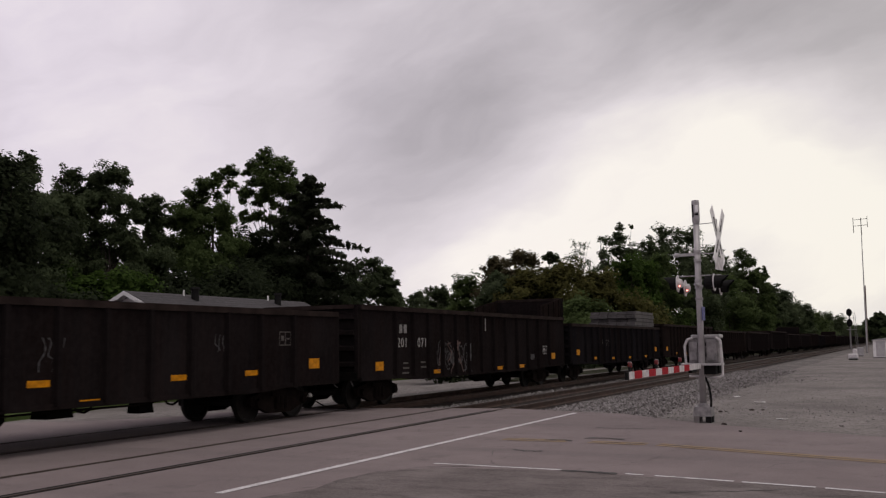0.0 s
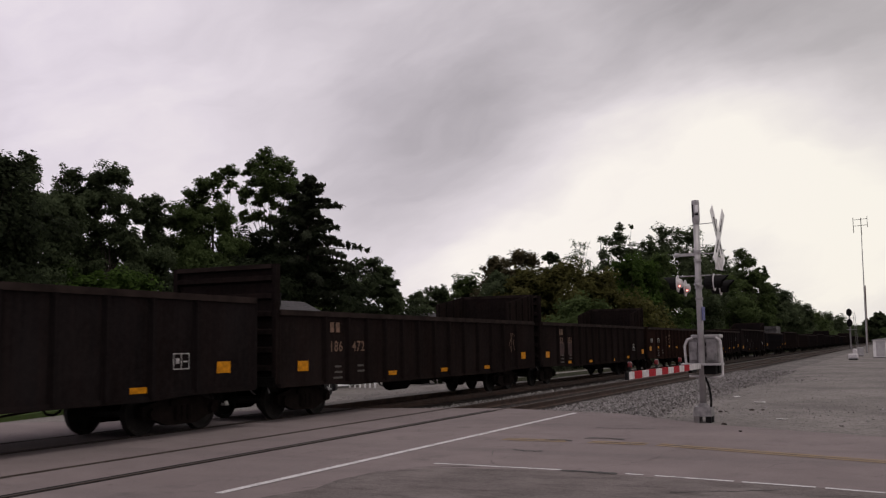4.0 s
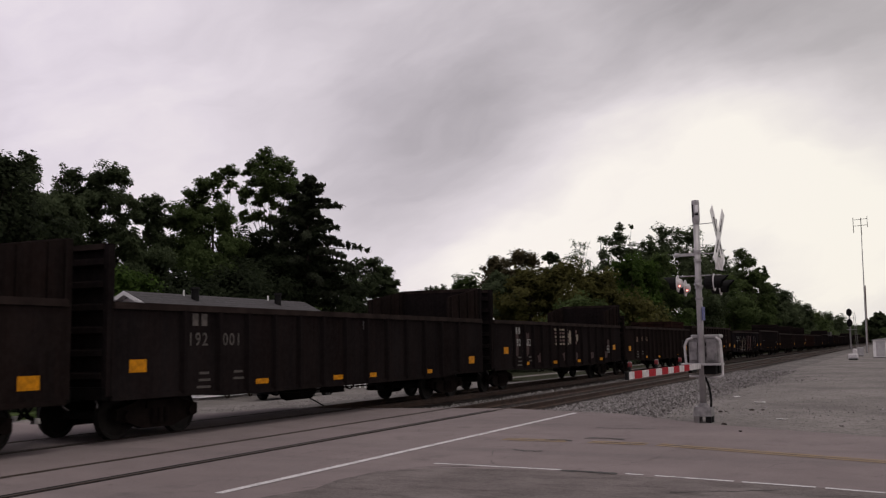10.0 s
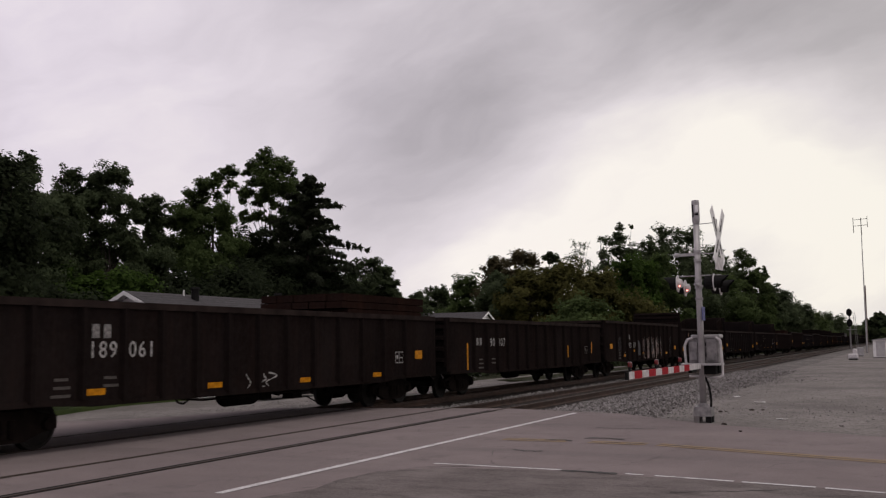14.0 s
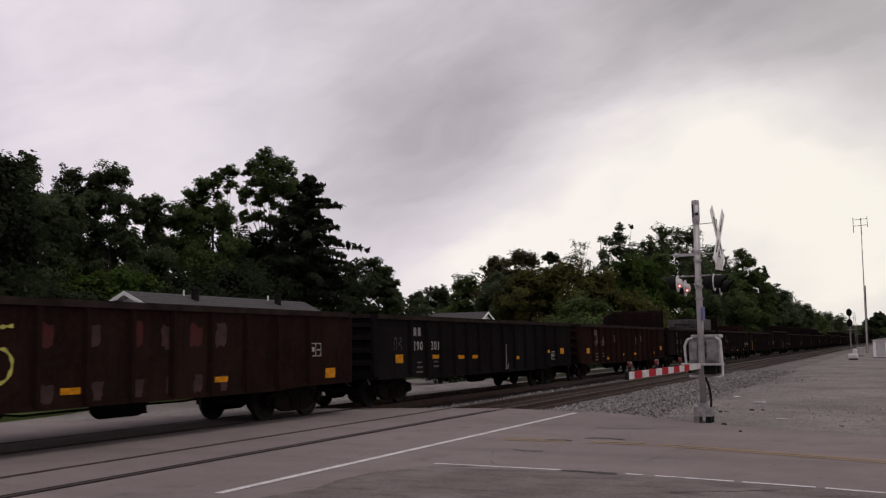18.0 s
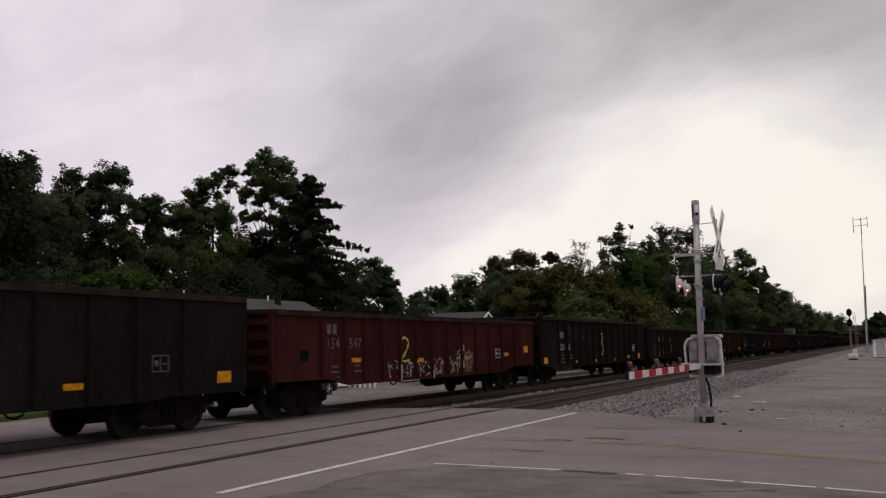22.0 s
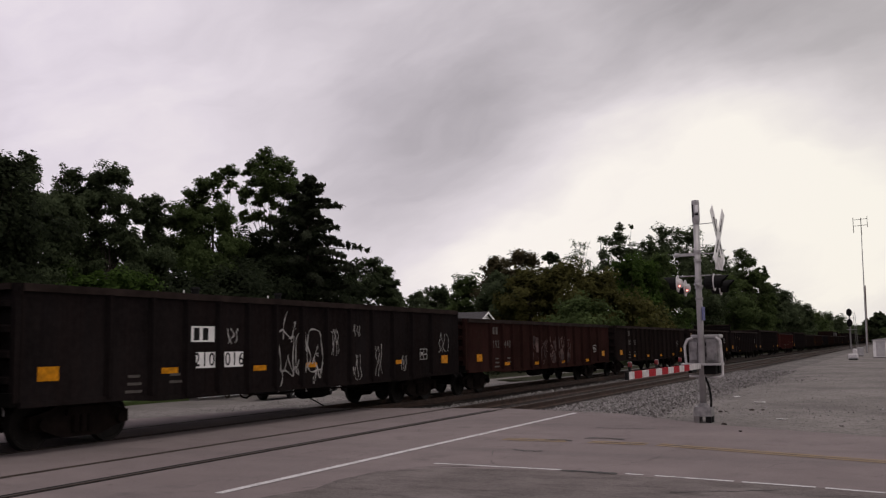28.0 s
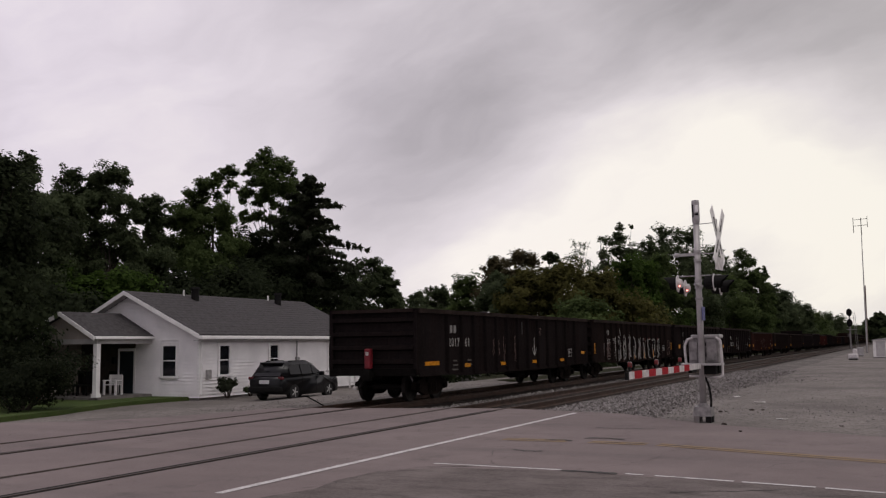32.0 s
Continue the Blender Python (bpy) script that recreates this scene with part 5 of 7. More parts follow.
    c = std(17, "rust", False, "rusty gondola with a yellow painted five and flaking paint", ("187", "508"), ny=(-6.5, -5.45), nz=1.54, small=[(-4.3, 1.02), (-0.5, 1.0), (3.2, 1.05)], big=[(-7.55, 1.28), (7.4, 1.05)], panel=(6.45, 1.63), mat=D, initial=(), data=False)
    digit_stroke(c, HAND["5"], -2.65, 1.15, 0.5, 0.95, M_CHALK)
    for i, y in enumerate((-1.35, -0.25, 0.75, 1.6, 2.4, 3.2)):
        mark(c, "primer_patch", y, 1.95, 0.4, 0.55, M_PATCH if i % 2 else M_SPRAYR, "flaked reddish paint", 0.002)
        mark(c, "primer_patch", y + 0.1, 0.98, 0.3, 0.4, M_PATCH, "flaked reddish paint", 0.002)
    c = std(18, "brown", False, "brown gondola with a yellow painted four and a white tag", ("191", "564"), ny=(-4.75, -3.7), nz=1.76, mat=O, initial=(-5.9, -5.65), iz=1.88, small=(), big=(), upright=[(-6.15, 1.35), (-2.6, 1.3), (-0.12, 1.24), (3.39, 1.22), (6.9, 1.27), (7.54, 1.29)], panel=None)
    digit_stroke(c, HAND["4"], 1.3, 0.98, 0.65, 1.0, M_CHALK)
    bm = bmesh.new()
    for k, letter in enumerate("PAID"):
        for line in HAND[letter]:
            ribbon(bm, curve_points([(1.88 + 0.22 * k + 0.19 * u, 1.36 + 0.62 * v) for u, v in line], 6), 0.045, 0)
    part("painted_word", bm, M_PINKWHITE, c, "hand-painted white word", m=on_side(0, 0, 0.007))
    scrawl(c, -7.0, 1.3, 0.9, 0.8, M_SPRAYG, 20, 5, 0.03)
    mark(c, "primer_patch", 0.7, 1.1, 0.35, 0.5, M_PATCH, "flaked reddish paint", 0.002)
    c = std(19, "black", True, "tall black gondola with a yellow painted three and chalk writing", ("201", "05"), ny=(-6.2, -5.25), nz=1.42, iz=2.06, initial=(-6.1, -5.85), small=[(-4.2, 0.9), (-1.26, 0.88), (1.77, 0.88), (4.94, 0.97)], big=[(-8.0, 1.02), (7.0, 1.0)], panel=(5.92, 1.42))
    digit_stroke(c, HAND["3"], -0.52, 1.15, 0.55, 0.98, M_CHALK)
    for i, (y, z) in enumerate(((-5.0, 2.25), (-4.1, 2.1), (-3.2, 1.95), (-2.3, 1.95), (-1.3, 1.85), (-1.1, 1.2), (-3.3, 1.35))):
        scrawl(c, y, z, 0.6, 0.3, M_SPRAYG, 80 + i, 4, 0.025)
    c = std(20, "red", False, "oxide red gondola with yellow painted two and white graffiti", ("154", "547"), ny=(-6.25, -5.1), nz=1.65, mat=D, iz=2.14, small=[(-4.8, 1.34), (-1.24, 1.27), (2.2, 1.28), (5.6, 1.34)], big=[(7.6, 1.5)], panel=(4.82, 1.38))
    digit_stroke(c, HAND["2"], -2.4, 1.25, 0.55, 0.68, M_CHALK)
    wild(c, -3.3, 0.4, 0.74, 1.28, [M_SPRAYW], 91, 22, 0.035, 0)
    wild(c, 0.8, 2.6, 0.76, 1.7, [M_SPRAYG, M_SPRAYC], 92, 18, 0.06, 3)
    mark(c, "primer_patch", -7.2, 1.5, 0.4, 0.35, M_SPRAYK, "black worn patch", 0.002)
    mark(c, "primer_patch", 1.6, 1.45, 0.5, 0.4, M_SPRAYK, "black worn patch", 0.002)
    c = std(21, "black", True, "tall black gondola with white number and ruled panel", ("293", "3"), ny=(-6.15, -5.05), nz=1.52, iz=2.22, small=[(-4.9, 1.14), (-2.1, 1.08), (1.07, 1.04), (3.95, 1.07)], big=[(-7.6, 1.1), (7.7, 1.1)], panel=(5.8, 1.42))
    c = std(22, "black", False, "black gondola with orange-tinged number", ("190", "133"), ends="m", ny=(-5.1, -3.95), nz=1.84, mat=O, iz=1.97, initial=(-6.1, -5.75), small=[(-3.7, 0.85), (1.9, 0.82), (4.0, 0.82)], big=[(-7.6, 1.19), (7.2, 1.17)], panel=(5.98, 1.69))
    c = std(23, "brown", False, "dark brown gondola with faded orange number", ("1875", "98"), ny=(-6.85, -5.55), nz=1.68, mat=O, iz=2.17, initial=(-6.65, -6.4), small=[(-4.3, 1.04), (-1.57, 1.02), (1.18, 1.0), (3.77, 1.01)], big=[(-7.9, 1.15), (7.2, 1.0)], panel=(6.1, 1.75))
    arrow(c, -0.64, 0.74, 1.05, M_SPRAYW)
    std(24, "brown", False, "dark brown gondola with ruled panel and yellow patches", ("188", "765"), mat=D, panel=(6.27, 1.6), big=[(-7.5, 1.2), (7.2, 1.2)])
    c = std(25, "maroon", False, "reddish brown gondola with streaked pale paint", ("192", "440"), mat=D, big=[(-7.4, 1.25), (7.4, 1.2)])
    wild(c, -2.4, 2.4, 0.9, 2.0, [M_PATCH, M_SPRAYP], 95, 36, 0.06, 14)
    c = std(26, "black", True, "tall black gondola with white number plates and thin white graffiti", ("210", "016"), ny=(-4.1, -3.25), nz=1.34, nh=0.26, mat=M_BLACK, initial=(-3.9, -3.65), iz=1.99, imat=M_BLACK, small=[(-4.9, 1.28), (-2.04, 1.25), (0.0, 1.27), (4.13, 1.24)], big=[(-7.8, 1.31), (7.38, 1.26)], panel=(5.94, 1.44))
    for y, z, w in ((-3.95, 1.99, 0.72), (-3.78, 1.46, 0.74), (-2.95, 1.46, 0.62)):
        mark(c, "number_panel", y, z, w, 0.32, M_WHITEP, "white painted number panel", 0.0025)
    scrawl(c, -3.0, 1.95, 0.4, 0.28, M_SPRAYW, 98, 3, 0.05)
    spray(c, -1.35, 0.5, 0.95, 2.15, M_SPRAYW, None, 96, 3, 0.045)
    for i, (y, z, w, h) in enumerate(((1.05, 1.8, 0.35, 0.6), (2.1, 2.1, 0.45, 0.3), (2.1, 1.15, 0.5, 0.65), (3.2, 1.3, 0.5, 0.8), (7.3, 1.75, 0.7, 0.6), (4.7, 1.2, 0.3, 0.4))):
        scrawl(c, y, z, w, h, M_SPRAYW, 100 + i, 4, 0.03)
    c = std(27, "black", True, "tall black gondola with large white number and small tags", ("2016", "20"), ny=(-6.5, -5.25), nz=1.56, nh=0.27, iz=2.2, initial=(-6.15, -5.85), small=[(-4.13, 0.95), (-1.12, 0.93), (2.03, 0.92), (4.94, 0.92)], big=[(-7.1, 1.4), (7.15, 1.36)], panel=(5.9, 1.35))
    scrawl(c, 4.05, 1.43, 0.6, 0.5, M_SPRAYW, 110, 5, 0.04)
    scrawl(c, 5.9, 1.75, 0.4, 0.3, M_SPRAYW, 111, 4, 0.03)
    mark(c, "door_patch", 1.4, 1.0, 0.4, 0.6, M_SPRAYG, "", 0.002)
    c = std(28, "brown", True, "tall brown gondola covered in grey and white graffiti", ("201", "775"), ny=(-6.2, -5.15), nz=1.65, iz=2.2, initial=(-6.05, -5.7), small=(), big=(), upright=[(-5.22, 1.08), (-3.04, 1.05), (-0.88, 1.05), (1.3, 1.0), (3.42, 1.02), (5.57, 1.03), (8.2, 1.45), (-8.2, 1.45)], panel=(6.05, 1.35))
    wild(c, -6.7, -5.5, 1.0, 1.75, [M_SPRAYP, M_SPRAYG], 121, 14, 0.06, 3)
    spray(c, -4.7, 1.2, 0.80, 2.0, M_SPRAYW, M_SPRAYK, 122, 6, 0.075, M_SPRAYG)
    wild(c, -4.6, 1.1, 0.76, 1.5, [M_SPRAYG, M_SPRAYP], 125, 22, 0.05, 4)
    spray(c, 1.4, 5.5, 0.80, 1.9, M_SPRAYW, M_SPRAYK, 123, 5, 0.06)
    paint_posts(c, -4.7, 5.5, 0.8, 1.9, [M_SPRAYW, M_SPRAYG, M_SPRAYK], random.Random(126))
    for y in (1.7, 2.6, 4.6):
        mark(c, "graffiti_patch", y, 1.88, 0.7, 0.2, M_SPRAYR, "dull red sprayed patch", 0.0025)
    scrawl(c, 7.5, 1.35, 0.9, 0.9, M_SPRAYP, 124, 6, 0.035)
    # last car with the end-of-train marker
    c = std(29, "black", True, "tall black gondola, last of the train, with white number", ("2017", "61"), ny=(-6.3, -5.1), nz=1.66, iz=2.2, small=[(-4.89, 1.04), (-1.69, 1.02), (1.53, 1.02), (4.76, 1.02), (7.64, 1.29)], big=(), panel=(5.8, 1.3))
    mark(c, "reflector", -7.5, 1.15, 0.95, 0.12, M_REFL, "long orange reflective strip")
    for i, (y, z, w, h) in enumerate(((-2.65, 1.6, 0.7, 0.6), (-1.7, 1.5, 0.5, 0.9), (-0.7, 1.5, 0.4, 1.0), (1.8, 2.2, 0.4, 0.3))):
        scrawl(c, y + 0.2, z, w, h, M_SPRAYP, 130 + i, 5, 0.04)
    arrow(c, 1.45, 1.27, 1.95, M_SPRAYW)
    mark(c, "paint_tick", 0.13, 2.3, 0.06, 0.45, M_SPRAYG)
    marker = part("end_marker", soft_box(-0.10, 0.10, -HALF - 0.42, -HALF - 0.24, 1.02, 1.62, 0.03), M_FLAGRED, c, "red end-of-train marker on the coupler")
    part("marker_lamp", boxes((-0.05, 0.05, -HALF - 0.44, -HALF - 0.42, 1.42, 1.52)), M_STENCIL, marker)


build_train()


# ---------------------------------------------------------------- level crossing signal
def crossing_signal():
    X, Y = -3.9, 21.07
    t = thing("crossing_signal", "silver level crossing signal mast with lowered red and white gate", "crossing signal", m=pose(X, Y, -0.06))
    for sx in (-1, 1):
        for sy in (-1, 1):
            part("foot", boxes((sx * 0.125 - 0.06, sx * 0.125 + 0.06, sy * 0.125 - 0.06, sy * 0.125 + 0.06, -0.05, 0.14)), M_PORCHF if sx < 0 else M_BLACK, t)
    base = bmesh.new()
    box(base, -0.20, 0.20, -0.20, 0.20, 0.14, 0.34, 0.02)
    tube(base, (0, 0, 0.34), (0, 0, 0.42), 0.12, 0.09, 14)
    part("base_casting", base, M_MECH, t, "grey cast mast base")
    for sx in (-1, 1):
        for sy in (-1, 1):
            b = bmesh.new()
            tube(b, (sx * 0.14, sy * 0.14, 0.32), (sx * 0.14, sy * 0.14, 0.39), 0.02, None, 6)
            part("bolt", b, M_GALV, t)
    pole = bmesh.new()
    tube(pole, (0, 0, 0.34), (0, 0, 4.40), 0.072, 0.066, 16)
    part("mast", pole, M_ALU, t, smooth=True)
    for z in (2.95, 3.55, 3.1, 2.7, 3.75):
        b = bmesh.new()
        tube(b, (0, 0, z - 0.03), (0, 0, z + 0.03), 0.085, None, 14)
        part("clamp", b, M_GALV, t)
    bell = lathe([(0.07, 4.36), (0.078, 4.40), (0.086, 4.46), (0.086, 4.86), (0.078, 4.90), (0.02, 4.91)], 16, "z")
    cap = part("bell_hood", bell, M_GALV, t, "silver bell hood on the mast top")
    part("bell_opening", soft_box(0.0, 0.075, -0.094, -0.05, 4.62, 4.78, 0.015), M_WHITEP, cap)
    # black slabs stand in for the shadow on the bell hood
    part("bell_shadow", boxes((-0.01, 0.07, -0.090, -0.05, 4.56, 4.60), (-0.066, -0.03, -0.080, -0.05, 4.52, 4.80)), M_BLACK, cap)
    # gate mechanism and its guards
    part("mechanism_box", soft_box(-0.30, 0.34, 0.12, 0.58, 1.28, 1.84, 0.03), M_MECH, t, "grey gate mechanism housing")
    part("mechanism_cover", soft_box(-0.27, -0.09, 0.07, 0.12, 1.34, 1.74, 0.02), M_MECH, t)
    part("mechanism_door", soft_box(0.09, 0.31, 0.08, 0.12, 1.33, 1.80, 0.015), M_MECH, t)
    part("hinge", boxes((0.075, 0.09, 0.07, 0.12, 1.42, 1.50), (0.075, 0.09, 0.07, 0.12, 1.66, 1.74)), M_BLACK, t)
    part("drive_shaft_box", boxes((-0.05, 0.30, -0.05, 0.30, 1.04, 1.235)), M_BLACK, t, "black drive casing under the plate")
    part("mechanism_lid", soft_box(-0.24, 0.38, 0.10, 0.60, 1.83, 1.91, 0.02), M_GALV, t)
    part("support_plate", boxes((-0.46, 0.42, -0.22, 0.42, 1.24, 1.28)), M_ALU, t)
    g = bmesh.new()
    bent(g, [(-0.36, 0.1, 1.26), (-0.38, 0.1, 1.66), (-0.32, 0.1, 1.80), (-0.20, 0.1, 1.84)], 0.028, 8)
    bent(g, [(0.30, 0.1, 1.84), (0.40, 0.1, 1.78), (0.42, 0.1, 1.3), (0.42, 0.1, 1.02), (0.36, 0.1, 0.98), (-0.30, 0.1, 1.0)], 0.028, 8)
    part("guard_rail", g, M_DISC, t, "pale bent guard bar")
    part("counterweight", boxes((-0.34, -0.26, 0.2, 0.75, 1.06, 1.26), (0.28, 0.34, 0.2, 0.75, 1.06, 1.26)), M_BLACK, t)
    arm = part("gate_arm", boxes((-0.02, 0.02, -6.35, -0.25, 1.17, 1.285)), M_DISC, t, "red and white striped gate arm")
    y = -5.95
    for i in range(5):
        part("red_stripe", boxes((-0.024, 0.024, y, y + 0.5, 1.166, 1.289)), M_REDP, arm)
        y += 0.99
    part("arm_tip", boxes((-0.023, 0.023, -6.40, -6.30, 1.167, 1.288)), M_BLACK, arm)
    for y in (-6.15, -4.3, -2.3):
        lamp = part("arm_lamp", soft_box(-0.035, 0.035, y - 0.04, y + 0.04, 1.35, 1.45, 0.025), M_LENS, arm, "small red gate lamp")
        part("lamp_bracket", boxes((-0.01, 0.01, y - 0.06, y + 0.06, 1.30, 1.37)), M_BLACK, lamp)
    w = bmesh.new()
    bent(w, [(0.06, 0.0, 0.98), (0.13, 0.0, 0.8), (0.17, 0.0, 0.5), (0.15, 0.0, 0.2)], 0.025, 8)
    part("cable_conduit", w, M_BLACK, t, "black flexible cable conduit")
    # flashing lights: a pair each way along a cross-arm
    ca = bmesh.new()
    tube(ca, (0, -0.42, 3.0), (0, 0.42, 3.0), 0.03, None, 8)
    tube(ca, (-0.40, 0, 3.21), (0.5, 0, 3.21), 0.014, None, 8)
    part("light_crossarm", ca, M_GALV, t)
    for face in (-1, 1):
        for k in (-1, 1):
            off = face * (0.36 if face < 0 else 0.40)
            disc = lathe([(0.02, 0.0), (0.185, 0.0), (0.19, 0.012), (0.185, 0.02), (0.02, 0.02)], 24)
            d = part("light_background", disc, M_DISC, t, "round light background disc", m=pose(off, k * 0.40, 3.0 - 0.03 * k, 0, 0, 0 if face > 0 else 180))
            hood = bmesh.new()
            n = 14
            ring = []
            for i in range(n + 1):
                a = math.pi * (-0.32 + 1.64 * i / n)
                reach = 0.16 + 0.16 * math.sin(max(0, min(math.pi, a)))
                ring.append((hood.verts.new((0.02, math.cos(a) * 0.15, math.sin(a) * 0.15)), hood.verts.new((reach, math.cos(a) * 0.15, math.sin(a) * 0.15))))
            for a, b in zip(ring, ring[1:]):
                hood.faces.new((a[0], b[0], b[1], a[1]))
            part("visor", hood, M_BLACK, d)
            lens = lathe([(0.13, 0.02), (0.12, 0.04), (0.06, 0.055), (0.01, 0.06)], 16)
            part("lens", lens, M_LENS, d)
            if face < 0:
                body = lathe([(0.05, -0.10), (0.09, -0.08), (0.11, -0.02), (0.11, 0.0)], 16)
                part("lamp_body", body, M_DISC, d)
                peep = lathe([(0.018, 0.0), (0.018, 0.012), (0.006, 0.016)], 10, "y")
                part("side_light", peep, M_LIT, d, "glowing red side light", m=pose(-0.05, 0.112, -0.06))
            else:
                part("lamp_body", lathe([(0.10, -0.20), (0.15, -0.16), (0.16, -0.02), (0.16, 0.0)], 16), M_BLACK, d)
    # crossbuck on its bracket
    br = bmesh.new()
    tube(br, (0, 0, 4.36), (0.44, 0, 4.38), 0.009, None, 8)
    tube(br, (0, 0, 3.70), (0.44, 0, 3.70), 0.009, None, 8)
    tube(br, (0.44, 0, 3.5), (0.44, 0, 4.45), 0.02, None, 8)
    part("bracket", br, M_GALV, t)
    for k in (-1, 1):
        blade = part("crossbuck_blade", boxes((-0.006, 0.006, -0.74, 0.74, -0.12, 0.12)), M_WHITEP, t, "white crossbuck blade", m=pose(0.47 + 0.014 * k, 0, 4.07, 0, 0, -5) @ pose(0, 0, 0, k * 52, 0, 0))
        part("letter_bar", boxes((-0.006, 0.006, -0.5, -0.12, -0.04, 0.04), (-0.006, 0.006, 0.12, 0.5, -0.04, 0.04)), M_BLACK, blade)
    part("track_count_sign", boxes((-0.005, 0.005, -0.25, 0.25, -0.14, 0.14)), M_DISC, t, "small white plate under the crossbuck", m=pose(0.46, 0, 3.46, 0, 0, -9))
    br = bmesh.new()
    box(br, -0.52, 0.0, -0.03, 0.03, 3.66, 3.72)
    tube(br, (-0.5, 0, 3.69), (-0.42, 0, 3.69), 0.05, None, 10)
    part("side_bracket", br, M_GALV, t)
    part("notice_plate", boxes((0.075, 0.085, -0.16, 0.16, 2.22, 2.52)), M_BLUE, t, "small blue notice plate")


crossing_signal()


# ---------------------------------------------------------------- things down the line
def block_signal():
    t = thing("railway_signal", "tall railway block signal with two dark heads", "railway signal", m=pose(-7.3, 177, -0.1))
    b = bmesh.new()
    tube(b, (0, 0, 0), (0, 0, 6.9), 0.15, 0.12, 10)
    part("mast", b, M_MECH, t)
    for z in (4.70, 6.50):
        oval = lathe([(0.1, 0.1), (0.52, 0.1), (0.56, 0.0), (0.52, -0.1), (0.1, -0.1)], 20, "y")
        bmesh.ops.scale(oval, vec=(0.85, 1.0, 1.2), verts=oval.verts[:])
        part("signal_head", oval, M_BLACK, t, "oval black signal background", m=pose(0, -0.2, z))
        h = bmesh.new()
        tube(h, (0, -0.3, z), (0, -0.75, z), 0.2, 0.2, 12)
        part("hood", h, M_BLACK, t)
    b = bmesh.new()
    for x in (0.9, 1.2):
        tube(b, (x, 0, 0.2), (x - 0.3, 0, 6.6), 0.03, None, 6)
    for i in range(17):
        tube(b, (0.9 - 0.016 * i, 0, 0.5 + 0.36 * i), (1.2 - 0.016 * i, 0, 0.5 + 0.36 * i), 0.02, None, 5)
    part("ladder", b, M_MECH, t)
    part("platform", boxes((-0.5, 1.1, -0.4, 0.4, 3.5, 3.56), (-0.5, 1.1, -0.4, 0.4, 5.5, 5.56)), M_GALV, t)


def radio_mast():
    t = thing("radio_mast", "slim tall radio mast with a small loop antenna", "radio mast", m=pose(-3.5, 129.3, -0.1))
    b = bmesh.new()
    for i in range(4):
        z0, z1 = i * 4.3, (i + 1) * 4.3
        tube(b, (0.04 * i, 0, z0), (0.04 * (i + 1), 0, z1), 0.10 - 0.017 * i, 0.085 - 0.017 * i, 8)
    part("pole", b, M_GALV, t)
    a = bmesh.new()
    for z in (16.2, 17.0):
        tube(a, (-0.75, 0, z), (0.9, 0, z + 0.08), 0.03, None, 6)
    tube(a, (-0.75, 0, 15.3), (-0.75, 0, 17.3), 0.035, None, 6)
    tube(a, (0.9, 0, 16.0), (0.9, 0, 17.4), 0.035, None, 6)
    tube(a, (0.16, 0, 15.0), (0.16, 0, 17.2), 0.05, None, 6)
    part("antenna", a, M_STEEL, t)
    b = bmesh.new()
    tube(b, (-0.9, 0.4, 0), (-0.75, 0.4, 8.6), 0.15, 0.12, 8)
    single("utility_pole", b, M_POLE, "brown wooden utility pole beside the radio mast", "utility pole", m=pose(-2.6, 129.6, -0.1))


def relay_shed():
    t = thing("relay_shed", "small white metal equipment shed beside the track", "equipment shed", m=pose(-0.95, 97.8, -0.1))
    part("walls", boxes((-1.15, 1.15, -1.2, 1.2, 0.15, 1.75)), M_WHITEP, t)
    r = bmesh.new()
    prism(r, [(-1.25, 1.74), (0, 1.92), (1.25, 1.74), (1.25, 1.70), (-1.25, 1.70)], -1.3, 1.3, "y")
    part("roof", r, M_GALV, t)
    part("door", boxes((-0.9, -0.1, -1.215, -1.2, 0.2, 1.6)), M_SOFFIT, t)
    part("plinth", boxes((-1.2, 1.2, -1.25, 1.25, 0, 0.15)), M_PORCHF, t)


def switch_stand():
    t = thing("track_machine", "small grey-white trackside switch machine on the gravel", "switch machine", m=pose(-3.55, 89.2, -0.1))
    part("casing", soft_box(-0.40, 0.40, -0.4, 0.4, 0.10, 0.58, 0.12), M_DISC, t)
    part("cover", soft_box(0.0, 0.34, -0.2, 0.2, 0.48, 1.0, 0.10), M_DISC, t)
    part("frame", boxes((-0.34, 0.34, -0.5, -0.38, 0, 0.16), (-0.34, 0.34, 0.38, 0.5, 0, 0.16)), M_BLACK, t)
    cab = thing("signal_cabinet", "small pale relay cabinet farther down the gravel", "cabinet", m=pose(-3.6, 108.5, -0.1))
    part("cabinet_body", soft_box(-0.35, 0.35, -0.3, 0.3, 0.1, 0.95, 0.03), M_GALV, cab)
    part("foot", boxes((-0.3, 0.3, -0.25, 0.25, 0, 0.1)), M_BLACK, cab)


block_signal()
radio_mast()
relay_shed()
switch_stand()


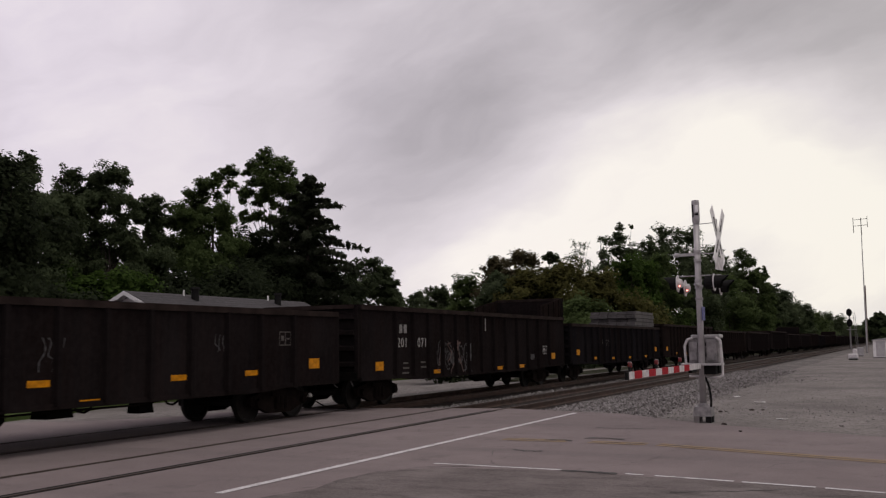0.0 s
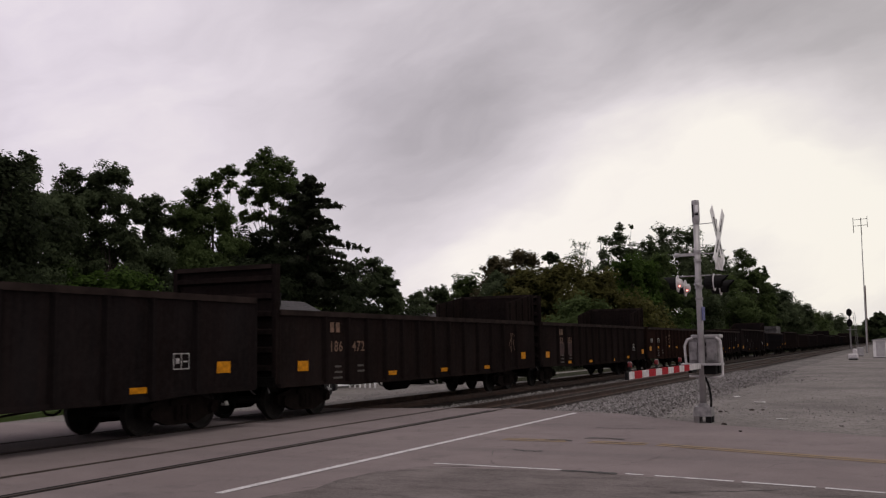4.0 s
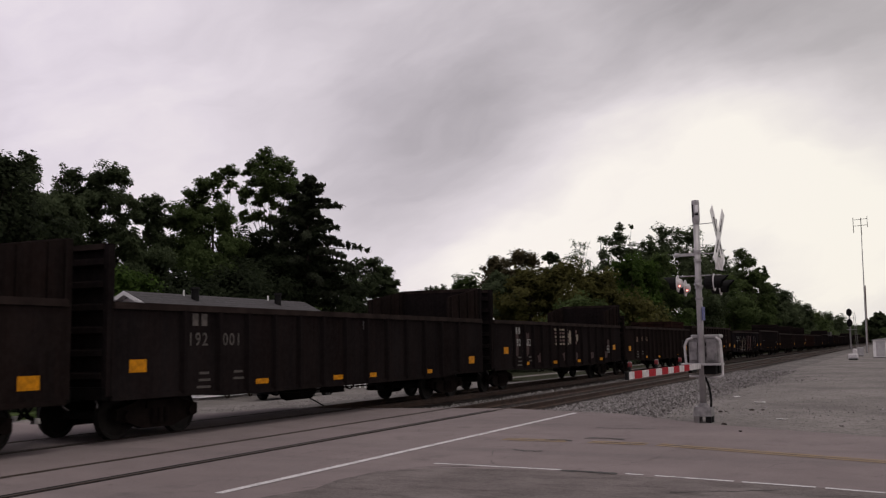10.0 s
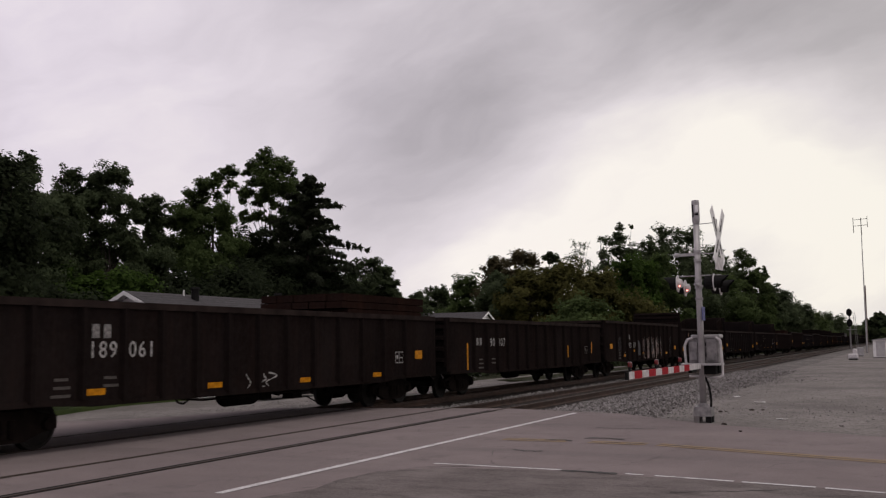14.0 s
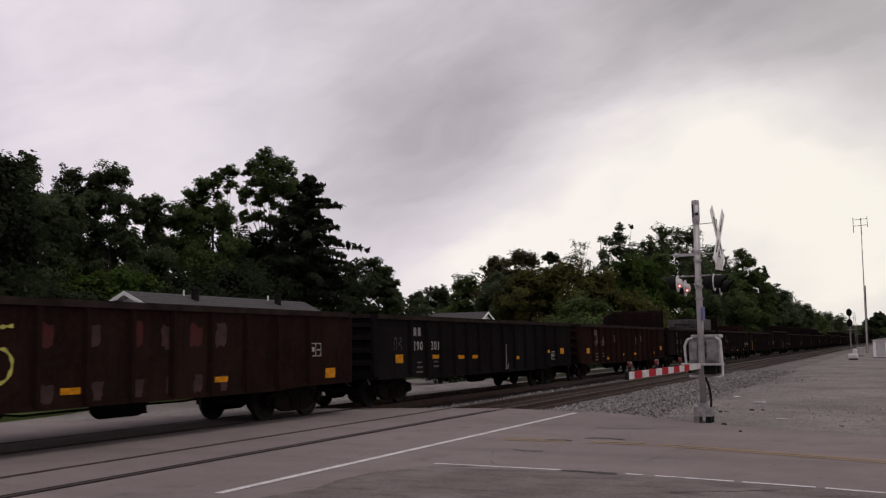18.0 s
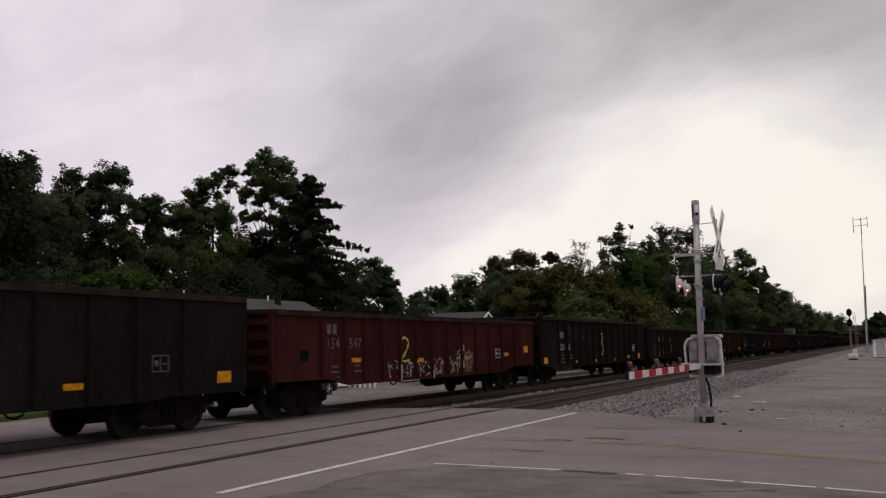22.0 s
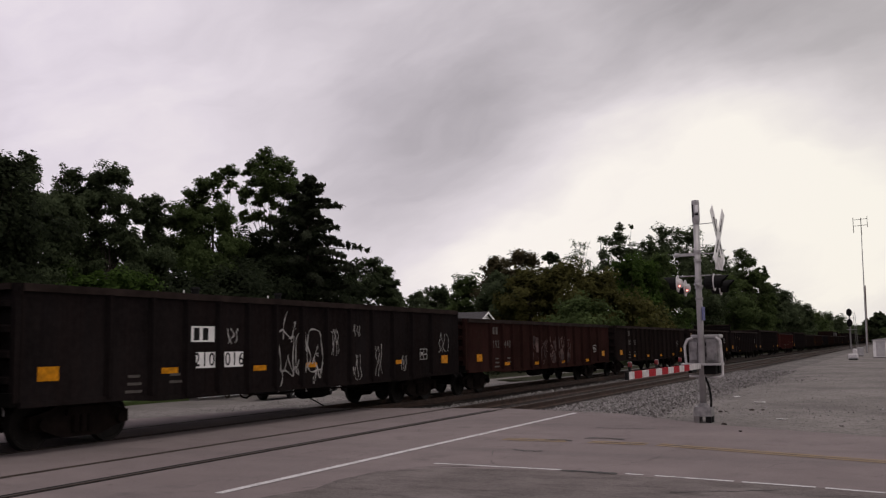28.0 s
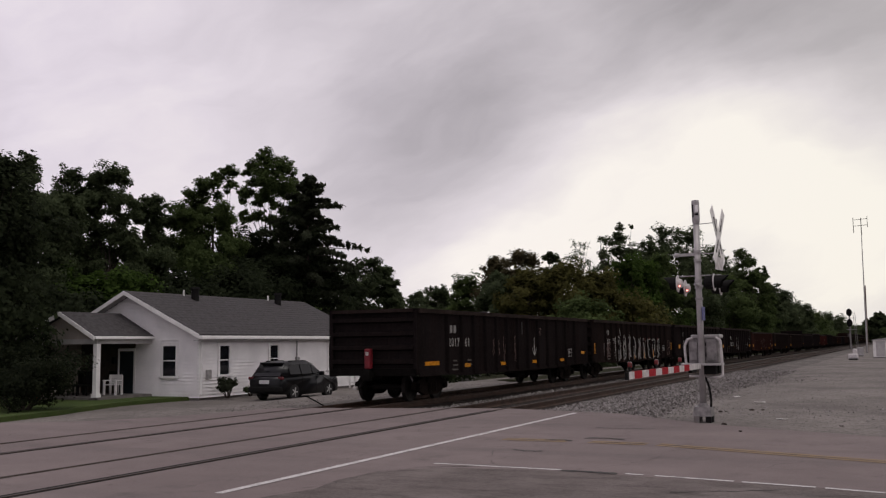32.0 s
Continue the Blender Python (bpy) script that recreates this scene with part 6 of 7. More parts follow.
# ---------------------------------------------------------------- houses
def window_unit(parent, x0, x1, z0, z1, depth_axis, wall, outward):
    """A sash window: frame boards round two dark panes. depth_axis: x or y, the wall's normal; wall: its place."""
    def slab(u0, u1, v0, v1, d0, d1):
        lo, hi = sorted((wall + outward * d0, wall + outward * d1))
        return (u0, u1, lo, hi, v0, v1) if depth_axis == "y" else (lo, hi, u0, u1, v0, v1)
    win = part("window", boxes(slab(x0 - 0.13, x1 + 0.13, z1, z1 + 0.14, 0.03, 0.075)), M_TRIM, parent, "white sash window with dark panes")
    part("window_frame", boxes(slab(x0 - 0.13, x0, z0 - 0.02, z1, 0.03, 0.07), slab(x1, x1 + 0.13, z0 - 0.02, z1, 0.03, 0.07)), M_TRIM, win)
    part("window_sill", boxes(slab(x0 - 0.18, x1 + 0.18, z0 - 0.12, z0 - 0.02, 0.03, 0.12)), M_TRIM, win)
    mid = (z0 + z1) / 2
    part("sash_rail", boxes(slab(x0, x1, mid - 0.025, mid + 0.025, 0.02, 0.05)), M_TRIM, win)
    part("pane", boxes(slab(x0, x1, z0 - 0.02, mid - 0.025, 0.012, 0.022)), M_GLASS, win)
    part("pane", boxes(slab(x0, x1, mid + 0.025, z1, 0.012, 0.022)), M_GLASS, win)


def white_house():
    h = thing("white_house", "small white clapboard house with grey shingle roof and porch", "house")
    base, eave, peak = -0.42, 2.36, 4.29
    xr, xm, xl, y0, y1 = -27.8, -31.86, -35.9, 32.6, 46.3
    core = bmesh.new()
    prism(core, [(xr - 0.03, base - 0.1), (xr - 0.03, eave), (xm, peak - 0.08), (xl, eave), (xl, base - 0.1)], y0 + 0.03, y1, "y")
    part("wall", core, M_SIDING, h)
    part("foundation", boxes((xl, xr - 0.02, y0 + 0.02, y1, base - 0.3, base - 0.04)), M_PORCHF, h)
    # clapboards on the gable, cut round the window and the door
    gw, gd = (-29.86, -29.10), (-32.46, -31.60)
    lap = 0.15
    z = base - 0.05
    while z < peak - 0.25:
        top = z + lap
        a, b = xl, xr
        if top > eave:
            k = (top - eave) / (peak - eave)
            a, b = xl + (xm - xl) * k + 0.05, xr + (xm - xr) * k - 0.05
        spans = [(a, b)]
        for lo, hi, z0, z1 in ((gw[0] - 0.13, gw[1] + 0.13, 0.4, 1.97), (xl - 0.2, gd[1] + 0.1, base, 2.16)):
            if top > z0 and z < z1:
                out = []
                for s, e in spans:
                    if s < lo < e:
                        out.append((s, lo))
                    if s < hi < e:
                        out.append((hi, e))
                    if e <= lo or s >= hi:
                        out.append((s, e))
                spans = out
        for s, e in spans:
            if e - s > 0.1:
                bm = bmesh.new()
                prism(bm, [(y0 + 0.03, z), (y0 - 0.040, z), (y0 + 0.022, top + 0.01), (y0 + 0.03, top + 0.01)], s, e, "x")
                part("siding_board", bm, M_SIDING, h)
        z += lap
    z = base - 0.05
    wins = [(33.95, 34.62, 0.42, 1.92), (37.75, 38.4, 0.42, 1.92), (43.0, 43.6, 0.42, 1.92)]
    while z < eave - 0.1:
        top = z + lap
        cuts = [y0]
        for a, b, z0, z1 in wins:
            if top > z0 and z < z1:
                cuts += [a - 0.13, b + 0.13]
        cuts.append(y1)
        for s, e in zip(cuts[::2], cuts[1::2]):
            bm = bmesh.new()
            prism(bm, [(xr - 0.03, z), (xr + 0.040, z), (xr - 0.022, top + 0.01), (xr - 0.03, top + 0.01)], s, e, "y")
            part("siding_board", bm, M_SIDING, h)
        z += lap
    window_unit(h, gw[0], gw[1], 0.51, 1.83, "y", y0 + 0.01, -1)
    for a, b, z0, z1 in wins:
        window_unit(h, a, b, 0.53, 1.80, "x", xr - 0.01, 1)
    part("corner_board", boxes((xr - 0.10, xr + 0.02, y0 - 0.022, y0 + 0.06, base - 0.05, eave)), M_TRIM, h)
    # roof slabs, ridge and rakes
    for s in (-1, 1):
        bm = bmesh.new()
        ex = xm + s * (xr - xm + 0.38)
        ez = eave - 0.14
        prism(bm, [(xm, peak), (xm, peak + 0.10), (ex, ez + 0.10), (ex, ez)] if s > 0 else [(xm, peak + 0.10), (xm, peak), (ex, ez), (ex, ez + 0.10)], y0 - 0.45, y1 + 0.3, "y")
        roof = part("roof", bm, M_SHINGLE, h, "grey asphalt shingle slope")
        # shingle courses, a little proud of one another
        n = 16
        cm = bmesh.new()
        for i in range(n):
            f0, f1 = i / n, (i + 1) / n
            xa, za = xm + (ex - xm) * f0, peak + 0.104 + (ez - peak) * f0
            xb, zb = xm + (ex - xm) * f1, peak + 0.104 + (ez - peak) * f1
            prism(cm, [(xa, za - 0.004), (xb, zb + 0.005), (xb, zb - 0.004)] if s > 0 else [(xb, zb - 0.004), (xb, zb + 0.005), (xa, za - 0.004)], y0 - 0.46, y1 + 0.31, "y")
        part("shingle_layer", cm, M_SHINGLE, roof)
        rk = bmesh.new()
        prism(rk, [(xm, peak + 0.09), (ex, ez + 0.09), (ex, ez - 0.10), (xm, peak - 0.10)] if s > 0 else [(xm, peak - 0.10), (ex, ez - 0.10), (ex, ez + 0.09), (xm, peak + 0.09)], y0 - 0.49, y0 - 0.452, "y")
        part("rake_board", rk, M_TRIM, h, "white rake board")
        sf = bmesh.new()
        prism(sf, [(xm, peak - 0.06), (ex, ez - 0.03), (ex, ez - 0.005), (xm, peak - 0.012)], y0 - 0.45, y0, "y")
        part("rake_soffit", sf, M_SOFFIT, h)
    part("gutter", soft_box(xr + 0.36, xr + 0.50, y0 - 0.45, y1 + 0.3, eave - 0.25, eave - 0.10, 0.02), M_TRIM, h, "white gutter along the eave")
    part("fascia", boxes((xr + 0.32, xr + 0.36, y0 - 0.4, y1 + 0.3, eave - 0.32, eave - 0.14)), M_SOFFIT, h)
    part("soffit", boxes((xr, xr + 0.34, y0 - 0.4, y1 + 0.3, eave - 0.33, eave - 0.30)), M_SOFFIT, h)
    dp = bmesh.new()
    tube(dp, (xr + 0.06, y0 + 0.1, base + 0.1), (xr + 0.06, y0 + 0.1, eave - 0.3), 0.04, None, 8)
    part("downpipe", dp, M_TRIM, h)
    for y in (36.3, 43.2):
        v = bmesh.new()
        tube(v, (xm + 0.6, y, 4.0), (xm + 0.6, y, 4.66), 0.19, 0.19, 12)
        tube(v, (xm + 0.6, y, 4.62), (xm + 0.6, y, 4.74), 0.24, 0.20, 12)
        part("roof_vent", v, M_BLACK, h, "dark round roof vent")
        v = bmesh.new()
        tube(v, (xm + 0.15, y - 0.32, 4.3), (xm + 0.15, y - 0.32, 4.60), 0.045, None, 8)
        part("vent_pipe", v, M_WHITEP, h)
    part("door", boxes((gd[0], gd[1], y0 - 0.03, y0 + 0.04, base + 0.12, 1.62)), M_DOOR, h, "dark front door")
    part("door_frame", boxes((gd[0] - 0.1, gd[0], y0 - 0.04, y0 + 0.03, base + 0.1, 1.74), (gd[1], gd[1] + 0.1, y0 - 0.04, y0 + 0.03, base + 0.1, 1.74), (gd[0], gd[1], y0 - 0.04, y0 + 0.03, 1.62, 1.74)), M_TRIM, h)
    part("electric_meter", soft_box(xr + 0.02, xr + 0.18, 33.0, 33.25, 0.35, 0.75, 0.02), M_GALV, h, "grey electric meter box")
    cb = bmesh.new()
    tube(cb, (xr + 0.06, 40.0, 0.6), (xr + 0.06, 40.0, eave - 0.3), 0.035, None, 6)
    box(cb, xr + 0.02, xr + 0.16, 39.9, 40.1, 0.75, 1.2)
    part("service_conduit", cb, M_GALV, h)
    # porch on the gable side
    px, pr, pl, pf, pz, pk = -30.60, -32.46, -34.9, 29.4, 2.29, 3.28
    part("porch_floor", boxes((pl, px + 0.1, pf, y0, base - 0.1, base + 0.12)), M_PORCHF, h)
    for s, ex in ((1, px + 0.20), (-1, pl - 0.2)):
        bm = bmesh.new()
        prism(bm, [(pr, pk), (pr, pk + 0.09), (ex, pz), (ex, pz - 0.09)], pf - 0.35, y0 - 0.02, "y")
        part("porch_roof", bm, M_SHINGLE, h)
        rk = bmesh.new()
        prism(rk, [(pr, pk + 0.08), (ex, pz - 0.01), (ex, pz - 0.20), (pr, pk - 0.11)], pf - 0.39, pf - 0.352, "y")
        part("porch_rake", rk, M_TRIM, h)
    part("porch_gutter", soft_box(px + 0.18, px + 0.29, pf - 0.35, y0 - 0.02, pz - 0.14, pz - 0.02, 0.02), M_TRIM, h)
    gb = bmesh.new()
    prism(gb, [(pl, pz - 0.12), (px, pz - 0.12), (pr, pk - 0.06)], pf - 0.06, pf, "y")
    part("porch_gable", gb, M_AWAY, h, "tan boarded porch gable")
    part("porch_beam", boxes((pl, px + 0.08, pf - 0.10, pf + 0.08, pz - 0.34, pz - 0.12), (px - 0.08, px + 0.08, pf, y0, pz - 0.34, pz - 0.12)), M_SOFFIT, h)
    for x in (px, pl + 0.1):
        p = part("porch_post", soft_box(x - 0.11, x + 0.11, pf - 0.11, pf + 0.11, base + 0.12, pz - 0.34, 0.01), M_TRIM, h, "white square porch post")
        part("post_base", boxes((x - 0.14, x + 0.14, pf - 0.14, pf + 0.14, base + 0.12, base + 0.26)), M_TRIM, p)
    # wall added on the left to keep side light out of the porch
    part("porch_side_wall", boxes((pl - 0.1, pl, pf, y0, base, pz - 0.1)), M_AWAY, h)
    part("porch_screen", boxes((pl, -33.3, pf + 0.25, pf + 0.32, base, pz - 0.34)), M_AWAY, h, "tan boarded end of the porch")
    part("porch_wall", boxes((pl, gd[0] - 0.1, y0 - 0.02, y0 + 0.03, base + 0.12, pz - 0.14), (gd[0] - 0.1, gd[1] + 0.1, y0 - 0.02, y0 + 0.03, 1.75, pz - 0.14)), M_PORCHW, h, "dark brown boards at the back of the porch")
    part("wall_lantern", soft_box(-32.85, -32.66, y0 - 0.16, y0 - 0.02, 1.05, 1.38, 0.03), M_BLACK, h, "dark wall lantern beside the door")
    part("mail_box", soft_box(-33.0, -32.62, y0 - 0.16, y0 - 0.02, 0.42, 0.72, 0.03), M_BLACK, h, "dark mail box beside the door")
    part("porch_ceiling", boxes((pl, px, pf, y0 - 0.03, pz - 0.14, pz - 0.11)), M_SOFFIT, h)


white_house()


def bench():
    t = thing("bench", "white slatted garden bench on the porch", "bench", m=pose(-31.56, 31.3, -0.30, 0, 0, 8))
    for x in (-0.30, 0.30):
        part("leg", boxes((x - 0.04, x + 0.04, -0.25, -0.17, 0, 0.62)), M_TRIM, t)
        part("leg", boxes((x - 0.04, x + 0.04, 0.17, 0.25, 0, 0.86)), M_TRIM, t)
        part("armrest", boxes((x - 0.05, x + 0.05, -0.28, 0.17, 0.62, 0.66)), M_TRIM, t)
    for y in (-0.2, -0.07, 0.06):
        part("seat_slat", boxes((-0.34, 0.34, y - 0.055, y + 0.055, 0.43, 0.46)), M_TRIM, t)
    for z in (0.53, 0.64, 0.75, 0.84):
        part("back_slat", boxes((-0.34, 0.34, 0.19, 0.215, z - 0.05, z + 0.05)), M_TRIM, t)


bench()


def porch_chair(x, y, turn):
    t = thing("porch_chair", "dark wooden chair standing on the porch", "chair", "porch chairs", pose(x, y, -0.30, 0, 0, turn))
    part("seat", soft_box(-0.28, 0.28, -0.28, 0.28, 0.38, 0.46, 0.02), M_BLACK, t)
    part("backrest", soft_box(-0.28, 0.28, 0.24, 0.30, 0.46, 1.05, 0.02), M_BLACK, t)
    for sx in (-0.24, 0.24):
        for sy in (-0.24, 0.24):
            part("leg", boxes((sx - 0.03, sx + 0.03, sy - 0.03, sy + 0.03, 0, 0.38)), M_BLACK, t)


porch_chair(-32.5, 30.6, 10)
porch_chair(-33.4, 30.9, -15)
pot = thing("flower_pot", "red glazed flower pot with pale rim", "flower pot", m=pose(-33.5, 28.9, -0.42))
part("pot", lathe([(0.12, 0.0), (0.20, 0.30), (0.22, 0.36), (0.18, 0.36)], 16, "z"), M_REDP, pot)
part("rim", lathe([(0.20, 0.36), (0.23, 0.38), (0.22, 0.42), (0.10, 0.42)], 16, "z"), M_WHITEP, pot)


def far_house():
    h = thing("grey_roofed_house", "white house with grey roof behind the tracks", "house")
    x0, x1, y0, ym, y1, e, p = -48.0, -34.4, 75.6, 80.0, 84.4, 2.5, 4.62
    b = bmesh.new()
    prism(b, [(y0, -0.5), (y1, -0.5), (y1, e), (ym, p), (y0, e)], x0, x1, "x")
    part("wall", b, M_SIDING, h)
    for s in (-1, 1):
        ey = ym + s * 4.9
        b = bmesh.new()
        prism(b, [(ym, p + 0.01), (ym, p + 0.13), (ey, e - 0.12), (ey, e - 0.24)], x0 - 0.3, x1 + 0.3, "x")
        part("roof", b, M_SHINGLE, h)
        b = bmesh.new()
        prism(b, [(ym, p + 0.12), (ym, p - 0.06), (ey, e - 0.31), (ey, e - 0.13)], x1 + 0.301, x1 + 0.34, "x")
        part("rake_board", b, M_TRIM, h, "white rake board")
    part("gable_vent", boxes((x1 + 0.001, x1 + 0.03, ym - 0.35, ym + 0.35, p - 1.1, p - 0.6)), M_SOFFIT, h)
    for x in (-46, -42, -38):
        window_unit(h, x, x + 0.9, 0.7, 2.0, "y", y0, -1)
    for y in (77.6, 81.6):
        window_unit(h, y, y + 0.9, 0.7, 2.0, "x", x1, 1)


far_house()


def suv():
    t = thing("parked_suv", "dark charcoal sport utility car parked on the gravel", "car", m=pose(-24.7, 35.5, -0.60, 0, 0, 0))
    # side outline, front towards +y
    low = [(-2.28, 0.55), (-2.30, 0.92), (-2.24, 1.02), (-1.35, 1.06), (0.70, 1.06), (0.95, 1.04), (2.0, 0.92), (2.25, 0.80), (2.30, 0.55), (2.24, 0.28), (1.80, 0.24),
           (1.75, 0.40), (1.60, 0.62), (1.36, 0.71), (1.10, 0.62), (0.95, 0.40), (0.90, 0.22), (-0.92, 0.22), (-0.96, 0.40), (-1.10, 0.62), (-1.35, 0.71), (-1.60, 0.62), (-1.76, 0.40), (-1.80, 0.26), (-2.22, 0.32)]
    bm = bmesh.new()
    prism(bm, low, -0.92, 0.92, "x")
    for v in bm.verts:
        k = max(0, abs(v.co.y) - 1.6) / 0.7
        v.co.x *= 1 - 0.13 * k * k
        if v.co.z > 0.98:
            v.co.x *= 0.96
    body = part("body", bm, M_SUV, t, "charcoal metallic body shell", True)
    roof = [(-2.12, 1.02), (-1.92, 1.40), (-1.66, 1.64), (-0.9, 1.70), (-0.1, 1.68), (0.25, 1.58), (1.0, 1.04)]
    bm = bmesh.new()
    prism(bm, roof, -0.84, 0.84, "x")
    for v in bm.verts:
        if v.co.z > 1.3:
            v.co.x *= 0.80
    part("cabin", bm, M_SUV, t, "", True)
    for s in (-1, 1):
        for a in ([(-1.62, 1.12), (-0.82, 1.12), (-0.82, 1.55), (-1.45, 1.54), (-1.62, 1.40)], [(-0.74, 1.12), (0.05, 1.12), (0.02, 1.56), (-0.74, 1.56)], [(0.12, 1.12), (0.72, 1.12), (0.22, 1.48), (0.12, 1.52)]):
            g = bmesh.new()
            vs = [g.verts.new((s * (0.90 - 0.36 * max(0, z - 1.06)), y, z)) for y, z in a]
            r = bmesh.ops.extrude_face_region(g, geom=[g.faces.new(vs)])
            for v in [e for e in r["geom"] if isinstance(e, bmesh.types.BMVert)]:
                v.co.x -= s * 0.02
            part("side_window", g, M_CARGLASS, t)
        lamp = part("tail_lamp", soft_box(s * 0.78 - 0.12, s * 0.78 + 0.12, -2.275, -2.12, 0.90, 1.04, 0.03), M_TAIL, t, "red tail lamp")
        part("mirror", soft_box(s * 1.0 - 0.10, s * 1.0 + 0.10, 0.55, 0.72, 1.02, 1.20, 0.03), M_SUV, t)
        part("roof_rail", boxes((s * 0.60 - 0.02, s * 0.60 + 0.02, -1.4, -0.1, 1.67, 1.715)), M_BLACK, t)
        part("door_seam", boxes((s * 0.921 - 0.003, s * 0.921 + 0.003, -0.79, -0.77, 0.36, 1.05), (s * 0.921 - 0.003, s * 0.921 + 0.003, 0.30, 0.32, 0.36, 1.05)), M_BLACK, t)
        for y in (-1.35, 1.36):
            w = part("wheel", lathe([(0.22, -0.11), (0.33, -0.115), (0.355, -0.08), (0.355, 0.08), (0.33, 0.115), (0.22, 0.11)], 24), M_TYRE, t, "", False, pose(s * 0.80, y, 0.355))
            rim = lathe([(0.03, 0.10), (0.08, 0.10), (0.10, 0.085), (0.22, 0.075), (0.23, 0.10)], 20)
            for i in range(5):
                a = 2 * math.pi * i / 5
                tube(rim, (0.10, 0, 0), (0.105, 0.21 * math.cos(a), 0.21 * math.sin(a)), 0.035, 0.028, 6)
            part("rim", rim, M_ALLOY, w, "silver alloy rim", m=pose(0, 0, 0, 0, 0, 0 if s > 0 else 180))
    g = bmesh.new()
    prism(g, [(-2.12, 1.06), (-2.14, 1.06), (-1.74, 1.56), (-1.72, 1.56)], -0.68, 0.68, "x")
    part("rear_window", g, M_CARGLASS, t)
    part("rear_bumper", soft_box(-0.86, 0.86, -2.36, -2.15, 0.38, 0.62, 0.06), M_BLACK, t)
    part("number_plate", boxes((-0.26, 0.26, -2.345, -2.33, 0.74, 0.90)), M_PLATE, t, "pale number plate with plain bars")
    part("spoiler", soft_box(-0.60, 0.60, -1.86, -1.60, 1.58, 1.65, 0.02), M_SUV, t)


suv()


# ---------------------------------------------------------------- trees
def leaf_mesh(name, blobs, count, size, material, seed, droop=0.0, flat=0.82, sprays=9):
    """Many small leaf blades gathered in uneven clumps, facing out of their clump and up."""
    rng = np.random.default_rng(seed)
    B0 = np.array(blobs)
    # every clump breaks up into sprays of different reach
    sub = []
    for b in B0:
        for _ in range(sprays):
            v = rng.normal(size=3)
            v /= np.linalg.norm(v)
            v[2] = v[2] * 0.8 + 0.15
            sub.append((*(b[:3] + v * b[3] * rng.uniform(0.2, 1.0)), b[3] * rng.uniform(0.26, 0.60)))
    B0 = np.array(sub)
    vol = B0[:, 3] ** 2
    pick = rng.choice(len(B0), count, p=vol / vol.sum())
    B = B0[pick]
    d = rng.normal(size=(count, 3))
    d /= np.linalg.norm(d, axis=1)[:, None]
    r = B[:, 3] * (0.1 + 0.95 * rng.random(count) ** 0.5)
    r = r * np.where(rng.random(count) < 0.12, 1.3, 1.0)
    c = B[:, :3] + d * r[:, None] * np.array([1, 1, flat])
    mid = B0[:, :3].mean(0)
    out = c - mid
    out /= np.linalg.norm(out, axis=1)[:, None] + 1e-6
    n = d * 0.3 + out * 0.5 + rng.normal(size=(count, 3)) * 0.35 + np.array([0, 0, 0.55])
    n /= np.linalg.norm(n, axis=1)[:, None]
    u = np.cross(n, rng.normal(size=(count, 3)))
    u /= np.linalg.norm(u, axis=1)[:, None]
    w = np.cross(n, u)
    u[:, 2] -= droop
    s = size * rng.uniform(0.6, 1.4, count)[:, None]
    p = np.stack([c - u * s * 0.6, c - w * s * 0.38, c + u * s * 0.6, c + w * s * 0.38], 1).reshape(-1, 3)
    p = p[np.arange(4 * count).reshape(-1, 4)[:, ::-1].ravel()]
    me = bpy.data.meshes.new(name)
    me.vertices.add(len(p))
    me.vertices.foreach_set("co", p.ravel())
    me.loops.add(4 * count)
    me.loops.foreach_set("vertex_index", np.arange(4 * count, dtype=np.int32))
    me.polygons.add(count)
    me.polygons.foreach_set("loop_start", np.arange(0, 4 * count, 4, dtype=np.int32))
    me.update(calc_edges=True)
    me.materials.append(material)
    return me


def crown_blobs(rnd, h, r, base, n, spread=1.0):
    """Clump centres of a broadleaf crown: limbs that reach up and out."""
    out = []
    for i in range(n):
        f = (i + 0.5) / n
        z = base + (h - base) * (0.12 + 0.80 * f)
        wide = r * math.sin(math.pi * min(1, 0.18 + 0.78 * f)) ** 0.7
        a = i * 2.4 + rnd.uniform(-0.5, 0.5)
        q = wide * rnd.uniform(0.25, 1.05) * spread
        s = r * rnd.uniform(0.28, 0.54)
        out.append((q * math.cos(a), q * math.sin(a), min(z + rnd.uniform(-0.06, 0.06) * h, h - s * 0.8), s))
    for k in range(4):
        s = r * rnd.uniform(0.14, 0.24)
        out.append((rnd.uniform(-0.55, 0.55) * r, rnd.uniform(-0.55, 0.55) * r, h - s * 1.3 - (0.3 * r * rnd.random() if k else 0), s))
    return out


def trunk_mesh(rnd, blobs, h, base, thick):
    bm = bmesh.new()
    top = Vector((0, 0, h * 0.72))
    pts = [Vector((0, 0, -0.6)), Vector((rnd.uniform(-.2, .2), rnd.uniform(-.2, .2), base * 0.6)), Vector((rnd.uniform(-.4, .4), rnd.uniform(-.4, .4), h * 0.45)), top]
    rad = [thick, thick * 0.8, thick * 0.55, thick * 0.2]
    for a, b, ra, rb in zip(pts, pts[1:], rad, rad[1:]):
        tube(bm, a, b, ra, rb, 8, False)
    for x, y, z, s in blobs:
        f = rnd.uniform(0.35, 0.6)
        o = pts[1].lerp(pts[3], f)
        o.z = min(o.z, z - 0.3)
        e = Vector((x, y, z))
        m = o.lerp(e, 0.5) + Vector((rnd.uniform(-.3, .3), rnd.uniform(-.3, .3), 0.3))
        tube(bm, o, m, thick * 0.24, thick * 0.12, 5, False)
        tube(bm, m, e, thick * 0.12, thick * 0.03, 5, False)
    return bm


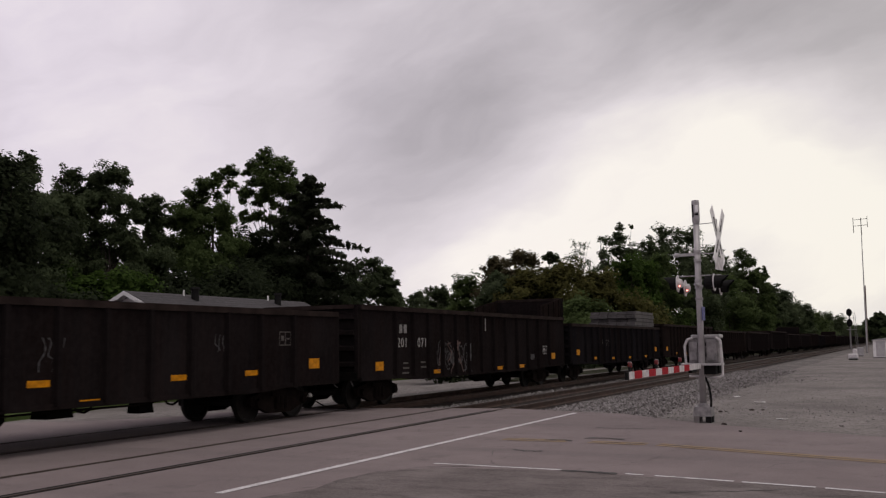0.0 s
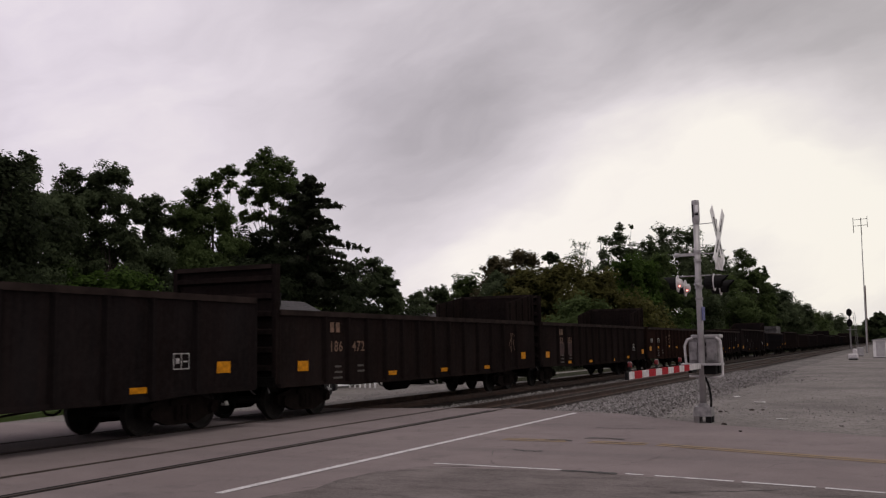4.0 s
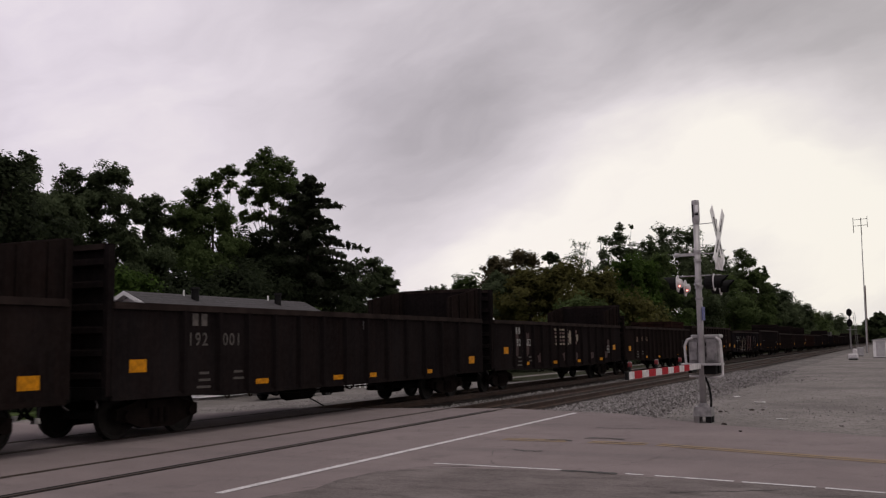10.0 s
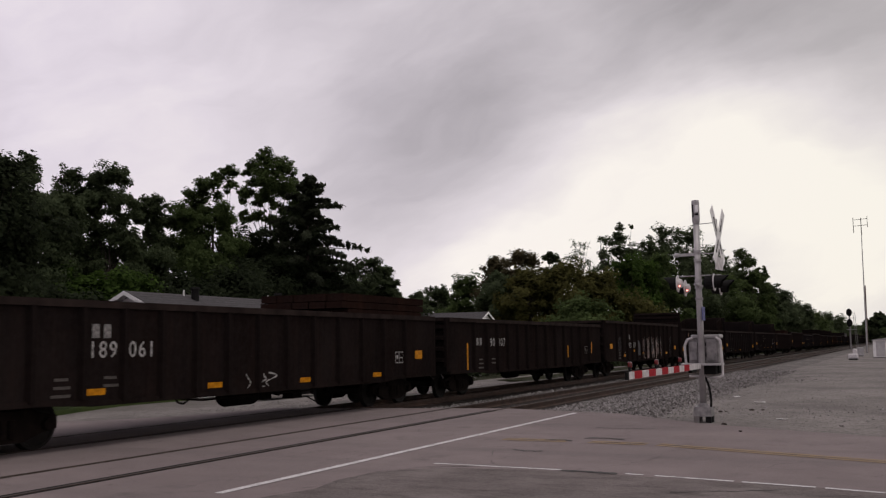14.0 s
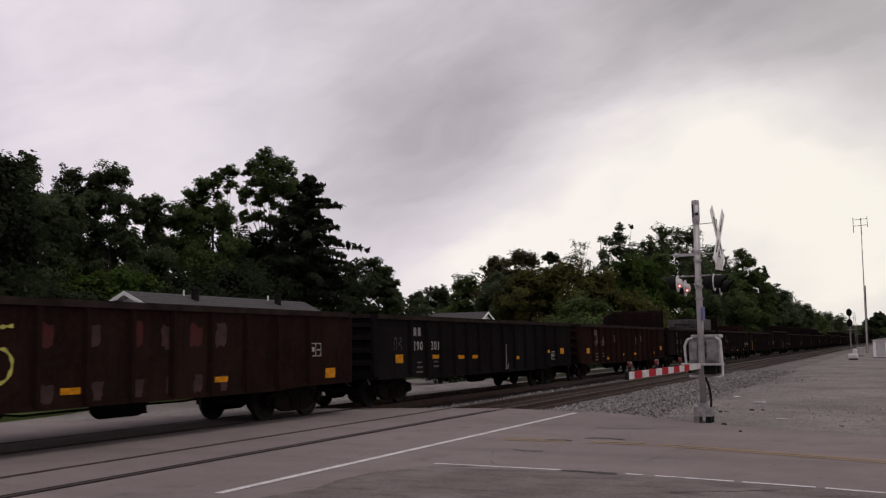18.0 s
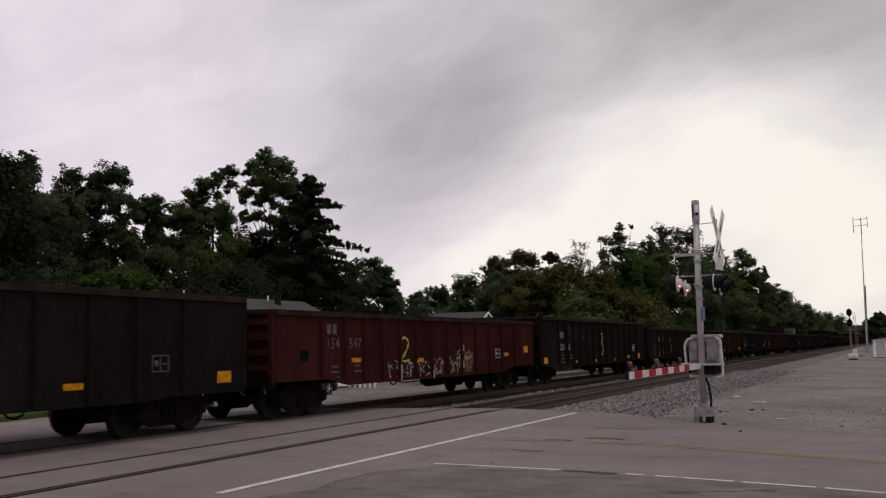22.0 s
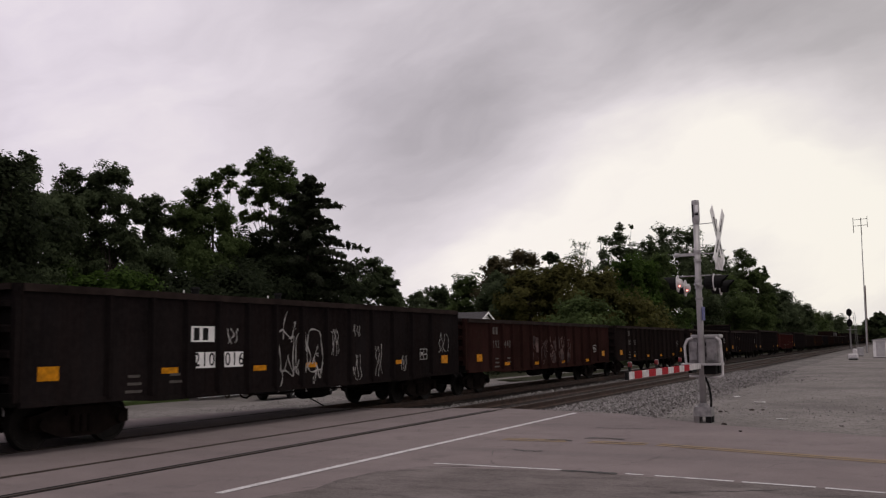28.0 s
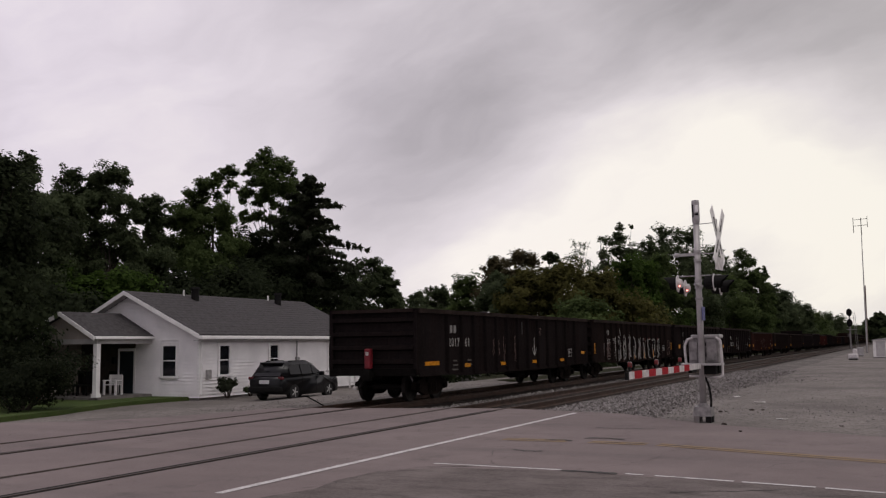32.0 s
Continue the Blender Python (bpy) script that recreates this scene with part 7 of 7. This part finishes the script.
def tree(x, y, h, r, leaf, seed, leaves=7000, size=0.34, base=None, label="", z=-0.45, n=20, kind="broadleaf tree", spread=1.0):
    rnd = random.Random(seed)
    base = h * 0.22 if base is None else base
    t = thing("tree", label or "tall leafy broadleaf tree in dark summer green", "tree", "trees by the railway", pose(x, y, z))
    blobs = crown_blobs(rnd, h, r, base, n, spread)
    part("trunk", trunk_mesh(rnd, blobs, h, base, 0.05 + h * 0.018), M_BARK, t, "brown trunk and limbs")
    part("crown", leaf_mesh("crown", blobs, leaves, size, LEAF[leaf], seed), None, t)
    return t


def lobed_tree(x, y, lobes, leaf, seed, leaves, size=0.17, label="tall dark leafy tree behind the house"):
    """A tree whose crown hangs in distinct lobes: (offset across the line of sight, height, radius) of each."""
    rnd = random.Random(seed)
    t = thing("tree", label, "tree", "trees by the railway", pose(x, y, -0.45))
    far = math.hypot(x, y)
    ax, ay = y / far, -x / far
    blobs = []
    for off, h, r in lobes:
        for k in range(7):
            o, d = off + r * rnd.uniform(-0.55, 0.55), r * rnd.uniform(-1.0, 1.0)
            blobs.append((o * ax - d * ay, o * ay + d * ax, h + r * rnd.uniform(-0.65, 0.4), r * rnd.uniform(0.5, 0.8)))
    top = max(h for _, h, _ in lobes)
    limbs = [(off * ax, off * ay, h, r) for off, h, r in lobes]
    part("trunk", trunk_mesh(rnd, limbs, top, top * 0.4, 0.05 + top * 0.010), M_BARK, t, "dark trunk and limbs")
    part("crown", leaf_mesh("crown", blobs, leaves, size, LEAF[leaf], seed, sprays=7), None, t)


def spruce(x, y, h, r, seed, leaves=9000):
    rnd = random.Random(seed)
    t = thing("spruce_tree", "dark spruce with drooping uneven branches", "tree", "trees by the railway", pose(x, y, -0.45))
    bm = bmesh.new()
    tube(bm, (0, 0, -0.5), (0, 0, h), 0.26, 0.03, 8, False)
    blobs = []
    for i in range(54):
        f = (i / 54) ** 0.8
        z = 1.5 + (h - 1.8) * f
        reach = min(r, 0.80 * (h - z) + 0.25) * rnd.uniform(0.55, 1.1)
        a = i * 2.4
        for k in range(9):
            q = reach * (k + 1) / 9
            blobs.append((q * math.cos(a), q * math.sin(a), z + 0.18 * q - 0.055 * q * q, 0.38 - 0.018 * k))
        e = (reach * math.cos(a), reach * math.sin(a), z + 0.18 * reach - 0.055 * reach * reach)
        tube(bm, (0, 0, z), e, 0.05, 0.015, 5, False)
    part("trunk", bm, M_BARK, t, "straight trunk with thin boughs")
    part("crown", leaf_mesh("crown", blobs, leaves, 0.30, LEAF["fir"], seed, 0.5, 0.45), None, t)


def bush(x, y, h, r, leaf, seed, leaves=2500, size=0.16, z=-0.42, label="dark leafy bush by the house", n=9):
    rnd = random.Random(seed)
    t = thing("bush", label, "bush", "bushes", pose(x, y, z))
    blobs = [(rnd.uniform(-0.6, 0.6) * r, rnd.uniform(-0.6, 0.6) * r, h * rnd.uniform(0.3, 0.72), r * rnd.uniform(0.32, 0.5)) for _ in range(n)]
    bm = bmesh.new()
    for bx, by, bz, s in blobs:
        tube(bm, (bx * 0.15, by * 0.15, -0.1), (bx, by, bz), 0.03, 0.01, 5, False)
    part("stems", bm, M_BARK, t)
    part("leaves", leaf_mesh("leaves", blobs, leaves, size, LEAF[leaf], seed), None, t)


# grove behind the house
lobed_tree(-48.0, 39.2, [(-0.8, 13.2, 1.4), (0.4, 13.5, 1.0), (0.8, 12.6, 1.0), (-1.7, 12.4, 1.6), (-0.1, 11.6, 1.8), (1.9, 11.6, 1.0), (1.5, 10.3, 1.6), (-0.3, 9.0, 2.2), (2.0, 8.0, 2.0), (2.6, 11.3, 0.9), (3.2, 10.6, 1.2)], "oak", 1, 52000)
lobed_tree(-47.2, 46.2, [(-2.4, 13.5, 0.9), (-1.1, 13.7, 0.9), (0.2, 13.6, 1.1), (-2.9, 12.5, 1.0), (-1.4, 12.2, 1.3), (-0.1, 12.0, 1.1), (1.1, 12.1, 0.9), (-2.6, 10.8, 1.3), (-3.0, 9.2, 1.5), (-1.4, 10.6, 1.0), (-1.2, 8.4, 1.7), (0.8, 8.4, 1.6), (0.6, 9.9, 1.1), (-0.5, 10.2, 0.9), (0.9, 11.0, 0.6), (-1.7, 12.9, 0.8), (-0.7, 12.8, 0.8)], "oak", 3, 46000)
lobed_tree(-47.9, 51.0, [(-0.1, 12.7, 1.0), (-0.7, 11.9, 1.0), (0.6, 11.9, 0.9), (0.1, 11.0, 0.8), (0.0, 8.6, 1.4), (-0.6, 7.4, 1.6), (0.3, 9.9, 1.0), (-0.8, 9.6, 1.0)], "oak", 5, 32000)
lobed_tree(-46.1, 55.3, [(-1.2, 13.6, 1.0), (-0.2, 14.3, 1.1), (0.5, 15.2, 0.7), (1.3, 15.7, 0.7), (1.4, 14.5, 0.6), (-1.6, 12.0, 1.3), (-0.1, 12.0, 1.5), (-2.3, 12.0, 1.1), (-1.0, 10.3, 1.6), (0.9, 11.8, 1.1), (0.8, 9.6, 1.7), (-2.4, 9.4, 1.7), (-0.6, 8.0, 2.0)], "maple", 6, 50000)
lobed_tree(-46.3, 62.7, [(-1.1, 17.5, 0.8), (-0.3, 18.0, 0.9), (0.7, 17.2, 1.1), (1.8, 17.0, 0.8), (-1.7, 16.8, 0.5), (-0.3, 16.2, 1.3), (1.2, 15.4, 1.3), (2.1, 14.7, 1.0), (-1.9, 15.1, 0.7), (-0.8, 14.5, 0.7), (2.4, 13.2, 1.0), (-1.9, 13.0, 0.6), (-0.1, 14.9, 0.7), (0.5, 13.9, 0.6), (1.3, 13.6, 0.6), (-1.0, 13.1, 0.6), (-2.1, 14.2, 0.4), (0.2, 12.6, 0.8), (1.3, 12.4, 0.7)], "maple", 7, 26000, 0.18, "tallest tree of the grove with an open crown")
lobed_tree(-44.4, 60.5, [(-2.7, 10.3, 1.3), (-1.1, 10.7, 1.4), (0.8, 11.3, 1.4), (2.4, 12.5, 1.5), (3.1, 10.9, 1.7), (1.0, 9.0, 2.0), (-2.0, 8.8, 2.0), (3.4, 8.2, 2.0)], "shaded_oak", 8, 46000)
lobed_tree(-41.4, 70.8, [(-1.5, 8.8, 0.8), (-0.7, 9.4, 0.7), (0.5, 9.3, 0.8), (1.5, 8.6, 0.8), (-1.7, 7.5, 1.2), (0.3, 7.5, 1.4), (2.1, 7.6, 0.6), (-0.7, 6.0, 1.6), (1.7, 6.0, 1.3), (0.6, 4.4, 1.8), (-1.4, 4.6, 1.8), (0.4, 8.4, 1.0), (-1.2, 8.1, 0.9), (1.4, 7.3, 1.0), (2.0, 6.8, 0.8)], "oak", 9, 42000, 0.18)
for x, y, h, r, leaf, seed in ((-50, 35, 12.0, 5.0, "shaded_oak", 2), (-58, 42, 11.4, 5.4, "shaded_oak", 10), (-57, 50, 9.6, 5.0, "shaded_oak", 4), (-57, 60, 9.8, 5.2, "shaded_oak", 11), (-55, 68, 10.6, 5.0, "shaded_oak", 12), (-53, 78, 7.6, 4.6, "maple", 14)):
    tree(x, y, h, r, leaf, seed, 22000, 0.26, h * 0.08, "dark leafy tree at the back of the grove", n=38)
spruce(-41.5, 61.3, 15.9, 4.7, 21, 24000)
for i, (x, y, h, r, leaf) in enumerate(((-42, 37, 6.0, 3.8, "shaded_oak"), (-43, 42.6, 7.2, 3.4, "lime"), (-42, 47.5, 7.0, 3.6, "shaded_oak"), (-42, 53, 8.0, 4.2, "shaded_oak"), (-43, 59, 8.4, 4.2, "shaded_oak"), (-42, 65, 8.4, 4.2, "shaded_oak"),
                                      (-43, 71, 6.0, 3.6, "shaded_oak"), (-42, 77, 5.6, 3.4, "shaded_oak"), (-40, 31, 6.5, 4.2, "shaded_oak"), (-42, 84, 4.5, 3.2, "shaded_oak"), (-46, 91, 4.5, 3.2, "shaded_oak"))):
    tree(x, y, h, r, leaf, 40 + i, 13000, 0.24, 0.3, "dense low tree under the tall grove", n=20)
# line of trees along the far side of the tracks
for i, (x, y, h, r, leaf) in enumerate(((-69.2, 133.1, 10.6, 3.0, "oak"), (-61.4, 125.8, 11.0, 3.0, "oak"), (-53.8, 118.3, 11.7, 3.2, "maple"), (-48.4, 116.4, 13.8, 2.8, "umber"), (-43.4, 114.0, 14.4, 3.2, "umber"),
                                        (-45.7, 132.3, 15.7, 2.2, "oak"), (-40.6, 152.7, 22.3, 3.6, "oak"), (-37.2, 155.6, 20.4, 4.2, "oak"), (-34.6, 159.3, 22, 4.1, "oak"), (-31.2, 163, 21.6, 4.4, "oak"), (-28, 167.7, 19, 4, "oak"), (-23.9, 174.4, 18.5, 3.5, "maple"), (-22.2, 178.6, 15.7, 2.6, "maple"), (-22, 193.8, 13.7, 3.1, "oak"), (-21.9, 213.9, 13.1, 4.2, "oak"), (-21.1, 239.1, 11.4, 4.1, "oak"), (-20.5, 279.2, 10.2, 4.4, "maple"), (-20.7, 349.4, 11.5, 5.4, "oak"), (-20.6, 419.5, 9.8, 5.2, "oak"), (-21.5, 519.6, 8.7, 4.4, "oak"), (-24, 640, 11, 7, "oak"), (-24, 740, 12, 8, "maple"), (-28.2, 900, 13.4, 9.0, "oak"))):
    tree(x, y, h, r, leaf, 80 + i, 15000 if y < 240 else 8000, 0.24 + y * 0.0007, h * 0.06, "leafy tree in the line beside the railway", n=34, z=-0.3)
for i, (x, y, h, r) in enumerate(((-45.7, 145.0, 18.7, 3.0), (-42.8, 149.0, 19.8, 2.2))):
    tree(x, y, h, r, "oak", 120 + i, 3600, 0.26, h * 0.3, "thin half-bare tree above the hedge", n=26, z=-0.3)
for i, (x, y, h, r, leaf) in enumerate(((-44.2, 107.3, 10.7, 3.4, "oak"), (-39.2, 104.9, 11.5, 3.6, "olive"), (-35.5, 106.2, 11.8, 3.9, "olive"), (-32.6, 109.3, 10.9, 3.6, "olive"), (-31.7, 124.0, 13.5, 3.8, "lime"),
                                        (-30.9, 136.5, 14.9, 4.0, "maple"), (-27.7, 147.4, 14.5, 4.6, "oak"), (-24.8, 158.1, 13.5, 4.2, "maple"), (-23.8, 188.5, 11.6, 3.8, "maple"))):
    tree(x, y, h, r, leaf, 110 + i, 17000, 0.27 + y * 0.0004, 0.3, "broad bushy tree in the hedge beside the railway", n=36, z=-0.3)
for i in range(20):
    y = 98 + i * 12 + 0.9 * i * i
    tree(-31 + 0.03 * i * 12 + 1.5 * math.sin(i * 2.1), y, min(7.2, 5.6 + 0.02 * y) + math.sin(i * 1.7), 4.6, ("maple", "olive", "olive", "lime", "oak", "maple", "maple", "oak")[i % 8], 130 + i, 6500, 0.28 + y * 0.0005, 0.2, "dense low tree in the hedge beside the railway", n=16, z=-0.3)
# low brush between the tracks and the hedge
for i in range(24):
    y = 50 + i * (5.0 + i * 0.35)
    bush(-21.5 - 1.2 * math.sin(i * 1.9) - (3.0 if i < 4 else 0), y, 2.0 + 0.5 * math.sin(i * 2.3), 2.4 + 0.02 * y, ("shaded_oak", "oak", "fir")[i % 3], 230 + i, 2600, 0.20 + y * 0.0006, -0.35, "dark low brush beside the ballast", 10)
# trees past the shed
for i, (x, y, h, r) in enumerate(((-3.0, 200, 7.2, 2.8), (2.5, 195, 7.5, 4.0), (8, 205, 9.8, 5.5), (14, 220, 10, 5), (5, 260, 8, 5), (-1, 420, 10, 7), (-6, 600, 14, 10), (-11, 760, 15, 12))):
    tree(x, y, h, r, ("oak", "maple")[i % 2], 160 + i, 6000, 0.4 + y * 0.0007, 0.5, "dark leafy tree beyond the equipment shed", n=16, z=-0.3)
tree(-34.3, 26.3, 11.0, 3.4, "shaded_oak", 301, 20000, 0.20, 0.6, "dark leafy tree standing beside the porch", n=34)
# bushes by the house
bush(-28.4, 23.8, 2.35, 2.0, "yew", 200, 12000, 0.10, -0.4, "large dark rounded bush in front of the porch", 14)
bush(-27.0, 33.6, 1.05, 0.62, "fir", 201, 1600, 0.10, -0.42, "small dark shrub at the house corner")
bush(-27.0, 35.2, 0.42, 0.40, "oak", 202, 500, 0.08, -0.42, "low dark weeds along the house wall")
bush(-35.0, 25.6, 4.4, 2.3, "yew", 203, 7000, 0.2, -0.4, "tall dark bush beside the porch", 16)


def white_fence():
    t = thing("white_fence", "low white picket fence past the house", "fence", m=pose(-27.4, 44.6, -0.58, 0, 0, -90))
    for i in range(6):
        part("picket", boxes((-0.015, 0.015, 0.32 * i - 0.05, 0.32 * i + 0.05, 0, 1.0)), M_TRIM, t)
    for z in (0.3, 0.8):
        part("rail", boxes((-0.04, -0.016, -0.1, 1.7, z - 0.04, z + 0.04)), M_TRIM, t)


white_fence()


# a bent steel strap lying by the far rail
def strap():
    b = bmesh.new()
    bent(b, [(0, 0, 0.02), (-0.12, 0.25, 0.12), (-0.3, 0.5, 0.3), (-0.36, 0.62, 0.36)], 0.02, 6)
    single("bent_strap", b, M_BLACK, "bent black steel strap lying by the rail", "scrap metal", m=pose(-15.6, 24.3, -0.17, 0, 0, 100))


strap()


# ---------------------------------------------------------------- what moves
def motions():
    for car, start in CARS:
        walk(car, [(0.0, pose(FAR_TRACK, start, 0)), (16.0, pose(FAR_TRACK, start + SPEED * 16, 0)), (32.0, pose(FAR_TRACK, start + SPEED * 32, 0))])
    # wheels roll without slip; axles in the same place on a truck share one motion
    first = {}
    for w, k in WHEELSETS:
        if k not in first:
            step = SPEED / 30 / WHEEL_R
            walk(w, [(i / 30, pose(0, k * 0.889, WHEEL_R) @ Matrix.Rotation(-step * i, 4, "X")) for i in range(961)])
            first[k] = w.animation_data
        else:
            w.rotation_mode = "QUATERNION"
            keys = w.animation_data_create()
            keys.action = first[k].action
            keys.action_slot = first[k].action_slot


motions()
